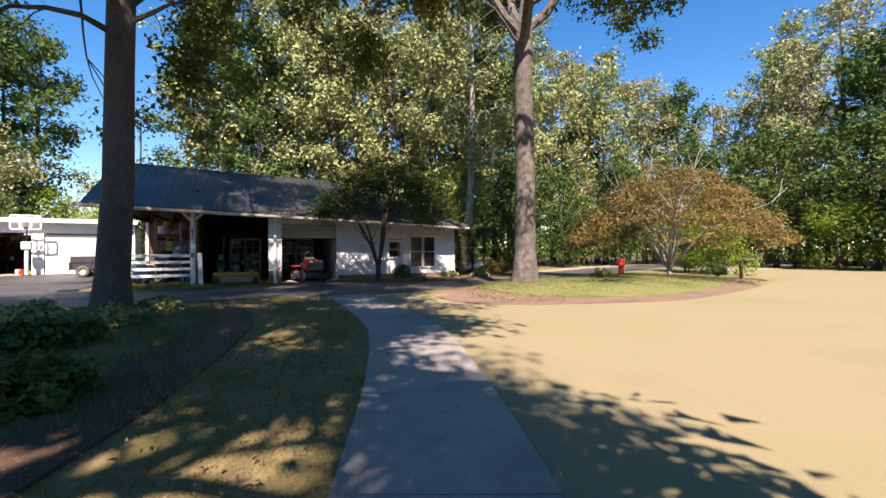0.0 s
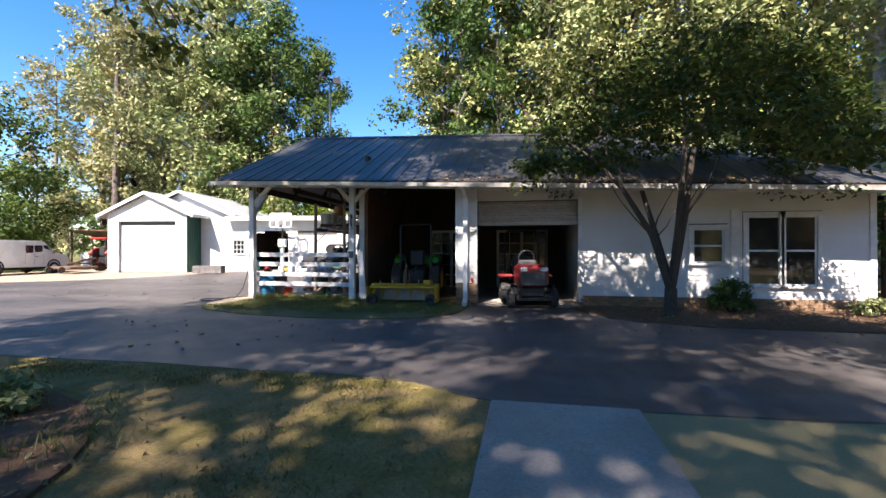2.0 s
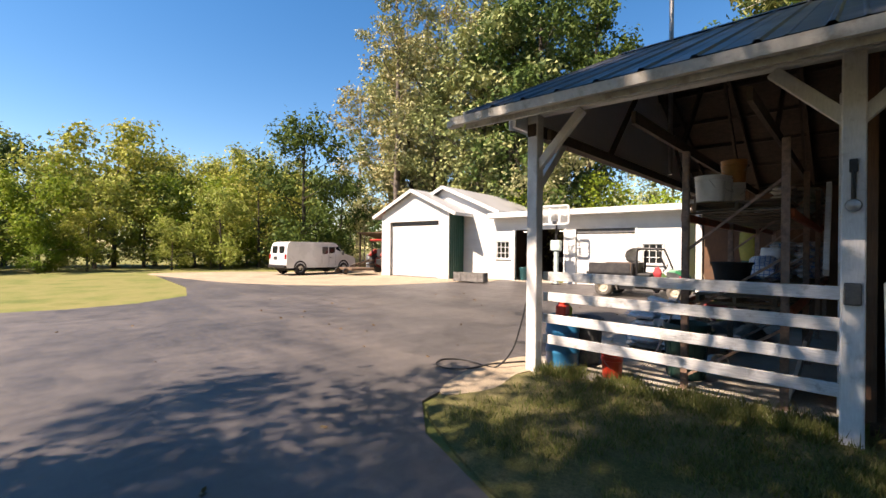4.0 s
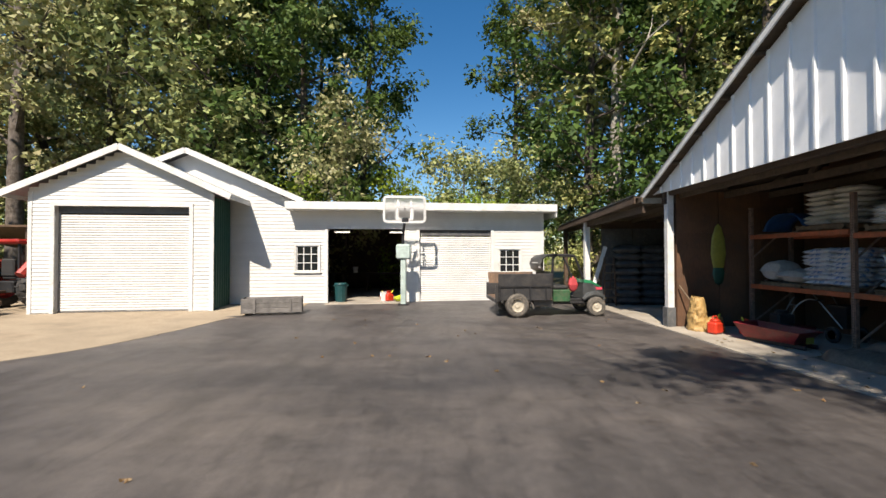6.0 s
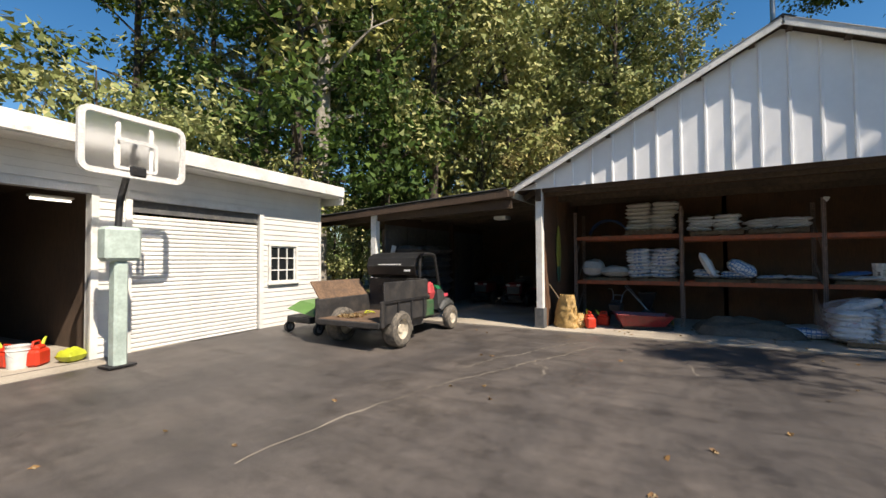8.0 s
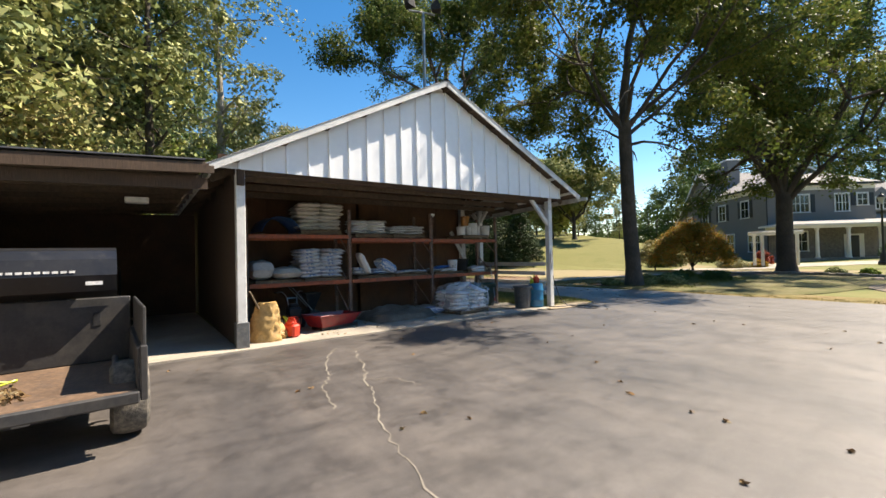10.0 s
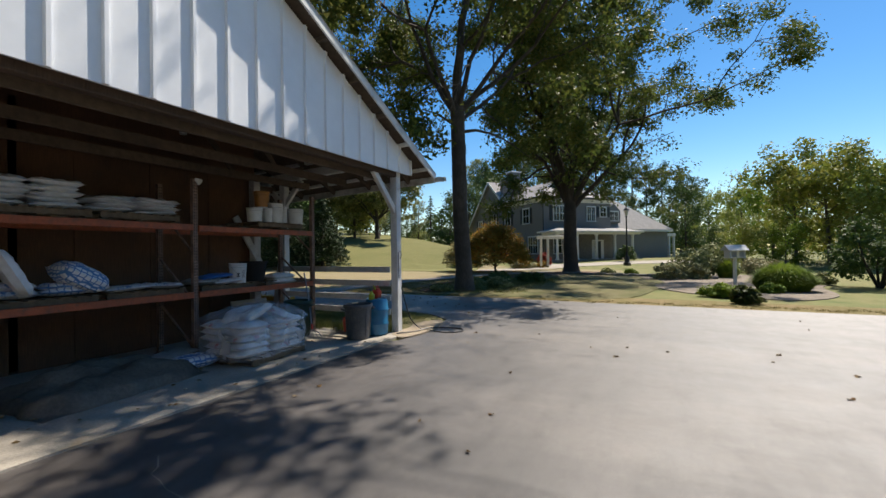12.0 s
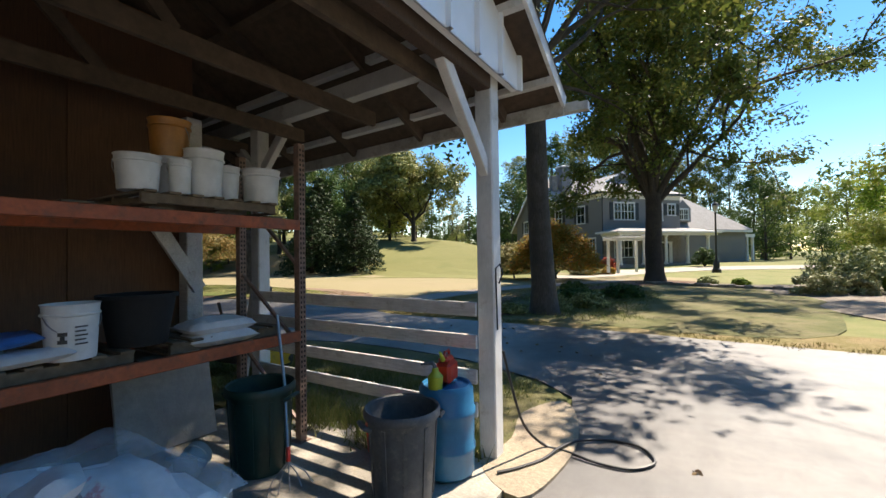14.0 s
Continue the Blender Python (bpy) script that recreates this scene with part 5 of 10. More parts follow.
for i in range(8):
    y0 = GY + 0.02 + i * 0.19
    part("sheet_rib", Geo().add([(-3.492, y0, 0.02), (-3.45, y0 + 0.03, 0.02), (-3.45, y0 + 0.07, 0.02), (-3.492, y0 + 0.1, 0.02), (-3.492, y0, 3.85), (-3.45, y0 + 0.03, 3.85), (-3.45, y0 + 0.07, 3.85), (-3.492, y0 + 0.1, 3.85)], [(k, k + 1, k + 5, k + 4) for k in range(3)]), "green_metal", corr)


# ---------------- trees ----------------
def leaf_cloud(rng, centres, radii, per, size, flat=0.75, shape=0.62):
    """Leaf quads scattered round centres, as an array (n, 4, 3)."""
    c = np.repeat(centres, per, 0)
    r = np.repeat(radii, per)[:, None]
    d = rng.normal(size=c.shape)
    d /= np.linalg.norm(d, axis=1)[:, None]
    pos = c + d * r * (rng.random((len(c), 1)) ** 0.45) * np.array([1, 1, flat])
    a = rng.normal(size=c.shape)
    a[:, 2] *= 0.55
    a /= np.linalg.norm(a, axis=1)[:, None]
    b = np.cross(a, rng.normal(size=c.shape) + np.array([0, 0, 0.9]))
    b /= np.linalg.norm(b, axis=1)[:, None] + 1e-9
    s = size * (0.6 + 0.8 * rng.random((len(c), 1)))
    a, b = a * s, b * s * shape
    return np.stack([pos - a, pos - b * 0.9 + a * 0.1, pos + a, pos + b * 0.9 + a * 0.1], 1)


def leaf_clumps(rng, centres, radii, per, size, flat=0.8, up=0.5):
    """Three-cornered leaves on clumps, turned outward and up, as an array (n, 3, 3)."""
    c = np.repeat(centres, per, 0)
    r = np.repeat(radii, per)[:, None]
    d = rng.normal(size=c.shape)
    d /= np.linalg.norm(d, axis=1)[:, None]
    pos = c + d * r * (rng.random((len(c), 1)) ** 0.4) * np.array([1, 1, flat]) * (0.75 + 0.5 * rng.random((len(c), 1)))
    n = d * 0.75 + rng.normal(size=c.shape) * 0.5 + np.array([0, 0, up])
    n /= np.linalg.norm(n, axis=1)[:, None] + 1e-9
    a = np.cross(n, rng.normal(size=c.shape))
    a /= np.linalg.norm(a, axis=1)[:, None] + 1e-9
    b = np.cross(n, a)
    s = size * (0.6 + 0.8 * rng.random((len(c), 1)))
    return np.stack([pos + a * s * 1.1, pos - a * s * 0.55 + b * s * 0.62, pos - a * s * 0.55 - b * s * 0.62], 1)


def limb(g, rng, p, d, length, r, bends=4, droop=0.0, n=6):
    """A bending, tapering limb. Returns its points."""
    pts, q = [Vector(p)], Vector(d).normalized()
    for i in range(bends):
        q = (q + Vector(rng.normal(size=3)) * 0.16 + Vector((0, 0, droop))).normalized()
        pts.append(pts[-1] + q * length / bends)
    g.tube(pts, [max(0.012, r * (1 - 0.82 * i / bends)) for i in range(bends + 1)], n)
    return pts


def tree_meshes(seed, height, trunk_r, crown_low, crown_r, clusters, per, size, leaf, bark, rise=0.5, top_r=0.35, lean=(0, 0), flare=1.5, cluster_r=0.9, side=(0.0, 0.0), fine=False, more=1.0):
    """Trunk and crown meshes of one tree: limbs leave the trunk, leaf clumps sit along and at the ends of the branches."""
    rng = np.random.default_rng(seed)
    g = Geo()
    k = 9
    pts, wob = [], Vector((0, 0, 0))
    for i in range(k + 1):
        t = i / k
        wob += Vector((rng.normal() * 0.012 * height * 0.35, rng.normal() * 0.012 * height * 0.35, 0)) if i > 1 else Vector((0, 0, 0))
        pts.append(Vector((lean[0] * t, lean[1] * t, height * 0.93 * t - 0.1)) + wob * t)
    rad = [trunk_r * (1 - 0.86 * (i / k) ** 1.15) for i in range(k + 1)]
    low = [pts[0] + Vector((0, 0, 0.0)), pts[0].lerp(pts[1], 0.12), pts[0].lerp(pts[1], 0.4)]
    g.tube(low + pts[1:], [trunk_r * flare, trunk_r * (1 + (flare - 1) * 0.35), trunk_r * 1.02] + rad[1:], 12)
    ends, rr = [], []
    nl = max(7, int((height - crown_low) * 1.15 * more))
    for i in range(nl):
        t = crown_low / height + (0.97 - crown_low / height) * (i + 0.5 * rng.random()) / nl
        j = min(k - 1, int(t * k))
        p = pts[j].lerp(pts[j + 1], t * k - j)
        u = (t * height - crown_low) / (height - crown_low)
        reach = crown_r * (math.sin(math.pi * (0.18 + 0.78 * u)) ** 0.7) * (0.8 + 0.32 * rng.random())
        if u > 0.85:
            reach *= top_r + 0.4
        ang = i * 2.4 + rng.normal() * 0.4
        if len(side) > 3 and rng.random() < side[3]:
            ang = side[0] + rng.normal() * 0.4
        lobe = math.cos(ang - side[0]) if len(side) < 3 else max(0.0, math.cos(ang - side[0])) ** side[2]
        reach *= 1 + side[1] * lobe * (0.4 + 1.0 * u)
        d = Vector((math.cos(ang), math.sin(ang), rise * (0.5 + rng.random())))
        lp = limb(g, rng, p, d, reach, max(0.03, rad[j] * 0.42), 4, 0.04, 6 if fine else 4)
        for s in range(1, 5):
            for _ in range(2 if s > 1 else 1):
                dd = Vector(rng.normal(size=3)) + (lp[s] - lp[s - 1]).normalized() * 1.1
                tw = limb(g if fine or s == 3 else Geo(), rng, lp[s], dd, reach * 0.32 * (0.6 + 0.7 * rng.random()), max(0.012, rad[j] * 0.12), 2, 0.02, 4 if fine else 3)
                ends.append(tw[-1])
                ends.append(tw[1])
    ends = np.array(ends)
    pick = rng.choice(len(ends), clusters, replace=len(ends) < clusters)
    cen = ends[pick] + rng.normal(size=(clusters, 3)) * 0.35
    cr = cluster_r * (0.5 + 0.9 * rng.random(clusters))
    trunk = g.mesh("trunk", True)
    trunk.materials.append(M[bark])
    return trunk, quads_mesh("crown", leaf_clumps(rng, cen, cr, per, size), leaf)


def fork_meshes(seed, fork, trunk_r, limbs, first, levels, clumps, per, size, leaf, bark, steep=0.9, ratio=0.74, leader=True, cluster_r=0.8, lean=(0, 0), low=(), pull=(0, 0), leafy_from=2, lop=(0.0, 0.0), outline=None, limb_r=0.52, prune=None):
    """A spreading tree: the trunk parts into great limbs that fork again and again; leaves sit in clumps on the last forks.
    low: single bare limbs under the fork, as (height, heading in degrees, length). pull: the side to which the crown leans.
    lop: a heading in degrees and how much longer the limbs are on that side.
    outline: tells whether a clump at (x, y, z) lies in the crown; prune: the same for the limbs."""
    rng = np.random.default_rng(seed)
    g = Geo()
    top = Vector((lean[0], lean[1], fork))
    g.tube([(0, 0, -0.15), (0, 0, 0.12), (lean[0] * 0.1, lean[1] * 0.1, fork * 0.12), (lean[0] * 0.4 + 0.06, lean[1] * 0.4, fork * 0.42), (lean[0] * 0.75, lean[1] * 0.75 + 0.05, fork * 0.75), top],
           [trunk_r * 1.75, trunk_r * 1.4, trunk_r * 1.1, trunk_r, trunk_r * 0.94, trunk_r * 0.92], 14)
    twigs = []

    def grow(p, d, length, r, level):
        pts, q = [Vector(p)], Vector(d).normalized()
        for i in range(4):
            q = (q + Vector(rng.normal(size=3)) * 0.15 + Vector((pull[0], pull[1], 0.07 if level < 3 else -0.04))).normalized()
            pts.append(pts[-1] + q * length / 4)
        inside = prune is None or prune(*pts[-1])
        if level > 1 and not inside:
            return
        g.tube(pts, [max(0.012, r * (1 - 0.11 * i)) for i in range(5)], 8 if level < 2 else 5 if level < 4 else 3, False)
        if level >= leafy_from:
            twigs.extend(pts[2:] if level >= levels - 1 else pts[3:])
        if level >= levels or not inside:
            return
        for k in range(3 if rng.random() < 0.6 else 2):
            side = q.orthogonal()
            side.rotate(Matrix.Rotation(rng.uniform(0, 6.28), 3, q))
            grow(pts[-1], q + side * rng.uniform(0.45, 0.95), length * ratio * rng.uniform(0.8, 1.15), r * 0.52, level + 1)
        if level < 3:
            side = q.orthogonal()
            side.rotate(Matrix.Rotation(rng.uniform(0, 6.28), 3, q))
            grow(pts[2], q * 0.5 + side, length * ratio * 0.8, r * 0.36, level + 2)

    turn = rng.uniform(0, 6.28)
    for i in range(limbs):
        a = turn + 6.283 * i / limbs + rng.normal() * 0.25
        grow(top - Vector((0, 0, 0.3 + 0.25 * (i % 3))), (math.cos(a), math.sin(a), steep * rng.uniform(0.7, 1.4)), first * rng.uniform(0.85, 1.15) * (1 + lop[1] * math.cos(a - radians(lop[0]))), trunk_r * limb_r, 1)
    if leader:
        grow(top - Vector((0, 0, 0.1)), (0.1, 0.05, 1), first * 1.25, trunk_r * 0.72, 1)
    for h, heading, length in low:
        a = radians(heading)
        pts = [Vector((0, 0, h))]
        q = Vector((math.cos(a), math.sin(a), 0.35))
        for i in range(5):
            q = (q + Vector(rng.normal(size=3)) * 0.2 + Vector((0, 0, -0.10))).normalized()
            pts.append(pts[-1] + q * length / 5)
        g.tube(pts, [0.09, 0.07, 0.055, 0.04, 0.03, 0.012], 6)
        for k in (2, 3, 4):
            limb(g, rng, pts[k], (q.x, q.y + rng.normal() * 0.5, -0.6), length * 0.3, 0.02, 3, -0.1, 4)
    twigs = np.array([p for p in twigs if outline is None or outline(*p)])
    cen = twigs[rng.choice(len(twigs), clumps, replace=len(twigs) < clumps)] + rng.normal(size=(clumps, 3)) * 0.3
    trunk = g.mesh("trunk", True)
    trunk.materials.append(M[bark])
    return trunk, quads_mesh("crown", leaf_clumps(rng, cen, cluster_r * (0.5 + 0.9 * rng.random(clumps)), per, size, 0.7), leaf)


def conifer_meshes(seed, h, r, tiers, leaf, bark, low=0.3):
    """A dense evergreen: tiers of drooping boughs set with short needle sprays."""
    rng = np.random.default_rng(seed)
    g = Geo()
    g.tube([(0, 0, -0.1), (0, 0, h * 0.5), (0, 0, h * 0.97)], [h * 0.022, h * 0.014, 0.015], 8)
    cen, rad = [], []
    for i in range(tiers):
        u = i / tiers
        z, reach = low + (h - low) * u, r * (1 - u) ** 0.8 * rng.uniform(0.85, 1.1) + 0.12
        for k in range(max(4, int(11 * (1 - u)))):
            a = rng.uniform(0, 6.28)
            tip = Vector((math.cos(a) * reach, math.sin(a) * reach, z - 0.12 * reach))
            g.tube([(0, 0, z + 0.1), tip * 0.5 + Vector((0, 0, z * 0.5 + 0.1)), tip], [0.03, 0.02, 0.008], 3)
            for q in (0.35, 0.55, 0.75, 0.95):
                cen.append((tip.x * q, tip.y * q, z + 0.1 - (0.12 * reach + 0.1) * q * q))
                rad.append(0.16 + 0.1 * reach * (1 - abs(q - 0.6)))
    trunk = g.mesh("trunk", True)
    trunk.materials.append(M[bark])
    return trunk, quads_mesh("crown", leaf_clumps(rng, np.array(cen), np.array(rad), 15, 0.12, 0.55, 0.3), leaf)


def vase_meshes(seed, rx, low, top, stems, stem_r, clusters, per, size, leaf, bark, fork=0.5, off=(0, 0), cluster_r=0.5, skin=0.5):
    """A small garden tree: stems fork low and arch out under a broad dome of leaf layers."""
    rng = np.random.default_rng(seed)
    g = Geo()
    g.tube([(0, 0, -0.08), (0.01, 0, 0.06), (0.03, 0.01, fork)], [stem_r * 2.3, stem_r * 1.6, stem_r * 1.45], 10)
    ends = []
    for i in range(stems):
        a = 2 * math.pi * i / stems + rng.normal() * 0.35
        k = (0.45 + 0.5 * rng.random()) if i % 3 else 0.2
        tip = Vector((off[0] + math.cos(a) * rx * k, off[1] + math.sin(a) * rx * k, low + (top - low) * (0.9 - 0.55 * k * k)))
        base = Vector((0.03, 0.01, fork * (0.75 + 0.25 * rng.random())))
        mid = base.lerp(tip, 0.5) + Vector((-math.cos(a) * rx * k * 0.12, -math.sin(a) * rx * k * 0.12, (top - fork) * 0.08))
        pts = [base, base.lerp(mid, 0.5) + Vector(rng.normal(size=3)) * 0.06, mid, mid.lerp(tip, 0.5) + Vector(rng.normal(size=3)) * 0.1, tip]
        g.tube(pts, [stem_r, stem_r * 0.8, stem_r * 0.6, stem_r * 0.4, stem_r * 0.15], 7)
        for s in (1, 2, 3, 4):
            for _ in range(2):
                b = rng.random() * 2 * math.pi
                d = Vector((math.cos(b), math.sin(b), 0.45)) + (pts[s] - pts[s - 1]).normalized() * 0.9
                tw = limb(g, rng, pts[s], d, rx * (0.2 + 0.22 * rng.random()), stem_r * 0.28, 3, 0.03, 4)
                ends += tw[1:]
    a = rng.random(clusters) * 2 * math.pi
    rr = rng.random(clusters) ** 0.5
    edge = 1 + 0.13 * np.sin(a * 5 + seed) + 0.07 * np.sin(a * 11)
    roof = top - (top - low) * 0.85 * rr ** 2.4
    z = roof - (roof - low) * (1 - (1 - rng.random(clusters)) ** skin) * (0.8 - 0.5 * rr) + rng.normal(size=clusters) * 0.12
    cen = np.stack([off[0] + np.cos(a) * rr * rx * edge * 0.94, off[1] + np.sin(a) * rr * rx * edge * 0.94, z], 1)
    quads = leaf_clumps(rng, cen, cluster_r * (0.6 + 0.8 * rng.random(clusters)), per, size, 0.4, 0.9)
    trunk = g.mesh("trunk", True)
    trunk.materials.append(M[bark])
    return trunk, quads_mesh("crown", quads, leaf)


def tree(name, meshes, at, label, category="tree", group=""):
    t = thing(name, label, category, at, group)
    part("trunk", meshes[0], None, t)
    part("crown", meshes[1], None, t)
    return t


def shrub(name, at, rx, ry, h, leaf, label, seed, n=60, per=34, size=0.06, stems=7, category="shrub"):
    rng = np.random.default_rng(seed)
    g = Geo()
    tips = []
    for i in range(stems):
        a = 2 * math.pi * i / stems + rng.normal() * 0.3
        lp = limb(g, rng, (0.05 * math.cos(a), 0.05 * math.sin(a), -0.03), (math.cos(a) * rx / h * 0.8, math.sin(a) * ry / h * 0.8, 1.0), h * 0.75, 0.03 * h ** 0.5, 3, 0.0, 5)
        tips += lp[1:]
    d = rng.normal(size=(n, 3))
    d /= np.linalg.norm(d, axis=1)[:, None]
    d[:, 2] = np.abs(d[:, 2])
    rr = rng.random((n, 1)) ** 0.4
    cen = d * rr * np.array([rx * 0.85, ry * 0.85, h * 0.75]) + np.array([0, 0, h * 0.12])
    quads = leaf_clumps(rng, cen, 0.24 * max(rx, h * 0.5) * rng.uniform(0.5, 1.2, n), per * 2, size * 0.8)
    quads[:, :, 2] = np.maximum(quads[:, :, 2], 0.01)
    t = thing(name, label, category, at)
    part("stem", g, "bark_dark", t, smooth=True)
    part("foliage", quads_mesh("foliage", quads, leaf), None, t)
    return t


# tall trees of the wood, eight makes, each repeated
WOOD = [
    tree_meshes(11, 24, 0.30, 4.0, 4.0, 170, 48, 0.162, "leaf_wood", "bark_dark", cluster_r=0.95),
    tree_meshes(12, 26, 0.34, 6.0, 4.2, 160, 43, 0.157, "leaf_autumn", "bark_grey", cluster_r=0.9),
    tree_meshes(13, 22, 0.27, 3.0, 3.8, 180, 46, 0.167, "leaf_dark", "bark_dark", cluster_r=1.0),
    tree_meshes(14, 27, 0.36, 8.0, 4.4, 165, 46, 0.162, "leaf_wood", "bark_pale", cluster_r=0.95),
    tree_meshes(15, 20, 0.24, 3.0, 3.2, 130, 42, 0.151, "leaf_autumn", "bark_pale", cluster_r=0.8),
    tree_meshes(16, 23, 0.28, 2.5, 4.2, 180, 46, 0.167, "leaf_wood", "bark_dark", cluster_r=1.0),
]
LOW = [
    tree_meshes(21, 8, 0.12, 0.8, 2.6, 90, 50, 0.119, "leaf_wood", "bark_dark", 0.6),
    tree_meshes(22, 7, 0.11, 0.6, 2.6, 90, 50, 0.119, "leaf_dark", "bark_dark", 0.6),
    tree_meshes(23, 6, 0.10, 0.5, 2.4, 90, 50, 0.108, "leaf_lime", "bark_grey", 0.6),
    tree_meshes(24, 9, 0.13, 1.0, 3.0, 90, 50, 0.119, "leaf_autumn", "bark_grey", 0.6),
]
LUSH = [
    tree_meshes(41, 11, 0.18, 0.7, 4.4, 190, 35, 0.162, "leaf_field", "bark_dark", 0.5, cluster_r=1.0, more=1.3),
    tree_meshes(42, 12, 0.2, 0.6, 4.2, 190, 35, 0.162, "leaf_dark", "bark_dark", 0.5, cluster_r=1.05, more=1.3),
    tree_meshes(43, 10, 0.16, 0.8, 4.2, 180, 35, 0.162, "leaf_field", "bark_grey", 0.5, cluster_r=1.0, more=1.3),
    tree_meshes(44, 8, 0.14, 0.3, 3.6, 180, 35, 0.151, "leaf_lime", "bark_grey", 0.5, cluster_r=0.9, more=1.3),
]
LUSH_LABELS = ["dense green tree leafy to the ground", "dense dark tree leafy to the ground", "bushy yellowing tree at the lawn's end", "bushy light green tree at the lawn's end"]
WOOD_LABELS = ["tall green broadleaf tree in the wood", "tall yellowing tree in the wood", "dark green tree in the wood", "tall pale-barked tree in the wood",
               "slender tree with fading brown leaves", "leafy tree at the wood's edge"]
LOW_LABELS = ["young green tree in the undergrowth", "dark bushy young tree at the wood", "bright lime-green sapling in the undergrowth", "small yellowing tree in the undergrowth"]
rw = random.Random(5)


def plant(kind, i, x, y, k=1.0):
    meshes, labels = {"wood": (WOOD, WOOD_LABELS), "low": (LOW, LOW_LABELS), "lush": (LUSH, LUSH_LABELS)}[kind]
    i %= len(meshes)
    hx, hy = (x + 3.07) * -0.649 + (y + 23.5) * -0.760, (x + 3.07) * 0.760 + (y + 23.5) * -0.649
    if -4.5 < hx < 25 and -6 < hy < 22:
        return None
    m = pose(x, y, ground_z(x, y) - 0.05, rw.uniform(-2, 2), rw.uniform(-2, 2), rw.uniform(0, 360)) @ Matrix.Diagonal((k * rw.uniform(0.92, 1.08),) * 2 + (k, 1))
    return tree("tree", meshes[i], m, labels[i], "tree", {"wood": "trees of the wood", "low": "undergrowth trees", "lush": "bushy trees round the lawn"}[kind])


# north wood behind the workshop, lean-to and barn
for x in range(-52, 34, 5):
    for row, y in enumerate((46.5, 53)):
        if x > 6:
            y -= 6 + (x - 6) * 0.18
        px = x + rw.uniform(-1.9, 1.9) + (2.5 if row % 2 else 0)
        if -21.0 - row < px < -11.8 + row * 0.8:
            continue
        plant("wood", rw.choice((2, 2, 2, 5, 2, 2) if -34 < px < -8 else (0, 1, 1, 0, 3, 4, 5)), px, y + rw.uniform(-2, 2), rw.uniform(1.0, 1.3))
# east wood
for i in range(22):
    x, y = 38 + rw.uniform(-3, 22), rw.uniform(-4, 36)
    plant("wood", rw.randrange(6), x + max(0, 16 - abs(y - 14)) * 0.5, y, rw.uniform(0.8, 1.1))
for x, y, i in ((9.5, 31.5, 0), (12.5, 33.5, 5), (11.0, 27.8, 3), (15.5, 31.0, 2), (20, 33, 0), (25, 34.5, 5), (31, 36, 2), (36, 32, 1)):
    plant("wood", i, x, y, rw.uniform(0.85, 1.05))
for x, y, i, k in ((-8.5, 42.2, 2, 1.1), (-6.9, 42.6, 3, 1.15), (-3.5, 41, 2, 1.15), (-0.5, 40, 0, 1.15), (2.5, 38.5, 5, 1.15), (5.5, 37.5, 5, 1.1), (8.5, 36.5, 0, 1.05), (0.5, 43.5, 2, 1.2), (4.5, 42, 3, 1.2), (-24.5, 44, 2, 1.15), (-27, 45, 2, 1.1)):
    plant("wood", i, x, y, k)
# undergrowth along the edges
for i in range(26):
    x = -48 + i * 3.3
    y = 43.0 + rw.uniform(-1, 1.5)
    if x > 4:
        y -= 8 + (x - 6) * 0.12
    plant("low", rw.randrange(4), x, y, rw.uniform(0.7, 1.15))
for i in range(12):
    plant("low", rw.randrange(4), 36 + rw.uniform(-2, 6), -6 + i * 3.4, rw.uniform(0.6, 1.0))
for x, y in ((-16, 42.5), (-13.2, 41.5)):
    plant("low", 2, x, y, rw.uniform(0.75, 0.95))
# west line of low trees and the tall pair behind the van
for i in range(15):
    a = i / 14
    x, y = -55 + 7 * math.sin(a * 3), -6 + a * 46
    plant("lush", rw.choice((0, 3, 2, 2, 3, 0)), x + rw.uniform(-2.5, 2.5), y, rw.uniform(0.75, 1.05))
    plant("lush", rw.choice((0, 1, 2)), x - 7 + rw.uniform(-3, 3), y + 1.5, rw.uniform(0.9, 1.25))
    plant("lush", rw.choice((0, 1, 3, 2)), x + 3.5 + rw.uniform(-1, 1), y + rw.uniform(-1.5, 1.5), rw.uniform(0.35, 0.5))
for x, y, i, k in ((-38.5, 41.5, 1, 1.15), (-41, 44, 4, 1.35), (-36, 45, 4, 1.2), (-35, 43, 0, 0.8), (-55, 40, 5, 0.6), (-33, 47, 1, 0.8), (-30, 44, 0, 0.85)):
    plant("wood", i, x, y, k)
for x, y, i, k in ((-39.7, 32.6, 1, 1.08), (-43.5, 27.5, 0, 0.6), (-43, 38, 1, 0.75), (-46, 31.5, 0, 0.8)):
    plant("lush", i, x, y, k)
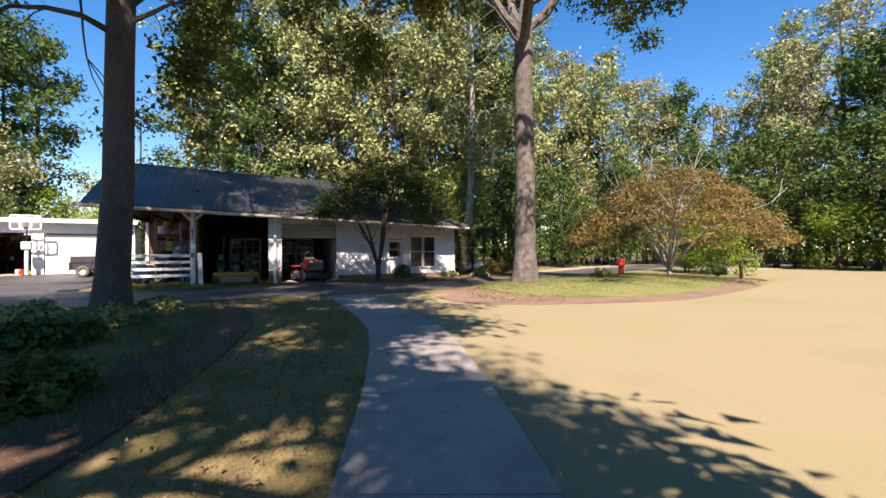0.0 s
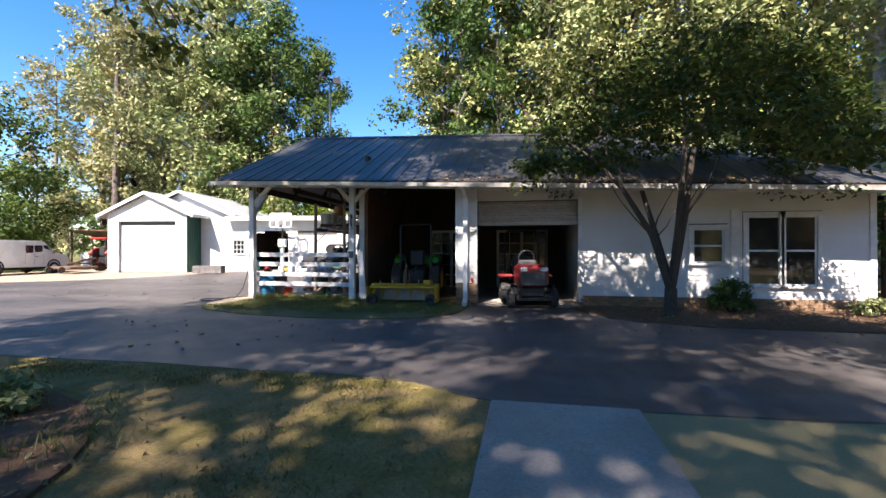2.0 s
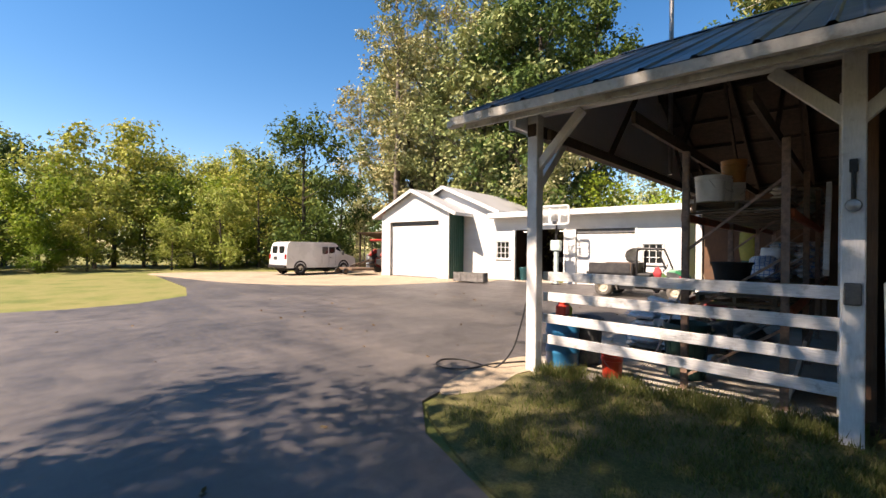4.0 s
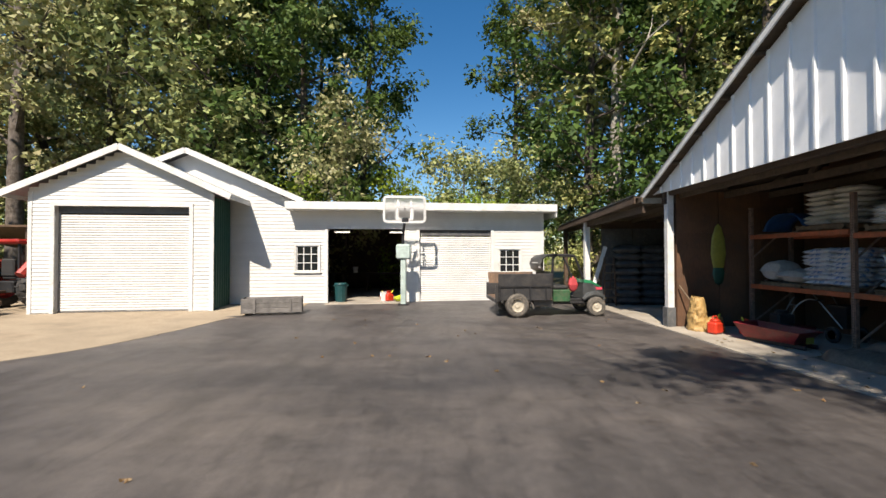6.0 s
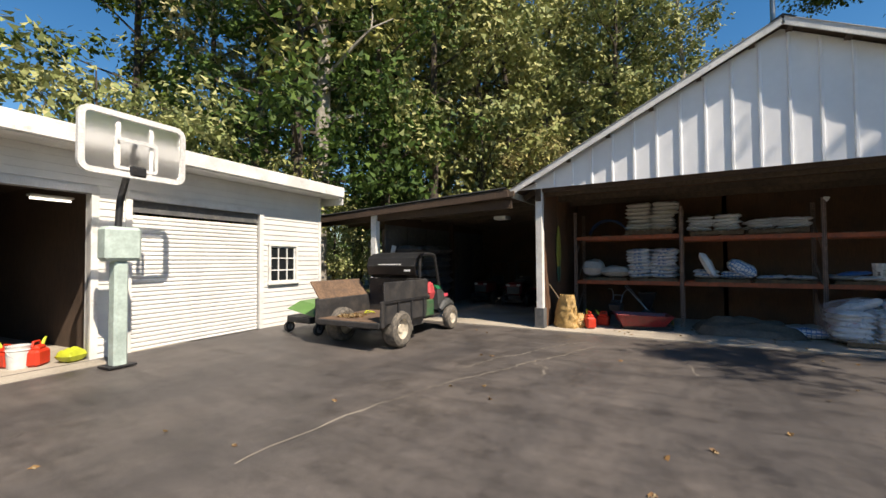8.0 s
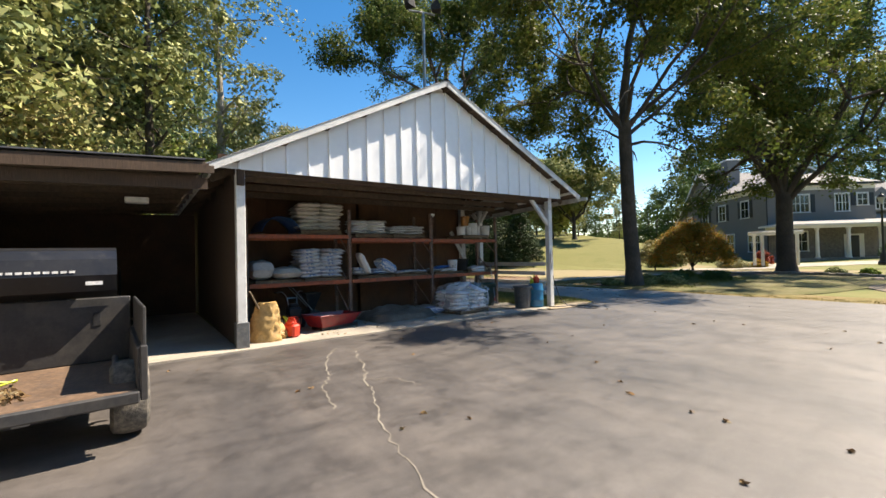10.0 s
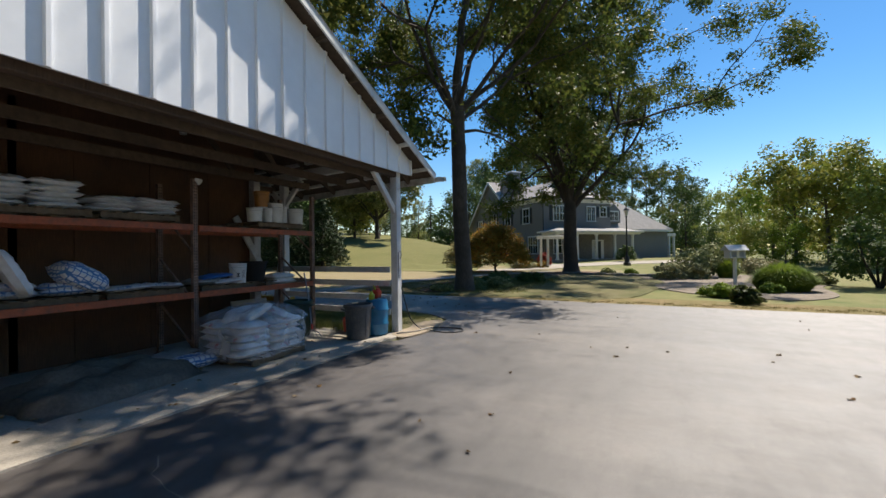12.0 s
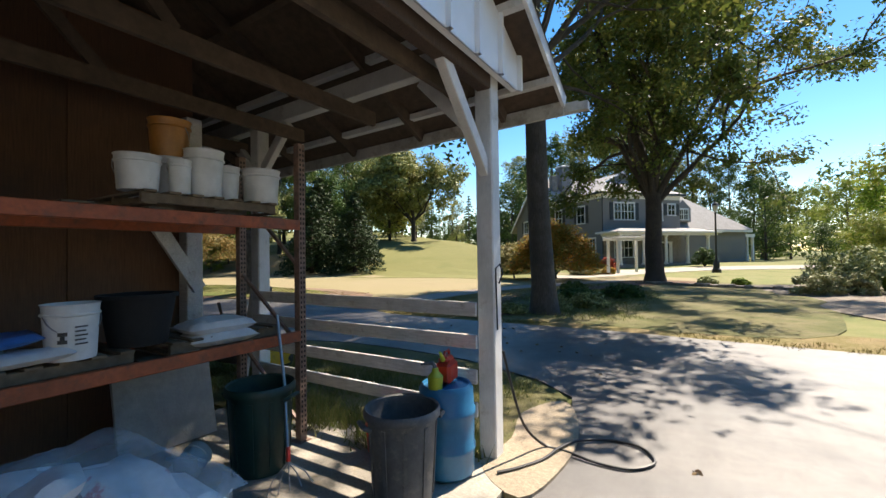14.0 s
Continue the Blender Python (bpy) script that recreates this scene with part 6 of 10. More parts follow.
# south side: behind the house, on the hill, round the south-west lawn
for x, y, i, k in ((34.0, -10.2, 2, 0.86), (34.9, -15.5, 5, 0.69), (28.5, -4.2, 0, 0.7), (34.5, -6.2, 5, 0.95), (13.7, -63.4, 2, 1.29), (9.0, -70.8, 5, 1.33), (3.1, -78.0, 2, 1.45), (-4.6, -74.8, 2, 1.27), (-11.3, -73.1, 0, 1.05), (-17.2, -69.0, 2, 0.93), (17.5, -66, 2, 1.2), (11.5, -67, 0, 1.25), (6.5, -74, 2, 1.3), (0, -76, 5, 1.35), (-7.5, -74, 2, 1.15), (-14, -71, 2, 0.95), (18, -58, 2, 1.05), (21, -63, 5, 1.1), (-20, -64, 2, 0.8),
                   (30.5, -18.5, 2, 0.75), (34, -20, 5, 0.8), (38, -14, 2, 0.95), (40, -22, 0, 0.9), (32, -38, 5, 0.55), (37, -47, 2, 0.6), (45, -46, 5, 0.7), (24, -52, 2, 0.7), (27.5, -45, 0, 0.5), (27, -9, 2, 0.6), (31, -3, 2, 0.8), (36, 0, 5, 0.8), (37.5, -27.5, 2, 0.85), (41.0, -34.0, 5, 0.8), (46, -38, 2, 0.9), (39.5, -41.5, 2, 0.7), (43.5, -49.0, 2, 0.75), (48, -44, 5, 0.8), (35, -23.5, 5, 0.8)):
    plant("wood", i, x, y, k)
for x, y, i, k in ((28.5, -13.7, 1, 0.88), (31.6, -29.8, 0, 1.4), (36.0, -45.5, 1, 0.7), (31.0, -51.5, 0, 0.6), (40.5, -43.0, 1, 0.75), (34.5, -48.5, 1, 0.6), (28.0, -55.0, 1, 0.6), (15.1, -41.8, 1, 1.18), (14.2, -50.6, 1, 1.48), (-21.1, -62.6, 1, 1.24), (-24.1, -58.2, 0, 1.02),
                   (-19.9, -47.7, 1, 0.97), (-22.8, -39.5, 0, 0.97), (-25.2, -33.2, 0, 0.81), (-26.8, -26.8, 3, 1.05), (-27.3, -20.6, 2, 0.98), (-29.0, -18.2, 2, 1.07), (-31.2, -18.6, 0, 0.84), (-32.0, -15.1, 2, 0.83),
                   (-36.5, -22.0, 1, 0.65), (-35.6, -15.9, 0, 0.61), (-36.4, -13.4, 2, 0.67), (-37.4, -10.6, 1, 0.49), (-39.5, -9.5, 0, 0.47), (-41.0, -6.2, 2, 0.45), (-22.4, -15.4, 2, 0.41), (-24.8, -12.9, 3, 0.44),
                   (-20.9, -21.6, 1, 0.32), (-30.5, -7.2, 1, 0.26), (-32.6, -6.3, 0, 0.24)):
    plant("lush", i, x, y, k)
ROUND = fork_meshes(45, 2.6, 0.26, 7, 3.0, 4, 620, 60, 0.17, "leaf_wood", "bark_dark", 0.8, cluster_r=0.85)
tree("oak_tree", ROUND, pose(26.1, -28.9, ground_z(26.1, -28.9)) @ Matrix.Diagonal((1.35, 1.35, 1.4, 1)), "round green tree on the rising lawn")
FIR = conifer_meshes(46, 9, 3.0, 30, "needle", "bark_dark")
for x, y, k, lab in ((17.6, -6.6, 0.9, "dense dark evergreen at the lawn's edge"), (20.8, -10.2, 0.85, "dark evergreen beside another on the lawn"), (21.6, -4.6, 0.95, "tall dark evergreen behind two others"), (24.5, -8.2, 1.1, "tall dark evergreen at the hill's foot")):
    tree("evergreen_tree", FIR, pose(x, y, ground_z(x, y), 0, 0, 70 * k) @ Matrix.Diagonal((k * 1.15, k * 1.15, k, 1)), lab, "evergreen")
SPIRE = conifer_meshes(47, 15, 2.4, 26, "leaf_dark", "bark_dark", 1.0)
for x, y, k in ((36.0, -58.0, 0.9), (33.0, -60.5, 1.05), (39.0, -54.0, 0.8), (28.0, -62.0, 0.7), (30.5, -55.0, 0.55), (34.5, -52.0, 0.6), (26.5, -56.5, 0.5), (31.5, -63.5, 0.85), (24.5, -58.0, 0.75), (22.0, -52.0, 0.5)):
    tree("evergreen_tree", SPIRE, pose(x, y, ground_z(x, y), 0, 0, 90 * k) @ Matrix.Diagonal((k, k, k, 1)), "slender conifer far up the hill", "evergreen")
# single trees close to the camera's way


def shade_crown(x, y, z):
    """The lawn tree's crown leaves the lawn beyond the garden walk in the sun."""
    sx, sy = x - 9.7 + 0.24 * z, y - 4.5 + 0.80 * z
    return sx < -1.8 + 0.5 * max(0.0, sy - 4.0) and sx < 3.4 and not (sy > 18.5 and sx < -12.0)


def shade_leaves(x, y, z):
    """As its limbs, with gaps in the leaves where the sun reaches the grass and the walk."""
    sx, sy = x - 9.7 + 0.24 * z, y - 4.5 + 0.80 * z
    return shade_crown(x, y, z) and not (-6.0 < sx < -3.6 and 1.0 < sy < 3.5) and not (-2.9 < sx < -1.0 and 4.6 < sy < 6.2) and not (-4.8 < sx < -3.2 and 5.2 < sy < 7.6)


def oak_crown(x, y, z):
    """The oak's crown, with gaps shaped to keep sun on fence, wall and gable."""
    sx, sy = x - 7.9 + 0.24 * z, y + 11.9 + 0.80 * z
    return sx > -12.8 and not (sx < -6.7 and 21.0 < sy < 23.2) and not (sx > -4.8 and 21.6 < sy < 24.3) and not (sx < -8.7 and sy > 27.3)


tree("oak_tree", fork_meshes(31, 8.4, 0.34, 7, 4.3, 4, 860, 105, 0.105, "leaf_shade", "bark_mid", 1.1, 0.79, cluster_r=0.95, outline=oak_crown, limb_r=0.36, lean=(0.2, 0.1), low=((7.2, 200, 3.2), (7.4, 20, 2.6), (6.9, 300, 1.6))), pose(-7.9, 11.9, -0.05), "tall oak with a grey-brown trunk beside the drive")
tree("shade_tree", fork_meshes(32, 10.6, 0.40, 5, 5.0, 4, 640, 110, 0.105, "leaf_shade", "bark_grey", 0.75, cluster_r=0.9, low=((9.6, 150, 3.4),)), pose(5.5, 12.8, 0.2, 0, 0, 40), "tall straight tree with furrowed bark on the island")
tree("shade_tree", fork_meshes(53, 5.6, 0.50, 9, 5.0, 4, 1150, 90, 0.125, "leaf_shade", "bark_dark", 1.15, 0.82, cluster_r=1.0, lop=(190, 0.3), outline=shade_leaves, limb_r=0.42, prune=shade_crown), pose(-9.7, -4.5, -0.05), "broad dark shade tree on the lawn before the house")
tree("garden_tree", vase_meshes(35, 3.7, 2.5, 6.4, 4, 0.09, 520, 46, 0.066, "leaf_deep", "bark_dark", 0.65, (0.4, 0.1), 0.46), pose(1.3, 19.6, 0.02), "low spreading ornamental tree before the white wall")
tree("maple_tree", vase_meshes(36, 5.2, 1.0, 5.5, 13, 0.08, 700, 46, 0.066, "leaf_maple", "bark_pale", 0.35, (0, 0), 0.5), pose(15.0, 13.4, 0.2), "spreading maple with orange-brown autumn leaves")
tree("garden_tree", vase_meshes(37, 2.7, 0.1, 4.0, 9, 0.05, 800, 44, 0.075, "leaf_orange", "bark_dark", 0.25, (0, 0), 0.45), pose(-3.2, -5.3, 0.15) @ Matrix.Diagonal((1.12, 1.12, 1.0, 1)), "rounded bush of orange and green autumn leaves")
tree("garden_tree", vase_meshes(38, 1.7, 0.2, 2.5, 7, 0.04, 240, 36, 0.07, "leaf_autumn", "bark_dark", 0.2, (0, 0), 0.4), pose(0.2, -5.8, 0.1), "low yellowing bush beside an orange one")
plant("low", 2, 21.5, 14.5, 0.75)
plant("low", 2, 23.5, 16.5, 0.7)
plant("low", 2, 9.8, 25.5, 0.55)

# more cover in the east
for x, y, i, k in ((42, 2, 0, 1.0), (46, 8, 5, 1.05), (44, 14, 2, 1.0), (47, 19, 1, 1.1), (43, 23, 0, 1.0), (40, 30, 2, 1.0), (38, 36, 5, 1.05), (31, 33, 0, 0.95), (50, -4, 2, 1.0), (38, -8, 2, 0.95)):
    plant("wood", i, x, y, k)
# east and north-east edge
for x, y, i, k in ((36, 8, 1, 1.0), (37, 13, 1, 1.0), (36, 19, 1, 1.0), (34, 24, 1, 1.0), (28, 28.5, 1, 0.9), (22, 29.5, 1, 0.8), (16, 28.8, 1, 0.8), (11.5, 29.5, 0, 0.8), (38, 2, 1, 1.1), (39, -4, 0, 1.1), (23.5, 18.5, 3, 0.5)):
    plant("lush", i, x, y, k)

rf = np.random.default_rng(17)
nf = 4200
an = rf.uniform(0, 2 * math.pi, nf)
rd = rf.uniform(88, 128, nf)
fx, fy = -6 + rd * np.cos(an), 12 + rd * np.sin(an)
top = 9 + 5 * np.sin(an * 9) + 3 * np.sin(an * 23 + 1) + rf.normal(size=nf) * 1.5
fz = np.array([ground_z(x, y) for x, y in zip(fx, fy)]) + np.maximum(0.3, top * rf.random(nf) ** 0.7)
ob = new("far_woods", quads_mesh("far_woods", leaf_clumps(rf, np.stack([fx, fy, fz], 1), np.full(nf, 2.3), 22, 0.55), "leaf_dark"))
tagged(ob, "distant belt of mixed green woods", "woods", kind="stuff")


# ---------------- things: makers ----------------
def wheel(parent, x, y, z, r, w, tyre="rubber", rim="rim_cream", knobs=0, name="wheel"):
    """A wheel on an axle along y: tyre with rounded shoulders, dished rim, hub."""
    m = pose(x, y, z, 90, 0, 0)
    h = w / 2
    t = part(name, Geo().lathe([(r * 0.55, -h * 0.9), (r * 0.82, -h), (r * 0.95, -h * 0.82), (r, -h * 0.4), (r, h * 0.4), (r * 0.95, h * 0.82), (r * 0.82, h), (r * 0.55, h * 0.9), (r * 0.55, -h * 0.9)], 28, m), tyre, parent, smooth=True)
    part("rim", Geo().lathe([(0.0, -h * 0.5), (r * 0.2, -h * 0.55), (r * 0.25, -h * 0.35), (r * 0.45, -h * 0.4), (r * 0.56, -h * 0.85), (r * 0.58, 0), (r * 0.56, h * 0.85), (r * 0.45, h * 0.4), (r * 0.25, h * 0.35), (r * 0.2, h * 0.55), (0, h * 0.5)], 20, m), rim, t, smooth=True)
    if knobs:
        g = Geo()
        for i in range(knobs):
            for s in (-1, 1):
                g.block(r - 0.012, r + 0.02, -0.018, 0.018, s * h * 0.45 - h * 0.35, s * h * 0.45 + h * 0.35, 0.004, m @ pose(0, 0, 0, 0, 0, 360 * (i + 0.25 * s) / knobs))
        tagged(part("tread", g, tyre, t), kind="stuff")
    return t


def pillow(rng, lx, ly, h, nx=12, ny=8, power=2.6, crease=0.035):
    """A filled sack lying flat."""
    g = Geo()
    off = rng.uniform(0, 50)
    vs = []
    for s in (1, -1):
        for j in range(ny + 1):
            for i in range(nx + 1):
                u, v = 2 * i / nx - 1, 2 * j / ny - 1
                e = max(0.0, (1 - abs(u) ** power) * (1 - abs(v) ** power)) ** 0.45
                w = noise.noise((u * 2.2 + off, v * 2.2, off)) * crease + noise.noise((u * 6 + off, v * 6, 9)) * crease * 0.4
                pinch = 1 - 0.05 * (1 - e)
                vs.append((u * lx / 2 * pinch, v * ly / 2 * pinch, h / 2 + s * (h / 2) * e + (w * e if s > 0 else 0)))
    k = (nx + 1) * (ny + 1)
    fs = []
    for j in range(ny):
        for i in range(nx):
            a = j * (nx + 1) + i
            fs += [(a, a + 1, a + nx + 2, a + nx + 1), (k + a + nx + 1, k + a + nx + 2, k + a + 1, k + a)]
    return g.add(vs, fs)


BAGS = {}


def bag(at, material, label, lx=0.62, ly=0.4, h=0.13, seed=0, group=""):
    key = (material, lx, ly, h, seed % 4)
    if key not in BAGS:
        me = pillow(np.random.default_rng(70 + seed % 4), lx, ly, h).mesh("bag", True)
        me.materials.append(M[material])
        BAGS[key] = me
    ob = new("bag", BAGS[key])
    ob.matrix_world = at
    return tagged(ob, label, "bag", group)


def bag_stack(x, y, z, cols, rows, material, label, rot=0, lx=0.62, ly=0.42, h=0.13, seed=1, sag=0.86):
    rb = random.Random(seed)
    base = pose(x, y, z, 0, 0, rot)
    for j in range(rows):
        for i in range(cols):
            dx = (i - (cols - 1) / 2) * lx * 0.9 + rb.uniform(-0.06, 0.06)
            m = base @ pose(dx, rb.uniform(-0.03, 0.03), j * h * sag, rb.uniform(-4, 4), rb.uniform(-4, 4), rb.uniform(-11, 11))
            bag(m, material, label, lx, ly, h, rb.randrange(4), "bags on the rack")


def pallet(at, w=1.15, d=1.0, label="grey wooden pallet lying on the rack"):
    p = thing("pallet", label, "pallet", at, "pallets")
    for i in range(7):
        x = -w / 2 + 0.05 + i * (w - 0.1) / 6
        part("deck_board", Geo().block(x - 0.045, x + 0.045, -d / 2, d / 2, 0.09, 0.11, 0.003), "pallet", p)
    for y in (-d / 2 + 0.05, 0, d / 2 - 0.05):
        part("stringer", Geo().block(-w / 2, w / 2, y - 0.02, y + 0.02, 0.015, 0.09, 0.003), "pallet", p)
    for x in (-w / 2 + 0.05, 0, w / 2 - 0.05):
        part("bottom_board", Geo().block(x - 0.045, x + 0.045, -d / 2, d / 2, 0.0, 0.015, 0.002), "pallet", p)
    return p


def bucket(at, material="plastic_white", label="white plastic bucket with a wire handle", r=0.15, h=0.37, marks=False, lid=False):
    b = thing("bucket", label, "bucket", at, "buckets")
    prof = [(0.0, 0.0), (r * 0.86, 0.0), (r * 0.88, 0.01), (r * 0.97, h * 0.78), (r * 1.04, h * 0.8), (r * 1.04, h * 0.83), (r * 0.98, h * 0.84), (r, h * 0.97), (r * 1.05, h), (r * 0.97, h), (r * 0.96, h * 0.95)]
    prof += [(r * 0.9, h * 0.92), (0, h * 0.92)] if lid else [(r * 0.84, 0.02), (0, 0.02)]
    part("body", Geo().lathe(prof, 26), material, b, smooth=True)
    pts = [(r * 1.03 * math.cos(a), -0.02 - 0.1 * math.sin(a), h * 0.8 - r * 0.9 * math.sin(a)) for a in [math.pi * i / 10 for i in range(11)]]
    part("handle", Geo().tube(pts, 0.004, 5), "steel", b)
    if marks:
        g = Geo()
        for i in range(3):
            for j in range(3):
                if (i + j) % 2 == 0:
                    a = -2.35 + i * 0.09
                    g.box(-0.012, 0.012, -0.002, 0.002, -0.012, 0.012, Matrix.Translation((r * 0.945 * math.cos(a), r * 0.945 * math.sin(a), h * 0.35 + j * 0.025)) @ pose(0, 0, 0, 0, 0, math.degrees(a) + 90))
        part("printed_mark", g, "ink_dark", b)
        g = Geo()
        for j in range(5):
            a = -1.6
            g.box(-0.035, 0.035 - 0.01 * (j % 2), -0.002, 0.002, -0.005, 0.005, Matrix.Translation((r * 0.95 * math.cos(a), r * 0.95 * math.sin(a), h * 0.3 + j * 0.028)) @ pose(0, 0, 0, 0, 0, math.degrees(a) + 90))
        part("printed_lines", g, "ink_dark", b)
    return b


def bin_can(name, at, material, label, r=0.29, h=0.72, category="bin"):
    b = thing(name, label, category, at)
    prof = [(0.0, 0.0), (r * 0.8, 0.0), (r * 0.82, 0.02), (r * 0.96, h * 0.9), (r * 1.06, h * 0.91), (r * 1.07, h * 0.97), (r * 1.02, h), (r * 0.95, h * 0.985), (r * 0.93, h * 0.9), (r * 0.8, 0.04), (0, 0.04)]
    part("body", Geo().lathe(prof, 32), material, b, smooth=True)
    for s in (-1, 1):
        part("handle", Geo().tube([(s * r * 1.0, -0.09, h * 0.84), (s * r * 1.16, -0.07, h * 0.87), (s * r * 1.16, 0.07, h * 0.87), (s * r * 1.0, 0.09, h * 0.84)], 0.018, 6), material, b)
    g = Geo()
    for i in range(10):
        a = 2 * math.pi * i / 10
        g.beam((r * 0.84 * math.cos(a), r * 0.84 * math.sin(a), 0.05), (r * 0.955 * math.cos(a), r * 0.955 * math.sin(a), h * 0.85), 0.03, 0.012)
    part("rib", g, material, b)
    return b


def gas_can(at, label="red plastic fuel can", k=1.0):
    c = thing("fuel_can", label, "fuel can", at @ Matrix.Diagonal((k, k, k, 1)), "fuel cans")
    part("body", Geo().block(-0.15, 0.15, -0.1, 0.1, 0, 0.24, 0.035).block(-0.1, 0.1, -0.07, 0.07, 0.22, 0.3, 0.03), "red_plastic", c)
    part("handle", Geo().tube([(-0.1, 0, 0.28), (-0.08, 0, 0.35), (0.05, 0, 0.35), (0.08, 0, 0.29)], 0.016, 8), "red_plastic", c)
    part("spout", Geo().tube([(0.1, 0, 0.27), (0.17, 0, 0.36), (0.2, 0, 0.38)], [0.03, 0.018, 0.014], 10), "lime_plastic", c)
    return c


# ---------------- storage bay ----------------
rack = thing("pallet_rack", "rusty orange pallet rack of two shelf levels", "shelving", pose(0, 0, 0))
UP_Y = (30.06, 27.44, 24.72, 22.0)
RFX, RBX = -8.62, -7.62
CHANNEL = [(-0.04, -0.04), (0.035, -0.04), (0.035, -0.035), (-0.035, -0.035), (-0.035, 0.035), (0.035, 0.035), (0.035, 0.04), (-0.04, 0.04)]
for y in UP_Y:
    fr = None
    for x in (RFX, RBX):
        p = part("upright", Geo().prism([(x + dx, y + dy) for dx, dy in CHANNEL], 0.02, 3.05), "rack_post", rack, "punched steel upright")
        part("foot_plate", Geo().box(x - 0.07, x + 0.07, y - 0.07, y + 0.07, 0.026, 0.034), "rack_post", p)
        # Near-black plates on the uncut face stand for the shade in punched holes.
        g = Geo()
        for i in range(58):
            for dy in (-0.018, 0.018):
                g.box(x - 0.0425, x - 0.0405, y + dy - 0.008, y + dy + 0.008, 0.12 + i * 0.05, 0.145 + i * 0.05)
        tagged(part("perforation", g, "dark_hole", p), kind="stuff")
    for z0, z1 in ((0.2, 0.9), (1.0, 1.7), (1.8, 2.6)):
        part("lattice_strut", Geo().beam((RFX + 0.03, y, z0), (RBX - 0.03, y, z1), 0.03, 0.03), "rack_post", rack)
for i in range(3):
    for z in (1.10, (2.31, 2.23, 2.215)[i]):
        for x in (RFX - 0.045, RBX + 0.045):
            part("beam", Geo().block(x - 0.025, x + 0.025, UP_Y[i + 1] + 0.045, UP_Y[i] - 0.045, z - 0.052, z + 0.052, 0.006), "rack_orange", rack, "rust-streaked orange beam")
        for k in range(5):
            y = UP_Y[i + 1] + 0.3 + k * 0.5
            part("shelf_board", Geo().block(RFX - 0.02, RBX + 0.02, y - 0.09, y + 0.09, (z + 0.0 if z < 2 else z + 0.054), (z + 0.018 if z < 2 else z + 0.072), 0.003), "pallet", rack)
SH = 1.12, 2.305
for y, z, w in ((29.3, SH[0], 1.1), (28.1, SH[0], 1.1), (26.6, SH[0], 1.1), (25.4, SH[0], 1.1), (24.0, SH[0], 1.1), (22.7, SH[0], 1.0), (28.2, SH[1], 1.1), (26.7, SH[1], 1.1), (25.5, SH[1], 1.1), (22.85, SH[1], 1.15)):
    pallet(pose(-8.13, y, z + (0.08 if z > 2 and y > 27.4 else 0), 0, 0, 90), w, 0.9 if z < 2 else 1.02)
PZ = (SH[0] + 0.112, SH[1] + 0.112)
bag_stack(-8.25, 28.15, PZ[0], 2, 8, "bag_print", "white and blue printed sack stacked on the rack's middle shelf", 90, 0.66, 0.46, 0.11, 2)
bag_stack(-7.75, 28.15, PZ[0], 2, 8, "bag_print", "white and blue printed sack stacked on the rack's middle shelf", 90, 0.66, 0.46, 0.11, 3)
bag(pose(-8.22, 29.05, PZ[0], 0, 0, 88), "bag_grey", "full pale sack slumped on the rack's middle shelf", 0.78, 0.72, 0.30, 1, "bags on the rack")
bag(pose(-8.2, 29.66, PZ[0], 0, 0, 94), "bag_grey", "full pale sack standing at the shelf's end", 0.60, 0.66, 0.50, 2, "bags on the rack")
bag_stack(-8.2, 28.15, PZ[1] + 0.08, 2, 7, "bag_paper", "dusty pale paper sack on the rack's top shelf", 90, 0.66, 0.46, 0.12, 6)
bag_stack(-7.8, 28.2, PZ[1] + 0.08, 2, 6, "bag_grey", "grey sack on the rack's top shelf", 90, 0.62, 0.44, 0.13, 7)
bag_stack(-8.25, 26.75, PZ[1], 2, 5, "bag_white", "white sack on the rack's top shelf", 90, 0.6, 0.46, 0.09, 8)
bag_stack(-8.25, 25.5, PZ[1], 2, 4, "bag_white", "flat white sack with a dark back on the top shelf", 90, 0.66, 0.5, 0.07, 9)
arch = Geo()
for j in range(9):
    for i in range(17):
        a = math.pi * (0.08 + 0.84 * i / 16)
        w = 1 + 0.06 * noise.noise((i * 0.3, j * 0.5, 2.0))
        arch.v.append((-0.4 + j * 0.1, 0.52 * math.cos(a) * w, 0.52 * math.sin(a) * w - 0.06))
arch.f = [(j * 17 + i, j * 17 + i + 1, (j + 1) * 17 + i + 1, (j + 1) * 17 + i) for j in range(8) for i in range(16)]
tarp = solo("tarpaulin", arch, "tarp_blue", "stiff blue tarpaulin bowed over the top shelf", "tarpaulin", pose(-8.15, 29.25, SH[1] + 0.06, 0, 0, 8), smooth=True)
tarp.modifiers.new("thick", "SOLIDIFY").thickness = 0.006
bag_stack(-8.2, 26.9, PZ[0], 1, 2, "bag_print", "grey patterned sack on the middle shelf", 90, 0.6, 0.44, 0.12, 10)
bag_stack(-8.25, 26.35, PZ[0], 1, 2, "bag_net", "blue and white sack on the middle shelf", 90, 0.6, 0.44, 0.1, 11)
bag(pose(-8.3, 26.98, PZ[0] + 0.3, 0, -64, 84), "bag_white", "white sack standing up, slumped over", 0.7, 0.44, 0.2, 3, "bags on the rack")
bag(pose(-8.36, 26.28, PZ[0] + 0.1, 0, -30, 95), "bag_net", "white sack with a blue net pattern", 0.66, 0.5, 0.34, 0, "bags on the rack")
bag_stack(-8.3, 25.35, PZ[0], 2, 1, "bag_print", "blue and white sack lying flat on a pallet", 90, 0.6, 0.44, 0.09, 12)
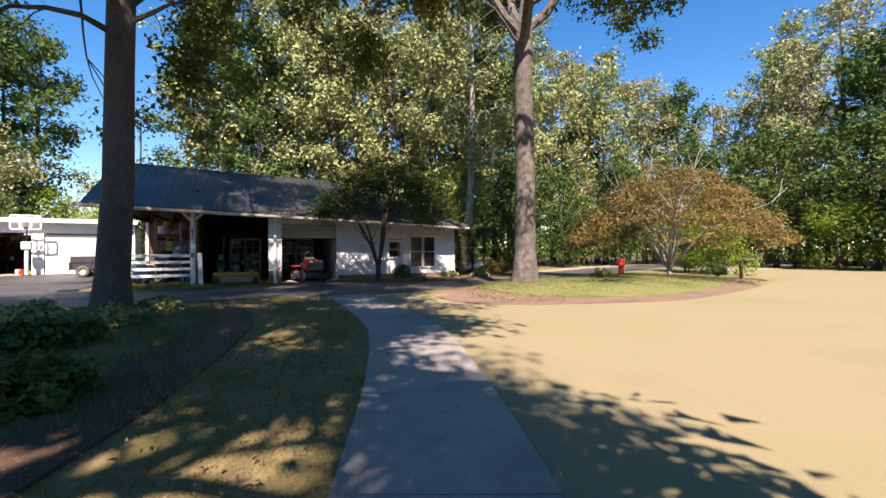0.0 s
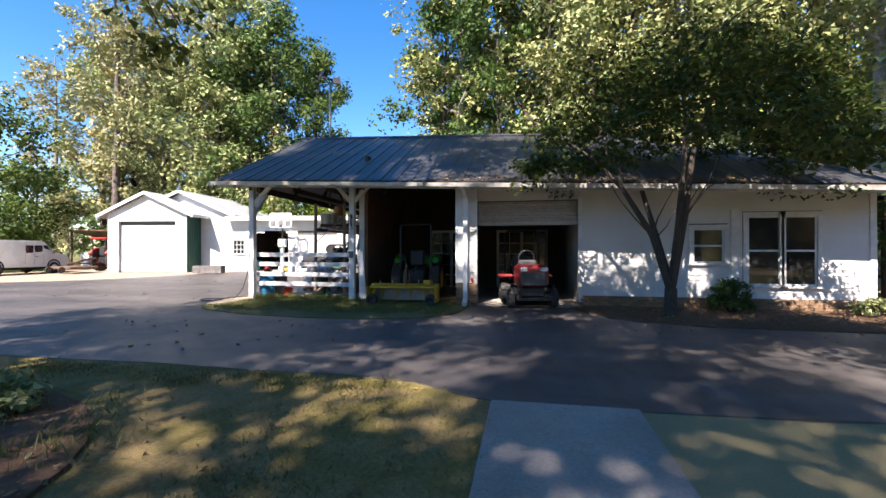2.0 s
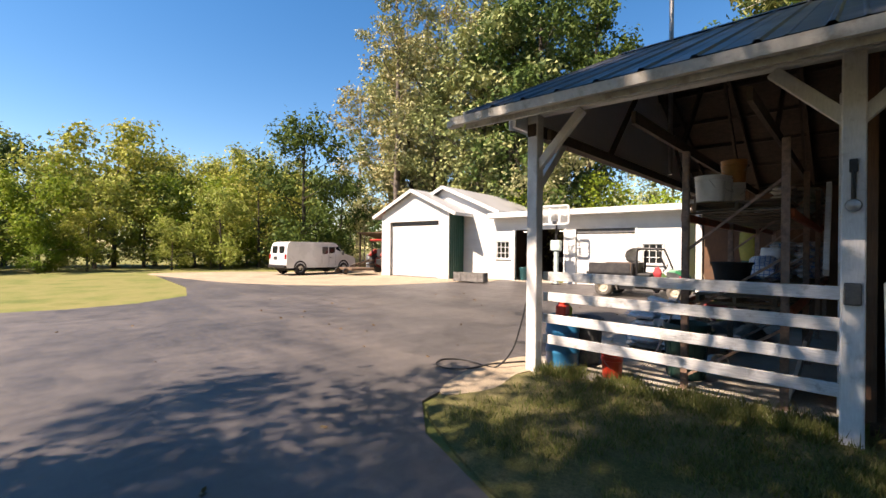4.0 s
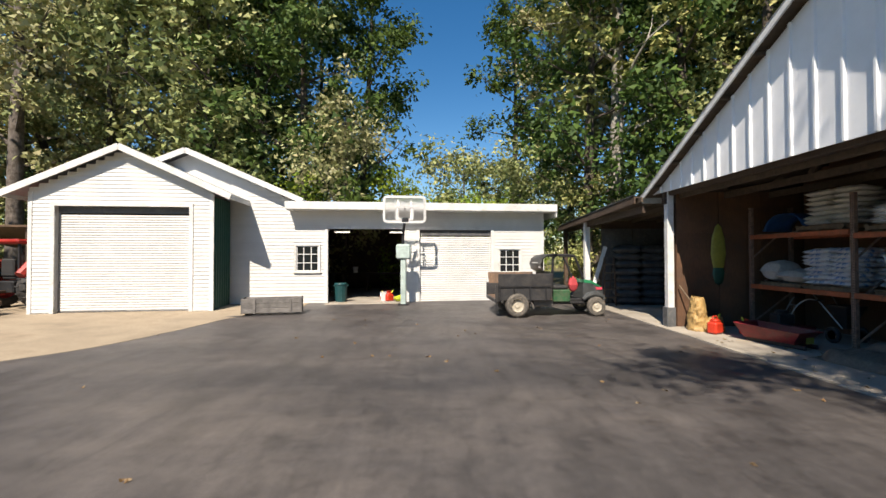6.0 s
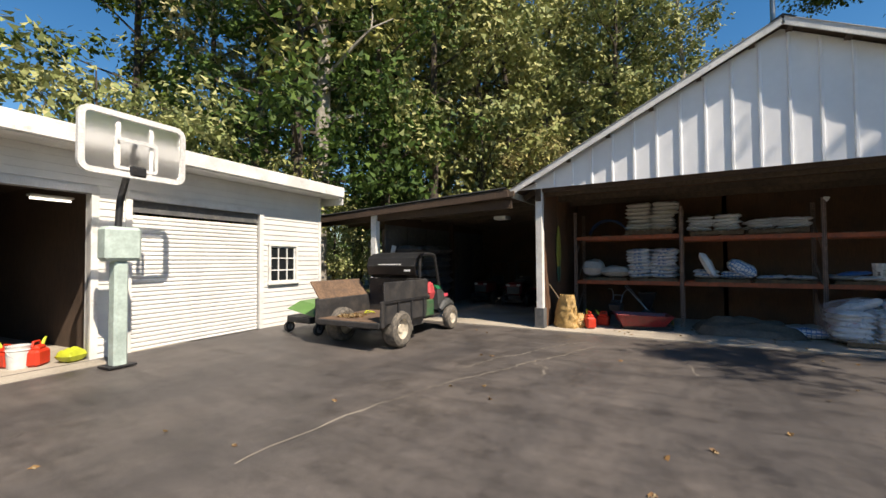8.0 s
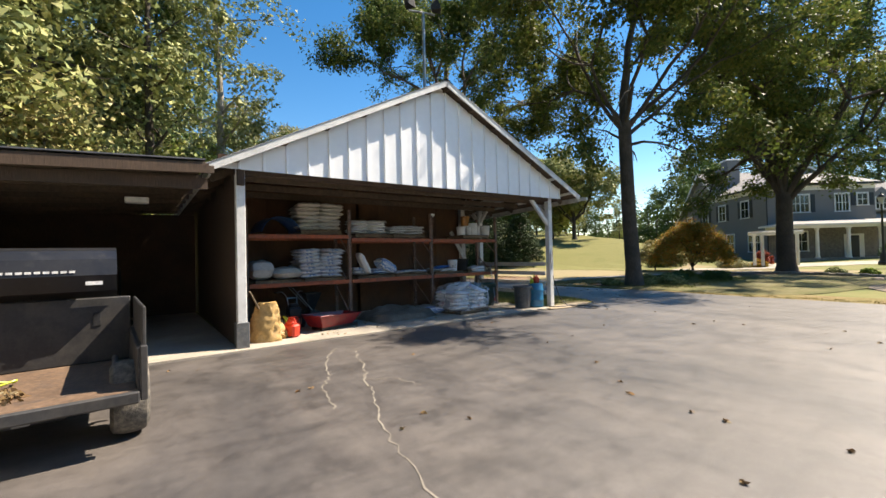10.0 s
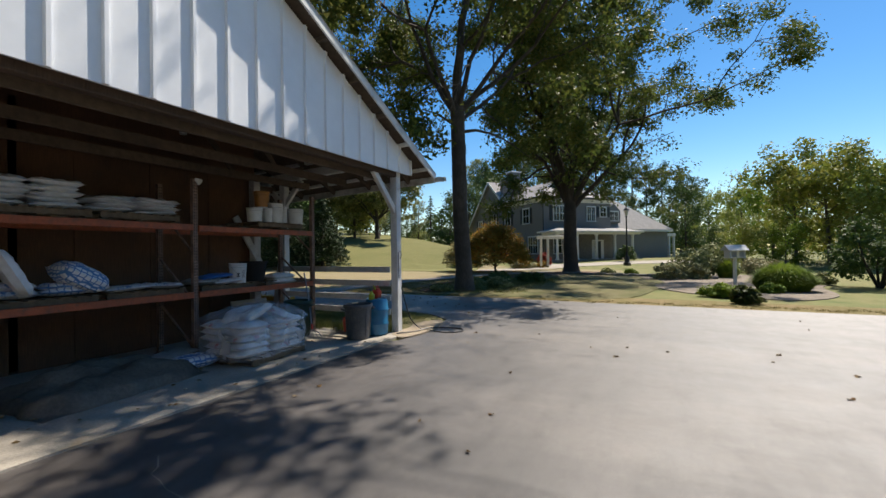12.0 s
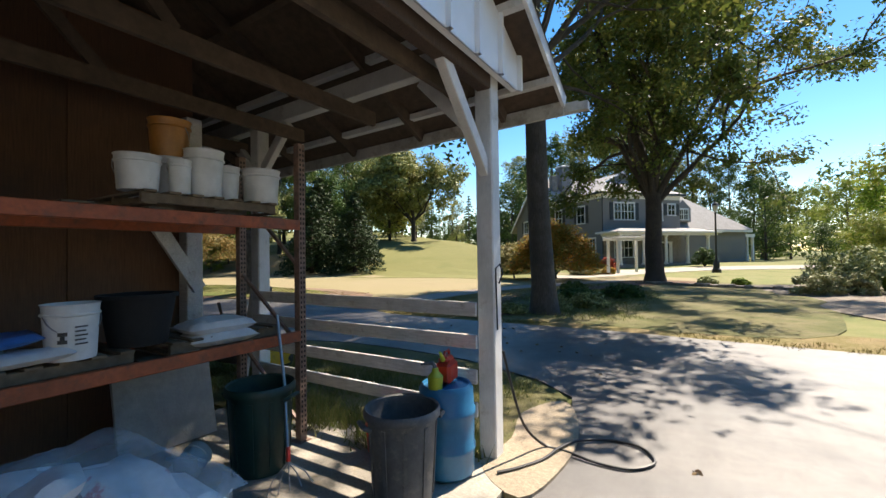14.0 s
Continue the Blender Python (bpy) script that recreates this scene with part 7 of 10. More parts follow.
bag(pose(-8.25, 24.35, PZ[0], 0, 0, 94), "bag_grey", "crumpled grey sack on the middle shelf", 0.6, 0.5, 0.12, 2, "bags on the rack")
bag(pose(-8.35, 24.2, PZ[0] + 0.1, 0, 6, 84), "bag_blue", "folded blue and white sack", 0.6, 0.42, 0.08, 1, "bags on the rack")
bag(pose(-8.45, 24.0, PZ[0] + 0.0, 0, 5, 75), "bag_white", "white sack with blue print by the pail", 0.5, 0.36, 0.09, 0, "bags on the rack")
bucket(pose(-8.48, 23.79, PZ[0], 0, 0, 275), label="white pail with dark printed marks on the rack", r=0.155, h=0.37, marks=True)
tub = thing("black_tub", "black plastic tub on the rack's middle shelf", "tub", pose(-8.36, 23.34, SH[0] + 0.115))
part("body", Geo().lathe([(0, 0), (0.19, 0), (0.25, 0.36), (0.27, 0.36), (0.27, 0.39), (0.24, 0.39), (0.185, 0.02), (0, 0.02)], 24), "dark_hole", tub, smooth=True)
for s, zz in ((0.0, 0.0), (0.03, 0.1)):
    bag(pose(-8.42 + s, 22.75, SH[0] + 0.01 + zz, 0, 0, 86), "bag_white", "plain white sack on the rack's end", 0.62, 0.42, 0.13, int(zz * 10), "bags on the rack")
for y, x, r, h, lid in ((23.38, -8.45, 0.152, 0.27, True), (23.1, -8.5, 0.085, 0.28, False), (22.88, -8.45, 0.16, 0.40, True), (22.62, -8.35, 0.12, 0.32, False), (22.3, -8.42, 0.175, 0.33, True)):
    bucket(pose(x, y, PZ[1], 0, 0, 40 + 300 * r), label="white plastic bucket on the rack's top shelf", r=r, h=h, lid=lid)
bucket(pose(-8.3, 23.08, PZ[1], 0, 0, 10), "plastic_white", "white plastic bucket under an amber pail", 0.14, 0.32, lid=True)
bucket(pose(-8.3, 23.08, PZ[1] + 0.32, 0, 0, 10), "amber_pail", "amber stained pail stacked on a white bucket", 0.155, 0.32)
# pallet of wrapped bags on the floor
pallet(pose(-9.45, 24.15, 0.03, 0, 0, 96), 1.2, 1.05, "wooden pallet under wrapped white bags")
rb = random.Random(9)
for j in range(5):
    for i in range(2):
        for k in range(2):
            m = pose(-9.45 + (k - 0.5) * 0.5 + rb.uniform(-0.05, 0.05), 24.23 + (i - 0.5) * 0.66 + rb.uniform(-0.03, 0.03), 0.145 + j * 0.105, rb.uniform(-3, 3), rb.uniform(-3, 3), 90 + rb.uniform(-6, 6))
            bag(m, "bag_white" if (i + j + k) % 3 else "bag_red_print", "white plastic bag on the wrapped pallet", 0.6, 0.48, 0.13, rb.randrange(4), "bags on the floor pallet")
for k, (x, y, rx, ry) in enumerate(((-9.7, 23.95, 20, -15), (-9.35, 24.4, -18, 12), (-9.6, 24.3, 10, 25))):
    bag(pose(x, y, 0.66 + 0.03 * k, rx, ry, 40 * k), "bag_white" if k else "bag_red_print", "white plastic bag slumped over the stack", 0.55, 0.45, 0.16, k, "bags on the floor pallet")
film = Geo()
ring, nn = [], 48
for j in range(7):
    z = 0.14 + j * 0.085
    for i in range(nn):
        a = 2 * math.pi * i / nn
        c, s = math.cos(a), math.sin(a)
        e = 1 / (abs(c) ** 6 + abs(s) ** 6) ** (1 / 6)
        w = 1 + 0.05 * noise.noise((c * 3, s * 3, z * 6)) + 0.02 * noise.noise((c * 12, s * 12, z * 20))
        film.v.append((0.60 * c * e * w, 0.73 * s * e * w, z))
film.f = [(j * nn + i, j * nn + (i + 1) % nn, (j + 1) * nn + (i + 1) % nn, (j + 1) * nn + i) for j in range(6) for i in range(nn) if not (i % 48 in (30, 31, 32, 33) and j > 2)]
wrap_m, wt, wp = shader("clear_film")
wp.inputs["Base Color"].default_value = (0.85, 0.87, 0.9, 1)
wp.inputs["Roughness"].default_value = 0.18
wtr = wt.nodes.new("ShaderNodeBsdfTransparent")
wmx = wt.nodes.new("ShaderNodeMixShader")
wno = ramp(wt, noise_node(wt, 2.6, 4, 0.6).outputs[0], [(0.35, (0.05,) * 3), (0.7, (0.42,) * 3)])
wt.links.new(wno.outputs[0], wmx.inputs[0])
wt.links.new(wtr.outputs[0], wmx.inputs[1])
wt.links.new(wp.outputs[0], wmx.inputs[2])
wt.links.new(wmx.outputs[0], wt.nodes["Material Output"].inputs[0])
wbm = wt.nodes.new("ShaderNodeBump")
wbm.inputs["Strength"].default_value = 0.45
wt.links.new(noise_node(wt, 14.0, 5, 0.6).outputs[0], wbm.inputs["Height"])
wt.links.new(wbm.outputs[0], wp.inputs["Normal"])
M["clear_film"] = wrap_m
solo("stretch_film", film, "clear_film", "crumpled clear film wrapped round the bags", "plastic film", pose(-9.45, 24.23, 0.0, 0, 0, 4), smooth=True)
cap = Geo()
for j in range(21):
    for i in range(21):
        u, v = i / 10 - 1, j / 10 - 1
        e = max(abs(u), abs(v)) ** 4
        cap.v.append((u * 0.58, v * 0.70, 0.90 - 0.24 * e + 0.09 * noise.noise((u * 2.5, v * 2.5, 3.0)) + 0.03 * noise.noise((u * 9, v * 9, 5.0))))
cap.f = [(j * 21 + i, j * 21 + i + 1, (j + 1) * 21 + i + 1, (j + 1) * 21 + i) for j in range(20) for i in range(20)]
solo("stretch_film", cap, "clear_film", "loose clear film lying in folds over the bags", "plastic film", pose(-9.45, 24.23, 0.0, 0, 0, 4), smooth=True)
# sacks low under the middle bay
heap = Geo()
for j in range(25):
    for i in range(25):
        u, v = i / 12 - 1, j / 12 - 1
        e = max(0.0, 1 - (u ** 4 + v ** 4))
        z = 0.34 * e ** 0.5 * (0.75 + 0.5 * noise.noise((u * 2.2, v * 2.2, 4.0))) + 0.05 * e * noise.noise((u * 6, v * 6, 1.0))
        heap.v.append((u * 0.72 + 0.05 * noise.noise((v * 3, 0, 7.0)), v * 1.0 + 0.05 * noise.noise((u * 3, 2, 7.0)), max(0.002, z)))
heap.f = [(j * 25 + i, j * 25 + i + 1, (j + 1) * 25 + i + 1, (j + 1) * 25 + i) for j in range(24) for i in range(24)]
solo("tarpaulin", heap, "tarp_brown", "dusty brown tarpaulin heaped over sacks on the floor", "tarpaulin", pose(-9.0, 26.2, 0.028, 0, 0, 6), smooth=True)
bag(pose(-9.15, 25.1, 0.03, 0, 0, 80), "bag_net", "blue and white sack on the floor", 0.66, 0.46, 0.2, 1, "bags on the floor")
bag(pose(-8.7, 25.15, 0.16, 0, 4, 96), "bag_grey", "flattened grey sack on the floor", 0.7, 0.5, 0.08, 2, "bags on the floor")

# bins, drum and hose by the corner
bin_can("bin", pose(-8.75, 22.55, 0.03, 0, 0, 20), "plastic_green", "dark green plastic bin with garden tools in it", 0.28, 0.75)
rake = thing("garden_rake", "long-handled fork rake leaning on the bin", "rake", pose(0, 0, 0))
part("handle", Geo().tube([(-9.18, 22.6, 0.2), (-8.95, 22.45, 0.75), (-8.72, 22.35, 1.35)], 0.014, 8), "steel", rake)
part("grip", Geo().tube([(-9.18, 22.6, 0.2), (-9.14, 22.57, 0.3)], 0.018, 8), "red_plastic", rake)
for i in range(5):
    d = (i - 2) * 0.06
    part("tine", Geo().tube([(-9.18, 22.6, 0.2), (-9.24 + d * 0.4, 22.64 + d, 0.12), (-9.3 + d * 0.5, 22.68 + d * 1.5, 0.035)], 0.006, 5), "steel", rake)
bin_can("bin", pose(-10.12, 22.28, 0.03, 0, 0, 60), "plastic_grey", "scuffed dark grey plastic bin", 0.28, 0.70)
drum = thing("plastic_drum", "blue plastic drum with a fuel can on its lid", "drum", pose(-10.22, 21.78, 0.03))
part("body", Geo().lathe([(0, 0), (0.2, 0), (0.235, 0.03), (0.24, 0.2), (0.25, 0.22), (0.25, 0.25), (0.24, 0.27), (0.242, 0.5), (0.252, 0.52), (0.252, 0.55), (0.24, 0.57), (0.235, 0.72), (0.21, 0.76), (0.2, 0.76), (0.19, 0.74), (0, 0.74)], 32), "drum_blue", drum, smooth=True)
part("bung", Geo().lathe([(0.03, 0.74), (0.03, 0.76), (0, 0.76)], 12, Matrix.Translation((0.1, 0.05, 0))), "plastic_dark", drum)
gas_can(pose(-10.2, 21.74, 0.785, 0, 0, 100), "red plastic fuel can standing on the blue drum", 0.75)
sprayer = thing("hand_sprayer", "lime and grey hand sprayer on the drum", "sprayer", pose(-10.22, 21.95, 0.785, 0, 0, 30))
part("bottle", Geo().lathe([(0, 0), (0.06, 0), (0.065, 0.1), (0.03, 0.14), (0.025, 0.17), (0, 0.17)], 16), "lime_plastic", sprayer, smooth=True)
part("nozzle", Geo().tube([(0, 0, 0.17), (0.02, 0, 0.21), (0.12, 0, 0.2)], [0.02, 0.018, 0.01], 8), "plastic_grey", sprayer)
hp = [(-10.55, 21.3, 1.0), (-10.6, 21.25, 0.7), (-10.68, 21.15, 0.3), (-10.8, 20.95, 0.06), (-11.0, 20.92, 0.03), (-11.3, 20.98, 0.018), (-11.58, 20.95, 0.018), (-11.74, 20.72, 0.018), (-11.6, 20.47, 0.018), (-11.32, 20.44, 0.018), (-11.06, 20.64, 0.035), (-10.95, 20.95, 0.06), (-10.88, 21.2, 0.045), (-10.75, 21.45, 0.045), (-10.62, 21.62, 0.045)]


def smooth_line(pts, k=5):
    out = []
    for i in range(len(pts) - 1):
        p0, p1, p2, p3 = (Vector(pts[min(max(j, 0), len(pts) - 1)]) for j in (i - 1, i, i + 1, i + 2))
        for s in range(k):
            t = s / k
            out.append(0.5 * (2 * p1 + (p2 - p0) * t + (2 * p0 - 5 * p1 + 4 * p2 - p3) * t * t + (3 * p1 - p0 - 3 * p2 + p3) * t ** 3))
    return out + [Vector(pts[-1])]


solo("garden_hose", Geo().tube(smooth_line(hp), 0.013, 7), "hose_black", "black garden hose coiled loosely on the asphalt", "hose", smooth=True)
bucket(pose(-9.45, 21.75, 0.03, 0, 0, 60), "red_plastic", "red bucket standing behind the rail fence", 0.14, 0.3)
bucket(pose(-8.55, 23.15, 0.17, 80, 0, 30), "plastic_white", "white bucket tipped on its side", 0.11, 0.28)
solo("panel", Geo().block(-0.02, 0.02, -0.45, 0.45, 0, 0.75, 0.004), "bag_grey", "grey board leaning under the rack", "board", pose(-7.62, 22.75, 0.03, 0, 12, 0))
solo("plank", Geo().block(-0.02, 0.02, -0.1, 0.1, 0, 1.5, 0.004), "weathered_rail", "bare plank leaning on the barn post", "plank", pose(-6.75, 21.45, 0.03, 0, -8, 80))
# north end: sack, broom, cans, pallet jack, paddle
def crumpled_sack(seed, r, h, slump):
    """An upright part-filled sack: slumped, with sharp folds and a pinched mouth."""
    g = Geo()
    n, m = 36, 22
    for k in range(m + 1):
        v = k / m
        for i in range(n):
            a = 2 * math.pi * i / n
            c, q = math.cos(a), math.sin(a)
            fold = 1 - abs(noise.noise((c * 2.2 + seed, q * 2.2, v * 3.5))) * 1.1
            crease = abs(noise.noise((c * 5.5, q * 5.5 + seed, v * 9))) * 0.16
            w = (1.08 - 0.45 * v ** 1.6) * (0.72 + 0.32 * fold - crease)
            x, y = r * c * w * 1.15, r * q * w * 0.8
            z = h * v + 0.05 * h * noise.noise((c * 3, q * 3, v * 4 + seed)) * v
            g.v.append((x + slump * v * v, y, max(0.0, z)))
    g.f = [(k * n + i, k * n + (i + 1) % n, (k + 1) * n + (i + 1) % n, (k + 1) * n + i) for k in range(m) for i in range(n)]
    g.f += [tuple(reversed(range(n))), tuple(m * n + i for i in range(n))]
    return g


solo("sack", crumpled_sack(3.0, 0.29, 0.8, -0.05), "bag_yellow", "crumpled tan sack slumped upright at the post", "sack", pose(-10.05, 29.98, 0.03, 0, 0, 60), smooth=True)
solo("sack", crumpled_sack(8.0, 0.24, 0.34, 0.08), "bag_yellow", "low crumpled tan sack beside a taller one", "sack", pose(-9.85, 29.68, 0.03, 0, 0, 20), smooth=True)
broom = thing("shovel", "wooden-handled shovel leaning on the post", "shovel", pose(0, 0, 0))
part("handle", Geo().tube([(-10.3, 30.32, 1.1), (-9.95, 29.85, 0.25)], 0.017, 8), "pallet", broom)
part("blade", Geo().block(-0.11, 0.11, -0.012, 0.012, -0.2, 0.1, 0.01, pose(-9.91, 29.8, 0.22, -25, 20, 45)), "steel", broom)
gas_can(pose(-9.98, 29.42, 0.03, 0, 0, 30), "faded red fuel can on the slab", 1.15)
gas_can(pose(-9.4, 29.2, 0.03, 0, 0, 80), "red fuel can behind another")
tubr = thing("barrow_tub", "red steel barrow tub with a yellow label on the slab", "tub", pose(-9.45, 28.25, 0.03, 0, 0, -72))
part("tray", Geo().add([(-0.52, -0.26, 0.08), (0.42, -0.22, 0.08), (0.42, 0.22, 0.08), (-0.52, 0.26, 0.08), (-0.66, -0.36, 0.36), (0.6, -0.32, 0.32), (0.6, 0.32, 0.32), (-0.66, 0.36, 0.36),
                        (-0.50, -0.24, 0.10), (0.40, -0.20, 0.10), (0.40, 0.20, 0.10), (-0.50, 0.24, 0.10), (-0.63, -0.33, 0.36), (0.57, -0.29, 0.32), (0.57, 0.29, 0.32), (-0.63, 0.33, 0.36)],
                       [(3, 2, 1, 0), (0, 1, 5, 4), (1, 2, 6, 5), (2, 3, 7, 6), (3, 0, 4, 7), (8, 9, 10, 11), (12, 13, 9, 8), (13, 14, 10, 9), (14, 15, 11, 10), (15, 12, 8, 11), (4, 5, 13, 12), (5, 6, 14, 13), (6, 7, 15, 14), (7, 4, 12, 15)]), "mower_red", tubr)
part("rim_tube", Geo().tube([(-0.66, -0.36, 0.365), (0.6, -0.32, 0.325), (0.6, 0.32, 0.325), (-0.66, 0.36, 0.365), (-0.66, -0.36, 0.365)], 0.014, 6), "mower_red", tubr)
part("label_plate", Geo().box(0.615, 0.62, -0.16, 0.06, 0.12, 0.24), "paddle_yellow", tubr)
part("runner", Geo().block(-0.5, 0.62, -0.2, -0.15, 0.0, 0.08, 0.01).block(-0.5, 0.62, 0.15, 0.2, 0.0, 0.08, 0.01), "dark_metal", tubr)
pad = thing("paddle_board", "yellow and green fibreglass board hung on the wall", "board", pose(-9.25, 30.37, 1.1))
part("blade", Geo().lathe([(0, 0.35), (0.14, 0.45), (0.2, 0.8), (0.17, 1.2), (0.08, 1.5), (0, 1.58)], 18, None, 1.0, 0.22), "paddle_yellow", pad, smooth=True)
part("tail", Geo().lathe([(0, 0), (0.1, 0.05), (0.16, 0.3), (0.13, 0.44), (0, 0.46)], 18, None, 1.0, 0.22), "green_metal", pad, smooth=True)
tiller = thing("tiller", "dark garden tiller with raised steel handles under the rack", "tiller", pose(-8.75, 29.0, 0.03, 0, 0, 175))
part("engine", Geo().block(-0.2, 0.18, -0.16, 0.16, 0.28, 0.52, 0.04).lathe([(0, 0.52), (0.12, 0.52), (0.13, 0.56), (0.1, 0.6), (0, 0.6)], 16), "dark_metal", tiller)
part("tine_guard", Geo().block(-0.55, -0.12, -0.26, 0.26, 0.2, 0.26, 0.02), "mower_red", tiller)
for y in (-0.2, 0.2):
    wheel(tiller, 0.05, y, 0.16, 0.16, 0.09, "rubber", "rim_cream")
    part("handle", Geo().tube(smooth_line([(-0.1, y * 0.5, 0.45), (-0.25, y * 0.6, 0.72), (-0.4, y * 1.0, 0.86), (-0.5, y * 1.6, 0.86)], 4), 0.014, 7), "steel", tiller, smooth=True)
    part("grip", Geo().tube([(-0.48, y * 1.5, 0.86), (-0.62, y * 1.75, 0.85)], 0.018, 8), "rubber", tiller)
part("cross_bar", Geo().tube([(-0.25, -0.12, 0.72), (-0.25, 0.12, 0.72)], 0.01, 6), "steel", tiller)
box_cart = thing("spreader", "dark push spreader with a steel handle under the rack", "spreader", pose(-7.95, 28.3, 0.03, 0, 0, 90))
part("hopper", Geo().lathe([(0.08, 0.3), (0.3, 0.75), (0.31, 0.75), (0.31, 0.78), (0.28, 0.78), (0.07, 0.32)], 4, pose(0, 0, 0, 0, 0, 45)), "dark_metal", box_cart)
part("handle", Geo().tube([(0, -0.1, 0.3), (0.55, -0.2, 0.95), (0.55, 0.2, 0.95), (0, 0.1, 0.3)], 0.014, 6), "steel", box_cart)
for y in (-0.3, 0.3):
    wheel(box_cart, 0, y, 0.17, 0.17, 0.07)
solo("work_lamp", Geo().lathe([(0.02, 0), (0.03, 0.02), (0.06, 0.09), (0.055, 0.1), (0, 0.1)], 14, pose(0, 0, 0, 120, 0, 0)), "plastic_white", "white clip lamp on the rack upright", "lamp", pose(-8.66, 24.72, 3.05))

# ---------------- open bays of the long side ----------------
for nm, x0, x1 in (("bay_window", -5.6, -4.1), ("bay_window", -2.9, -1.1)):
    w = thing(nm, "white-framed glazed double door in the dim back wall", "glazed door", pose(0, 0, 0))
    part("door_frame", Geo().box(x0 - 0.1, x0, 26.3, 26.38, 0.05, 2.35).box(x1, x1 + 0.1, 26.3, 26.38, 0.05, 2.35).box(x0, x1, 26.3, 26.38, 2.25, 2.35).box((x0 + x1) / 2 - 0.06, (x0 + x1) / 2 + 0.06, 26.3, 26.38, 0.05, 2.25), "white_paint", w)
    for k in range(2):
        a, b = (x0, (x0 + x1) / 2 - 0.06) if k == 0 else ((x0 + x1) / 2 + 0.06, x1)
        for i in range(2):
            for j in range(5):
                part("pane", Geo().box(a + (b - a) * i / 2 + 0.015, a + (b - a) * (i + 1) / 2 - 0.015, 26.33, 26.34, 0.1 + j * 0.43 + 0.012, 0.1 + (j + 1) * 0.43 - 0.012), "glass_dark", w)
        part("glazing_bar", Geo().box((a + b) / 2 - 0.014, (a + b) / 2 + 0.014, 26.315, 26.355, 0.1, 2.25), "white_paint", w)
        for j in range(1, 5):
            part("glazing_bar", Geo().box(a, b, 26.318, 26.352, 0.1 + j * 0.43 - 0.012, 0.1 + j * 0.43 + 0.012), "white_paint", w)


def green_tractor(at):
    t = thing("tractor", "green compact tractor parked inside the barn bay", "tractor", at)
    for y in (-0.62, 0.62):
        wheel(t, 0, y, 0.58, 0.58, 0.36, "rubber", "tractor_yellow", 18, "rear_wheel")
        wheel(t, 1.65, y * 0.85, 0.36, 0.36, 0.22, "rubber", "tractor_yellow", 12, "front_wheel")
        part("fender", Geo().tube([(0.5, y, 0.98), (0.3, y, 1.2), (0.0, y, 1.27), (-0.35, y, 1.18)], [0.1, 0.13, 0.13, 0.1], 8), "tractor_green", t, smooth=True)
    part("body", Geo().block(-0.35, 0.6, -0.28, 0.28, 0.45, 0.9, 0.04).block(0.6, 2.05, -0.27, 0.27, 0.5, 0.85, 0.03), "dark_metal", t)
    part("hood", Geo().block(0.7, 2.1, -0.3, 0.3, 0.85, 1.3, 0.1), "tractor_green", t)
    part("seat", Geo().block(-0.15, 0.3, -0.24, 0.24, 0.95, 1.08, 0.04).block(-0.25, -0.12, -0.24, 0.24, 1.0, 1.5, 0.04), "seat_black", t)
    part("roll_bar", Geo().tube([(-0.4, -0.5, 0.9), (-0.4, -0.5, 2.25), (-0.4, -0.42, 2.33), (-0.4, 0.42, 2.33), (-0.4, 0.5, 2.25), (-0.4, 0.5, 0.9)], 0.035, 8), "dark_metal", t)
    part("hitch_arm", Geo().beam((-0.3, -0.25, 0.5), (-1.0, -0.35, 0.4), 0.04, 0.06).beam((-0.3, 0.25, 0.5), (-1.0, 0.35, 0.4), 0.04, 0.06), "dark_metal", t)
    part("top_link", Geo().tube([(-0.35, 0, 0.95), (-1.15, 0, 0.75)], 0.025, 8), "steel", t)
    part("steering_wheel", Geo().tube([(0.5 + 0.08 * math.cos(a), 0.19 * math.sin(a), 1.3 + 0.17 * math.cos(a)) for a in [k * math.pi / 8 for k in range(17)]], 0.014, 6), "plastic_dark", t)


green_tractor(pose(-5.35, 22.75, 0.03, 0, 0, 92))
blade = thing("box_blade", "yellow steel box blade with gauge wheels on the grass", "box blade", pose(-5.25, 20.75, 0.03, 0, 0, 4))
part("mould_board", Geo().block(-0.9, 0.9, -0.03, 0.03, 0.1, 0.42, 0.008), "steel", blade, "worn bare steel mould board")
part("top_beam", Geo().block(-0.95, 0.95, -0.08, 0.06, 0.42, 0.56, 0.015), "tractor_yellow", blade)
for x in (-0.95, 0.95):
    part("side_plate", Geo().block(x - 0.02, x + 0.02, -0.5, 0.15, 0.08, 0.5, 0.008), "tractor_yellow", blade)
    wheel(blade, x * 0.86, -0.5, 0.16, 0.16, 0.14, "rubber", "dark_metal")
    part("wheel_arm", Geo().beam((x * 0.86, -0.5, 0.18), (x * 0.86, -0.05, 0.5), 0.05, 0.07), "tractor_yellow", blade)
for i in range(4):
    part("scarifier", Geo().block(-0.6 + i * 0.4 - 0.025, -0.6 + i * 0.4 + 0.025, -0.16, -0.1, 0.2, 0.58, 0.006), "tractor_yellow", blade)
part("rear_beam", Geo().block(-0.92, 0.92, -0.3, -0.2, 0.44, 0.52, 0.012), "tractor_yellow", blade)
for x in (-0.7, -0.35, 0.05, 0.4, 0.78):
    part("cross_strap", Geo().block(x - 0.03, x + 0.03, -0.24, -0.02, 0.535, 0.565, 0.006), "tractor_yellow", blade)
    part("bolt", Geo().tube([(x, -0.02, 0.56), (x, -0.02, 0.66)], 0.014, 8), "steel", blade)
part("end_plate", Geo().block(0.93, 0.96, -0.62, 0.2, 0.1, 0.56, 0.01), "tractor_yellow", blade)
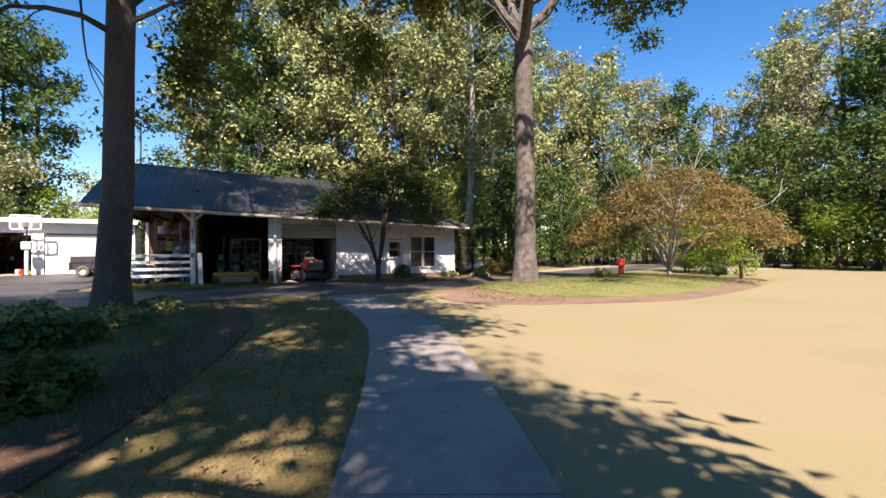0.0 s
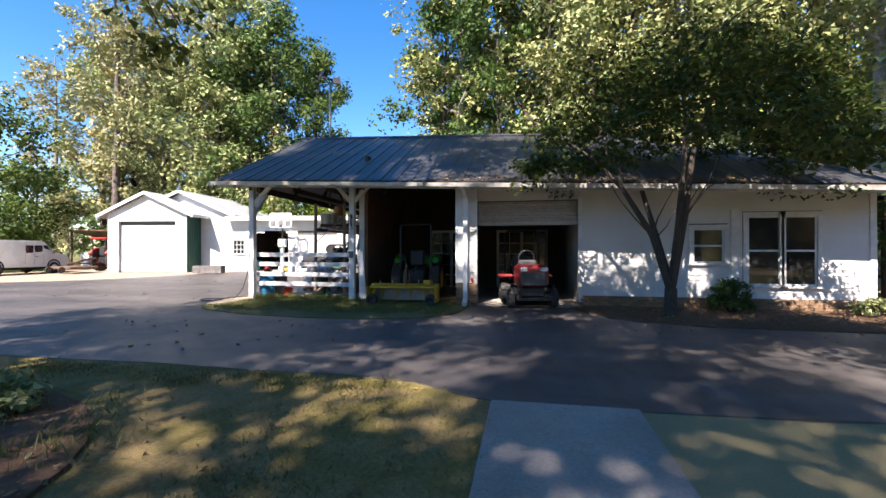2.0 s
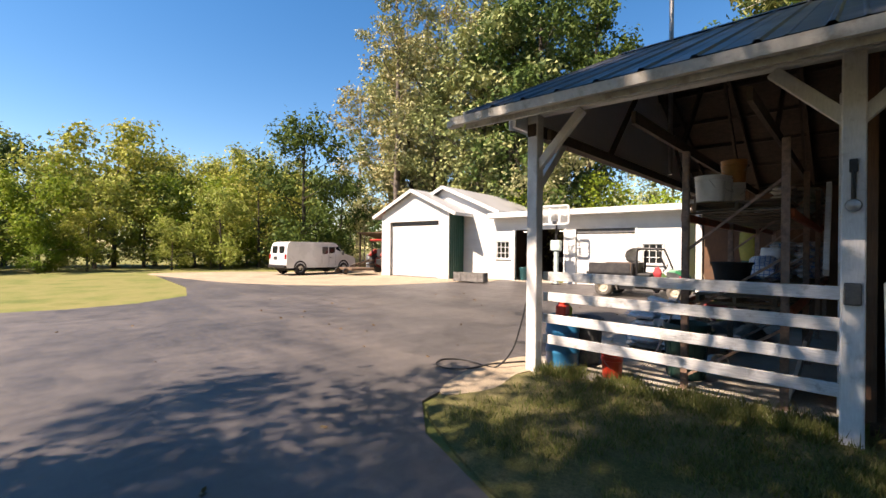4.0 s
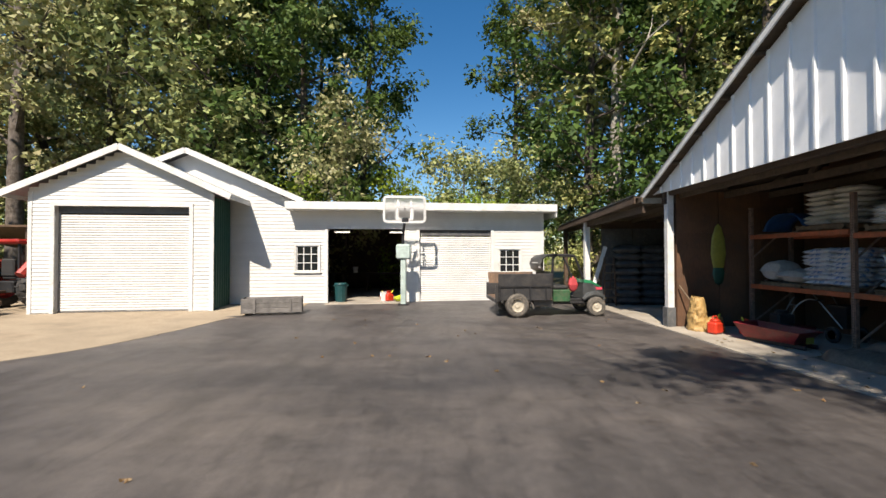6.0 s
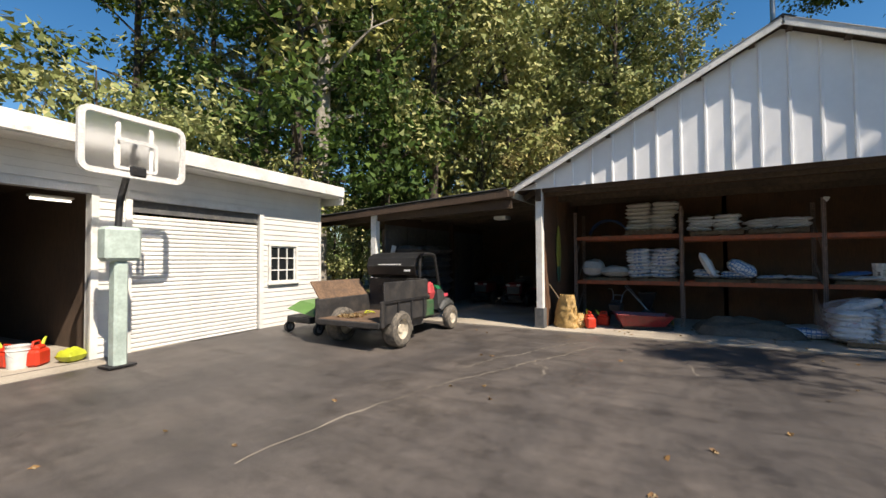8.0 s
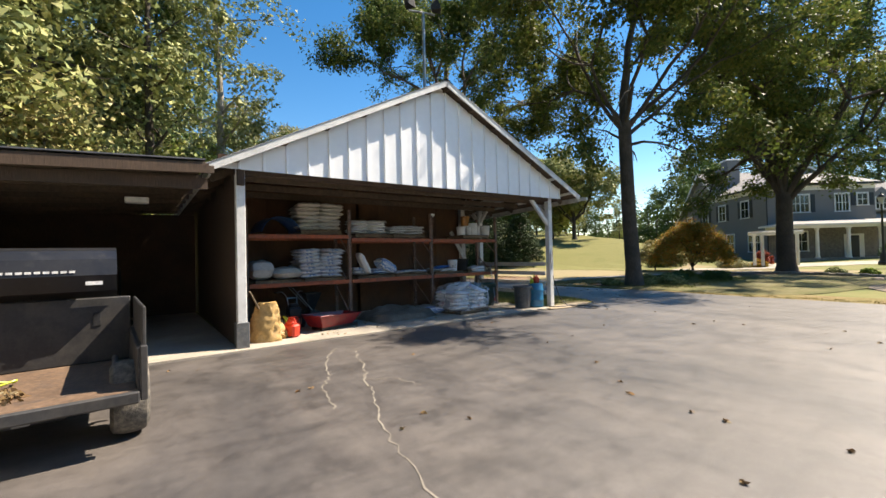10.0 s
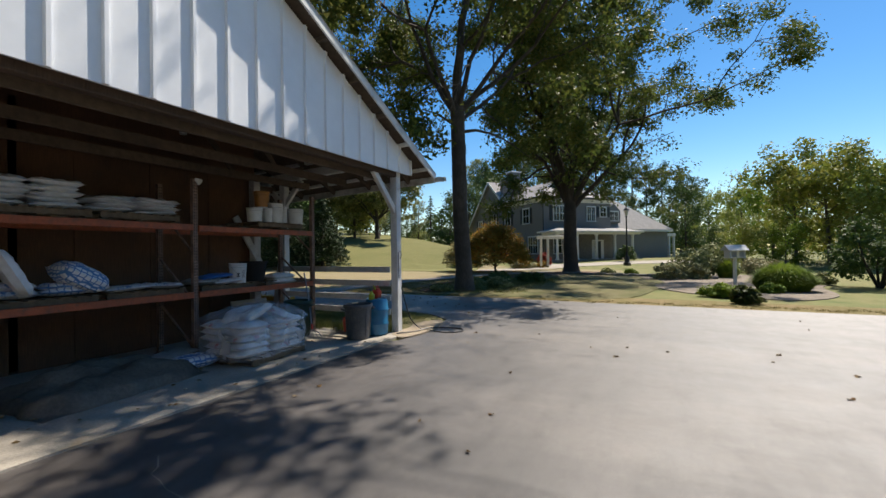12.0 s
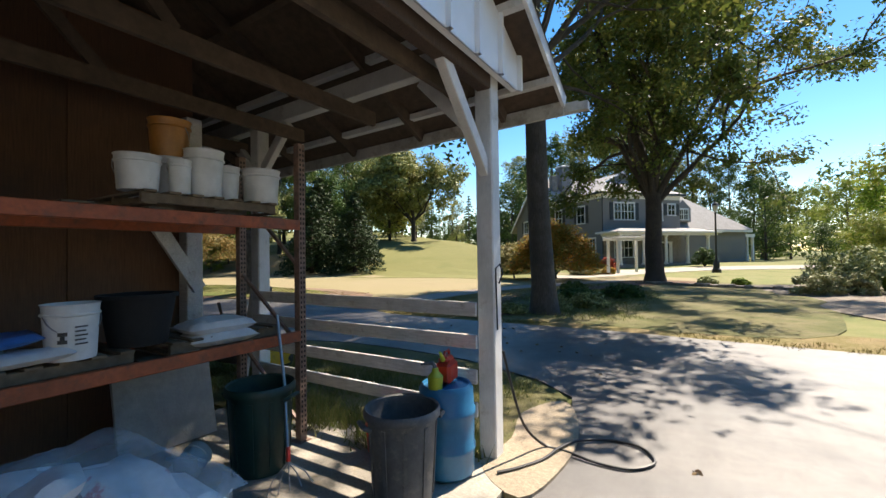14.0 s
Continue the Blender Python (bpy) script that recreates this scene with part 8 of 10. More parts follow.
part("end_bracket", Geo().block(0.55, 0.75, -0.12, 0.1, 0.54, 0.66, 0.012), "tractor_yellow", blade)
part("mast", Geo().beam((-0.05, 0.1, 0.5), (-0.05, 0.2, 0.85), 0.05, 0.08).beam((0.1, 0.1, 0.5), (0.1, 0.2, 0.85), 0.05, 0.08), "rust_brown", blade)
part("hydraulic_ram", Geo().tube([(0.02, -0.05, 0.5), (0.02, 0.05, 0.85)], 0.05, 12).tube([(0.02, 0.05, 0.85), (0.02, 0.12, 1.12)], 0.025, 10), "rust_brown", blade, smooth=True)


def riding_mower(at, label):
    t = thing("riding_mower", label, "mower", at)
    for y in (-0.43, 0.43):
        wheel(t, -0.6, y, 0.26, 0.26, 0.24, "rubber", "dark_metal", 14, "rear_wheel")
        wheel(t, 0.65, y, 0.19, 0.19, 0.15, "rubber", "dark_metal", 0, "front_wheel")
    part("chassis", Geo().block(-0.8, 0.8, -0.25, 0.25, 0.22, 0.42, 0.03), "dark_metal", t)
    part("front_axle", Geo().block(0.6, 0.7, -0.4, 0.4, 0.16, 0.24, 0.01), "dark_metal", t)
    part("hood", Geo().block(0.05, 0.9, -0.3, 0.3, 0.42, 0.86, 0.07), "mower_red", t)
    part("grille", Geo().block(0.89, 0.92, -0.24, 0.24, 0.46, 0.72, 0.01), "plastic_dark", t)
    for s in (-1, 1):
        part("headlight", Geo().block(0.88, 0.925, s * 0.2 - 0.07, s * 0.2 + 0.07, 0.74, 0.82, 0.015), "lens_glass", t)
        part("fender", Geo().block(-0.9, -0.25, s * 0.44 - 0.17, s * 0.44 + 0.17, 0.54, 0.62, 0.03), "mower_red", t)
        part("hose", Geo().tube(smooth_line([(0.5, s * 0.3, 0.4), (0.65, s * 0.42, 0.45), (0.8, s * 0.38, 0.3), (0.75, s * 0.2, 0.2)]), 0.025, 7), "hose_black", t, smooth=True)
    part("seat", Geo().block(-0.65, -0.2, -0.24, 0.24, 0.6, 0.72, 0.04).block(-0.75, -0.62, -0.24, 0.24, 0.62, 1.05, 0.04), "seat_black", t)
    part("dashboard", Geo().block(-0.1, 0.1, -0.2, 0.2, 0.6, 0.95, 0.04), "plastic_dark", t)
    part("steering_wheel", Geo().tube([(-0.12 + 0.06 * math.cos(a), 0.17 * math.sin(a), 1.0 + 0.16 * math.cos(a)) for a in [k * math.pi / 8 for k in range(17)]], 0.013, 6), "plastic_dark", t)
    part("roll_bar", Geo().tube([(-0.85, -0.4, 0.5), (-0.85, -0.4, 1.55), (-0.85, -0.34, 1.62), (-0.85, 0.34, 1.62), (-0.85, 0.4, 1.55), (-0.85, 0.4, 0.5)], 0.025, 8), "dark_metal", t)
    part("mowing_deck", Geo().block(-0.35, 0.5, -0.6, 0.6, 0.1, 0.24, 0.04), "dark_metal", t)
    part("lift_arm", Geo().beam((0.7, -0.3, 0.3), (1.0, -0.33, 0.2), 0.05, 0.05).beam((0.7, 0.3, 0.3), (1.0, 0.33, 0.2), 0.05, 0.05).beam((1.0, -0.35, 0.2), (1.0, 0.35, 0.2), 0.05, 0.05), "dark_metal", t)
    return t


riding_mower(pose(-1.85, 21.35, 0.04, 0, 0, -82) @ Matrix.Diagonal((1.28, 1.28, 1.28, 1)), "dark red ride-on mower parked in the open bay")
riding_mower(pose(-5.6, 32.9, 0.035, 0, 0, 185), "red ride-on mower in the dim lean-to")
riding_mower(pose(-5.2, 34.3, 0.035, 0, 0, 178), "red ride-on mower beside another in the lean-to")
solo("cup", Geo().lathe([(0, 0), (0.03, 0), (0.042, 0.11), (0.04, 0.11), (0.028, 0.005), (0, 0.005)], 16), "red_plastic", "red plastic cup on the brick foot of the pier", "cup", pose(-3.36, 20.91, 0.64), smooth=True)
for i in range(3):
    solo("wire_cage", Geo().tube([(0.13 * math.cos(a), 0.13 * math.sin(a), 0.02 + 0.5 * (k / 40)) for k, a in enumerate([k * 0.62 for k in range(41)])], 0.005, 4), "dark_metal", "small wire cage beside the pier", "wire cage", pose(-4.1 - 0.05 * i, 21.35, 0.03)) if i == 0 else None

# ---------------- the yard ----------------
utv = thing("utility_vehicle", "green and black utility cart with a dusty cargo bed", "utility vehicle", pose(-12.81, 33.0, 0.02, 0, 0, 3.1) @ Matrix.Diagonal((0.97, 0.925, 1.0, 1)))
for y in (-0.78, 0.78):
    wheel(utv, -1.4, y, 0.36, 0.36, 0.34, "tyre_dusty", "rim_cream", 0, "rear_wheel")
    wheel(utv, 1.16, y * 0.85, 0.29, 0.29, 0.2, "tyre_dusty", "rim_cream", 0, "front_wheel")
part("chassis", Geo().block(-1.7, 1.2, -0.3, 0.3, 0.32, 0.5, 0.03).block(-1.2, -0.9, -0.5, 0.5, 0.24, 0.34, 0.02), "dark_metal", utv)
bed = part("cargo_bed", Geo().block(-2.06, -0.3, -0.82, 0.82, 0.50, 0.56, 0.01), "rust_brown", utv, "rusty brown bed floor")
part("rear_lip", Geo().block(-2.1, -2.04, -0.84, 0.84, 0.44, 0.55, 0.015), "utv_black", bed)
part("headboard", Geo().block(-0.36, -0.3, -0.84, 0.84, 0.56, 1.31, 0.012), "utv_black", bed)
part("side_board", Geo().block(-2.06, -0.36, -0.86, -0.82, 0.5, 0.93, 0.01), "utv_black", bed)
part("side_board", Geo().block(-2.0, -0.36, -0.90, -0.865, 0.93, 1.30, 0.01), "utv_black", bed)
part("side_board", Geo().block(-2.06, -0.36, 0.82, 0.86, 0.5, 0.93, 0.01), "utv_black", bed)
part("side_board", Geo().block(-2.0, -0.4, -0.02, 0.02, 0.0, 0.46, 0.01, pose(0, 0.86, 0.92, -38, 0, 0)), "rust_brown", bed, "scuffed wooden board folded outward")
for y in (-0.875, 0.875):
    part("top_rail", Geo().block(-2.06, -0.36, y - 0.02, y + 0.02, 0.89, 0.93, 0.006), "dark_metal", bed)
    part("corner_post", Geo().block(-2.09, -2.0, y - 0.03, y + 0.03, 0.46, 0.95, 0.008), "utv_black", bed)
    for x in (-1.95, -1.5, -1.0, -0.5):
        part("bed_rib", Geo().block(x - 0.025, x + 0.025, y - 0.018, y + 0.018, 0.48, 0.89, 0.005), "dark_metal", bed)
for y in (-0.5, 0.5):
    part("latch", Geo().block(-0.3, -0.27, y - 0.03, y + 0.03, 0.9, 1.15, 0.005).block(-0.37, -0.355, y - 0.04, y + 0.04, 0.98, 1.14, 0.004), "dark_metal", bed)
rng_l = np.random.default_rng(77)
tagged(part("leaf_litter", quads_mesh("leaf_litter", leaf_cloud(rng_l, np.array([[-1.6, 0.45, 0.58], [-1.4, 0.3, 0.575], [-1.65, 0.2, 0.575]]), np.full(3, 0.22), 130, 0.035, 0.12), "dry_leaf"), None, bed, "dead brown leaves and twigs"), kind="stuff")
part("strap", Geo().tube(smooth_line([(-0.95, 0.2, 0.58), (-1.0, 0.36, 0.62), (-1.15, 0.32, 0.585), (-1.1, 0.14, 0.62), (-0.97, 0.17, 0.58)]), 0.012, 6), "lime_plastic", bed, "yellow strap")
part("floor_pan", Geo().block(-0.28, 0.85, -0.55, 0.55, 0.36, 0.42, 0.015), "dark_metal", utv)
part("seat_base", Geo().block(-0.2, 0.34, -0.66, 0.66, 0.42, 0.8, 0.03), "seat_green", utv, "dusty green seat box")
part("side_panel", Geo().block(-0.86, -0.24, -0.7, -0.64, 0.3, 0.62, 0.02), "panel_grey", utv, "dusty grey side panel")
for y in (-0.8, 0.8):
    part("wheel_arch", Geo().tube(smooth_line([(-1.62, y, 0.46), (-1.3, y, 0.47), (-1.05, y, 0.47), (-0.92, y, 0.38), (-0.88, y, 0.26)], 4), 0.03, 6), "panel_grey", utv, smooth=True)
part("seat", Geo().block(-0.22, 0.3, -0.58, 0.58, 0.8, 0.92, 0.04), "seat_black", utv)
part("cowl", Geo().add([(0.82, -0.5, 0.5), (0.82, 0.5, 0.5), (0.82, 0.46, 1.0), (0.82, -0.46, 1.0), (1.5, -0.42, 0.5), (1.5, 0.42, 0.5), (1.5, 0.36, 0.8), (1.5, -0.36, 0.8), (1.1, 0.44, 0.97), (1.1, -0.44, 0.97)],
                       [(0, 1, 5, 4), (0, 3, 2, 1), (4, 5, 6, 7), (3, 9, 8, 2), (9, 7, 6, 8), (0, 4, 7, 9, 3), (1, 2, 8, 6, 5)]), "plastic_dark", utv)
part("hood", Geo().add([(0.86, -0.42, 1.0), (0.86, 0.42, 1.0), (1.1, 0.41, 0.985), (1.1, -0.41, 0.985), (1.5, 0.33, 0.82), (1.5, -0.33, 0.82), (0.88, -0.36, 1.1), (0.88, 0.36, 1.1), (1.12, 0.34, 1.07), (1.12, -0.34, 1.07), (1.5, 0.26, 0.87), (1.5, -0.26, 0.87)],
                       [(6, 9, 8, 7), (9, 11, 10, 8), (0, 3, 9, 6), (3, 5, 11, 9), (1, 7, 8, 2), (2, 8, 10, 4), (5, 4, 10, 11), (0, 6, 7, 1), (0, 1, 2, 3), (3, 2, 4, 5)]), "utv_green", utv)
part("bumper", Geo().block(1.45, 1.56, -0.45, 0.45, 0.42, 0.6, 0.03), "plastic_dark", utv)
for y in (-0.62, 0.62):
    part("front_fender", Geo().tube([(0.78, y * 0.92, 0.5), (0.92, y * 0.94, 0.62), (1.16, y * 0.95, 0.66), (1.42, y * 0.92, 0.58)], [0.06, 0.1, 0.11, 0.07], 8), "plastic_dark", utv, smooth=True)
    part("decal", Geo().box(1.1, 1.46, y * 0.66 + (0.012 if y > 0 else -0.012), y * 0.66 + (0.015 if y > 0 else -0.015), 0.78, 0.86), "pink_cloth", utv)
    part("headlight", Geo().block(1.46, 1.5, y * 0.45 - 0.08, y * 0.45 + 0.08, 0.66, 0.76, 0.015), "lens_glass", utv)
for y in (-0.58, 0.58):
    part("roll_bar", Geo().tube(smooth_line([(-0.22, y, 0.7), (-0.2, y, 1.6), (-0.16, y, 1.8), (0.0, y * 0.98, 1.86), (0.45, y * 0.97, 1.84), (0.56, y * 0.96, 1.72), (0.82, y * 0.88, 1.1)]), 0.036, 8), "dark_metal", utv, smooth=True)
part("cross_bar", Geo().tube([(-0.1, -0.58, 1.83), (-0.1, 0.58, 1.83)], 0.03, 8), "dark_metal", utv)
part("cross_bar", Geo().tube([(0.48, -0.56, 1.82), (0.48, 0.56, 1.82)], 0.03, 8), "dark_metal", utv)
shield = Geo()
prof = [(-0.42, 1.33), (-0.56, 1.4), (-0.62, 1.58), (-0.56, 1.76), (-0.4, 1.86), (-0.1, 1.9)]
shield.v = [(x, y, z) for y in (-0.7, 0.7) for x, z in prof] + [(x + 0.03, y, z - 0.015) for y in (-0.7, 0.7) for x, z in prof]
shield.f = [(i, i + 1, 7 + i, 6 + i) for i in range(5)] + [(12 + i, 18 + i, 19 + i, 13 + i) for i in range(5)] + [(0, 6, 18, 12), (5, 17, 23, 11)] + [(i, 12 + i, 13 + i, i + 1) for i in range(5)] + [(6 + i, 7 + i, 19 + i, 18 + i) for i in range(5)]
part("rear_shield", shield, "shield_black", utv, "dusty black curved plastic hood behind the seat")
bars = Geo()
for i in range(9):
    a = 0.32 - i * 0.075
    bars.box(-0.625, -0.606, a - 0.026, a + 0.026, 1.61, 1.635, None)
part("lettering_bar", bars, "ink_white", utv)
part("number_bar", Geo().box(-0.612, -0.588, -0.56, -0.4, 1.47, 1.51), "ink_white", utv)
part("steering_wheel", Geo().tube([(0.62 + 0.08 * math.cos(a), 0.25 + 0.16 * math.sin(a), 1.12 + 0.14 * math.cos(a)) for a in [k * math.pi / 8 for k in range(17)]], 0.014, 6), "plastic_dark", utv)
part("rag", pillow(np.random.default_rng(3), 0.3, 0.2, 0.44, 8, 6, 2, 0.1).mesh("rag", True), "red_cloth", utv, "crumpled pink-red rag on the dash").location = (0.5, -0.42, 0.72)
part("hitch", Geo().block(-2.0, -1.8, -0.06, 0.06, 0.4, 0.48, 0.01), "steel", utv)

deck = thing("mower_deck", "lime green mowing deck attachment by the white wall", "mower deck", pose(-13.55, 34.72, 0.09, 0, 0, -2))
part("cover", Geo().add([(-0.85, -0.45, 0.42), (0.85, -0.45, 0.48), (0.85, 0.45, 0.62), (-0.85, 0.45, 0.55), (-0.6, -0.2, 0.66), (0.72, -0.2, 0.72), (0.72, 0.3, 0.78), (-0.6, 0.3, 0.72)],
                        [(4, 5, 6, 7), (0, 1, 5, 4), (1, 2, 6, 5), (2, 3, 7, 6), (3, 0, 4, 7), (3, 2, 1, 0)]), "lime_metal", deck)
part("frame", Geo().block(-0.9, 0.9, -0.4, 0.4, 0.26, 0.4, 0.02).block(-0.3, -0.1, -0.6, -0.4, 0.2, 0.5, 0.02), "dark_metal", deck)
for x in (-0.7, -0.25, 0.2, 0.65):
    part("bracket", Geo().block(x - 0.05, x + 0.05, -0.62, -0.4, 0.12, 0.4, 0.015).lathe([(0.0, 0), (0.07, 0.01), (0.07, 0.08), (0, 0.09)], 12, pose(x, -0.6, 0.3, 90, 0, 0)), "dark_metal", deck)
for x in (-0.75, 0.75):
    wheel(deck, x, -0.5, 0.13, 0.13, 0.08, "rubber", "steel")
    wheel(deck, x, 0.5, 0.13, 0.13, 0.08, "rubber", "steel")
part("grip_block", Geo().block(0.2, 0.32, -0.38, -0.26, 0.62, 0.82, 0.015), "plastic_dark", deck)

planter = thing("planter_box", "long weathered grey wooden planter box", "planter", pose(-21.75, 33.0, 0.08, 0, 0, 14))
for y in (-0.28, 0.28):
    for j in range(3):
        part("side_plank", Geo().block(-0.85, 0.85, y - 0.02, y + 0.02, 0.02 + j * 0.15, 0.165 + j * 0.15, 0.006), "grey_wood", planter)
for x in (-0.87, 0.87):
    part("end_plank", Geo().block(x - 0.02, x + 0.02, -0.3, 0.3, 0.0, 0.48, 0.006), "grey_wood", planter)
for x in (-0.5, 0.55):
    part("cleat", Geo().block(x - 0.04, x + 0.04, -0.325, -0.3, 0.0, 0.46, 0.005), "grey_wood", planter)
part("soil", Geo().box(-0.84, 0.84, -0.26, 0.26, 0.3, 0.38), "mulch", planter)

hoop = thing("basketball_hoop", "clear basketball board on a pale teal pole", "basketball hoop", pose(-17.78, 34.95, 0.09, 0, 0, 6))
part("pole", Geo().block(-0.1, 0.1, -0.1, 0.1, 0.0, 1.66, 0.03), "pole_teal", hoop, "scuffed pale teal pole")
part("base_plate", Geo().block(-0.2, 0.2, -0.16, 0.16, 0.0, 0.03, 0.005), "dark_metal", hoop)
part("pad", Geo().block(-0.26, 0.26, -0.17, 0.13, 1.66, 2.2, 0.05), "pole_teal", hoop, "teal crank box round the pole")
part("pole_upper", Geo().tube([(-0.02, 0, 2.15), (0.0, 0, 2.6), (0.06, -0.1, 3.1), (0.07, -0.3, 3.3)], 0.05, 12), "dark_metal", hoop, smooth=True)
bd = part("backboard", Geo().block(-0.69, 0.77, -0.36, -0.335, 2.99, 3.89, 0.01), "board_clear", hoop, "scratched clear backboard")
bd.visible_shadow = False


def round_frame(x0, x1, z0, z1, w, y0, y1, r):
    """An upright frame with rounded corners, w wide."""
    g = Geo()
    n = 0
    for q, (cx, cz) in enumerate(((x1 - r, z1 - r), (x0 + r, z1 - r), (x0 + r, z0 + r), (x1 - r, z0 + r))):
        for k in range(5):
            a = (q + k / 4) * math.pi / 2
            for rr in (r, max(0.005, r - w)):
                px, pz = cx + math.cos(a) * rr, cz + math.sin(a) * rr
                g.v += [(px, y0, pz), (px, y1, pz)]
            n += 1
    for i in range(n):
        p, q = 4 * i, 4 * ((i + 1) % n)
        g.f += [(p, q, q + 2, p + 2), (p + 1, p + 3, q + 3, q + 1), (p, p + 1, q + 1, q), (p + 2, q + 2, q + 3, p + 3)]
    return g


part("board_rim", round_frame(-0.73, 0.81, 2.95, 3.93, 0.085, -0.38, -0.315, 0.16), "ink_white", bd, "pale rounded board frame")
part("target_square", round_frame(-0.28, 0.36, 3.06, 3.55, 0.05, -0.372, -0.364, 0.06), "ink_white", bd)
for x in (-0.2, 0.28):
    part("back_brace", Geo().block(x - 0.03, x + 0.03, -0.33, -0.29, 3.0, 3.86, 0.008), "ink_white", bd)
part("bracket", Geo().block(-0.06, 0.18, -0.4, -0.28, 2.98, 3.14, 0.02).beam((0.05, -0.3, 3.5), (0.06, -0.08, 3.05), 0.05, 0.05), "dark_metal", hoop)

# bins and cans inside the open workshop door
SHOP = pose(-20.74, 35.55, 0, 0, 0, 6.0)
bin_can("bin", SHOP @ pose(0.5, 0.25, 0.1), "plastic_teal", "dark green bin inside the workshop door", 0.24, 0.72)
gas_can(SHOP @ pose(2.35, 0.3, 0.1, 0, 0, 40), "red fuel can inside the workshop door", 1.1)
gas_can(SHOP @ pose(2.1, 0.6, 0.1, 0, 0, 100), "orange-red can behind another")
bucket(SHOP @ pose(2.15, 0.35, 0.1), "plastic_white", "white pail among fuel cans", 0.15, 0.35)
bag(SHOP @ pose(2.72, 0.1, 0.1, 0, 0, 20), "lime_plastic", "lime-yellow bag by the door jamb", 0.35, 0.3, 0.22, 1)
bench = thing("workbench", "dark cluttered workbench at the back of the workshop", "workbench", SHOP @ pose(1.2, 5.2, 0.1))
part("top", Geo().block(-1.8, 1.8, -0.4, 0.4, 0.85, 0.92, 0.01), "old_wood", bench)
for x in (-1.7, 0, 1.7):
    part("leg", Geo().block(x - 0.05, x + 0.05, -0.36, 0.36, 0, 0.85, 0.01), "old_wood", bench)
bucket(SHOP @ pose(0.6, 5.1, 1.025), "plastic_white", "white pail on the workbench", 0.13, 0.3)


def van(at):
    v = thing("van", "white cargo van parked on the sandy yard", "van", at)
    side_out = [(-2.75, 0.42), (-2.8, 0.6), (-2.78, 1.1), (-2.7, 1.75), (-2.6, 2.02), (-2.35, 2.1), (0.9, 2.1), (1.15, 2.03), (1.75, 1.35), (2.62, 1.12), (2.78, 0.95), (2.8, 0.5), (2.7, 0.4)]
    n = len(side_out)
    vs = []
    for yy, k in ((-1.0, 0), (-0.9, 1), (0.9, 1), (1.0, 0)):
        for x, z in side_out:
            up = max(0.0, (z - 1.15) / 0.95)
            w = abs(yy) * (1 - 0.12 * up) if k == 0 else 0.86 * (1 - 0.1 * up)
            vs.append((x * (1 if k == 0 else 1.0) + (0.02 if k == 0 and x < 0 else 0), math.copysign(w, yy), z + (0.012 if k and z > 1.9 else 0)))
    fs = [tuple(range(n)), tuple(reversed(range(3 * n, 4 * n)))]
    for s in range(3):
        for i in range(n):
            j = (i + 1) % n
            fs.append((s * n + j, s * n + i, (s + 1) * n + i, (s + 1) * n + j))
    part("body", Geo().add(vs, fs), "van_white", v)
    for s in (-1, 1):
        for x in (-1.78, 1.72):
            wheel(v, x, s * 0.93, 0.36, 0.36, 0.24, "rubber", "rim_cream")
            # Flat near-black ring paints the shaded wheel opening; the body is uncut.
            part("wheel_arch", Geo().lathe([(0.47, -0.012), (0.47, 0.012), (0.37, 0.012), (0.37, -0.012), (0.47, -0.012)], 24, pose(x, s * 0.992, 0.42, 90, 0, 0)), "dark_hole", v)
        for x0, x1 in ((-0.05, 0.42), (0.5, 1.0)):
            part("side_window", Geo().block(x0, x1, s * 0.945 - 0.02, s * 0.945 + 0.02, 1.3, 1.8, 0.01, None), "glass_dark", v)
        part("front_window", Geo().add([(1.08, s * 0.965, 1.28), (1.68, s * 0.975, 1.28), (1.3, s * 0.93, 1.82), (1.08, s * 0.925, 1.82)], [(0, 1, 2, 3) if s < 0 else (3, 2, 1, 0)]), "glass_dark", v)
        part("door_seam", Geo().box(0.455, 0.465, s * 1.0 - 0.004, s * 1.0 + 0.004, 0.55, 1.28).box(1.03, 1.04, s * 1.0 - 0.004, s * 1.0 + 0.004, 0.55, 1.28).box(-0.12, -0.11, s * 1.0 - 0.004, s * 1.0 + 0.004, 0.55, 1.28), "ink_dark", v)
        part("tail_light", Geo().block(-2.8, -2.68, s * 0.88 - 0.07, s * 0.88 + 0.1, 0.98, 1.3, 0.02), "tail_red", v)
        part("rear_window", Geo().block(-2.765, -2.73, s * 0.4 - 0.28, s * 0.4 + 0.28, 1.32, 1.82, 0.03, Matrix.Translation((0.015, 0, 0))), "glass_dark", v)
        part("headlight", Geo().block(2.7, 2.8, s * 0.72 - 0.14, s * 0.72 + 0.14, 0.72, 0.95, 0.03), "lens_glass", v)
        part("mirror", Geo().block(1.5, 1.6, s * 1.12 - 0.08, s * 1.12 + 0.08, 1.25, 1.5, 0.02), "plastic_dark", v)
        part("door_handle", Geo().block(0.52, 0.64, s * 1.0 - 0.02, s * 1.0 + 0.02, 1.05, 1.1, 0.008), "plastic_dark", v)
    part("windscreen", Geo().add([(1.2, -0.78, 1.99), (1.2, 0.78, 1.99), (1.76, 0.86, 1.38), (1.76, -0.86, 1.38)], [(0, 3, 2, 1)]), "glass_dark", v)
    part("rear_bumper", Geo().block(-2.92, -2.72, -0.98, 0.98, 0.42, 0.62, 0.04), "dark_metal", v)
    part("front_bumper", Geo().block(2.7, 2.9, -0.98, 0.98, 0.38, 0.6, 0.04), "dark_metal", v)
    part("plate", Geo().box(-2.82, -2.8, 0.05, 0.42, 0.95, 1.15), "ink_dark", v)
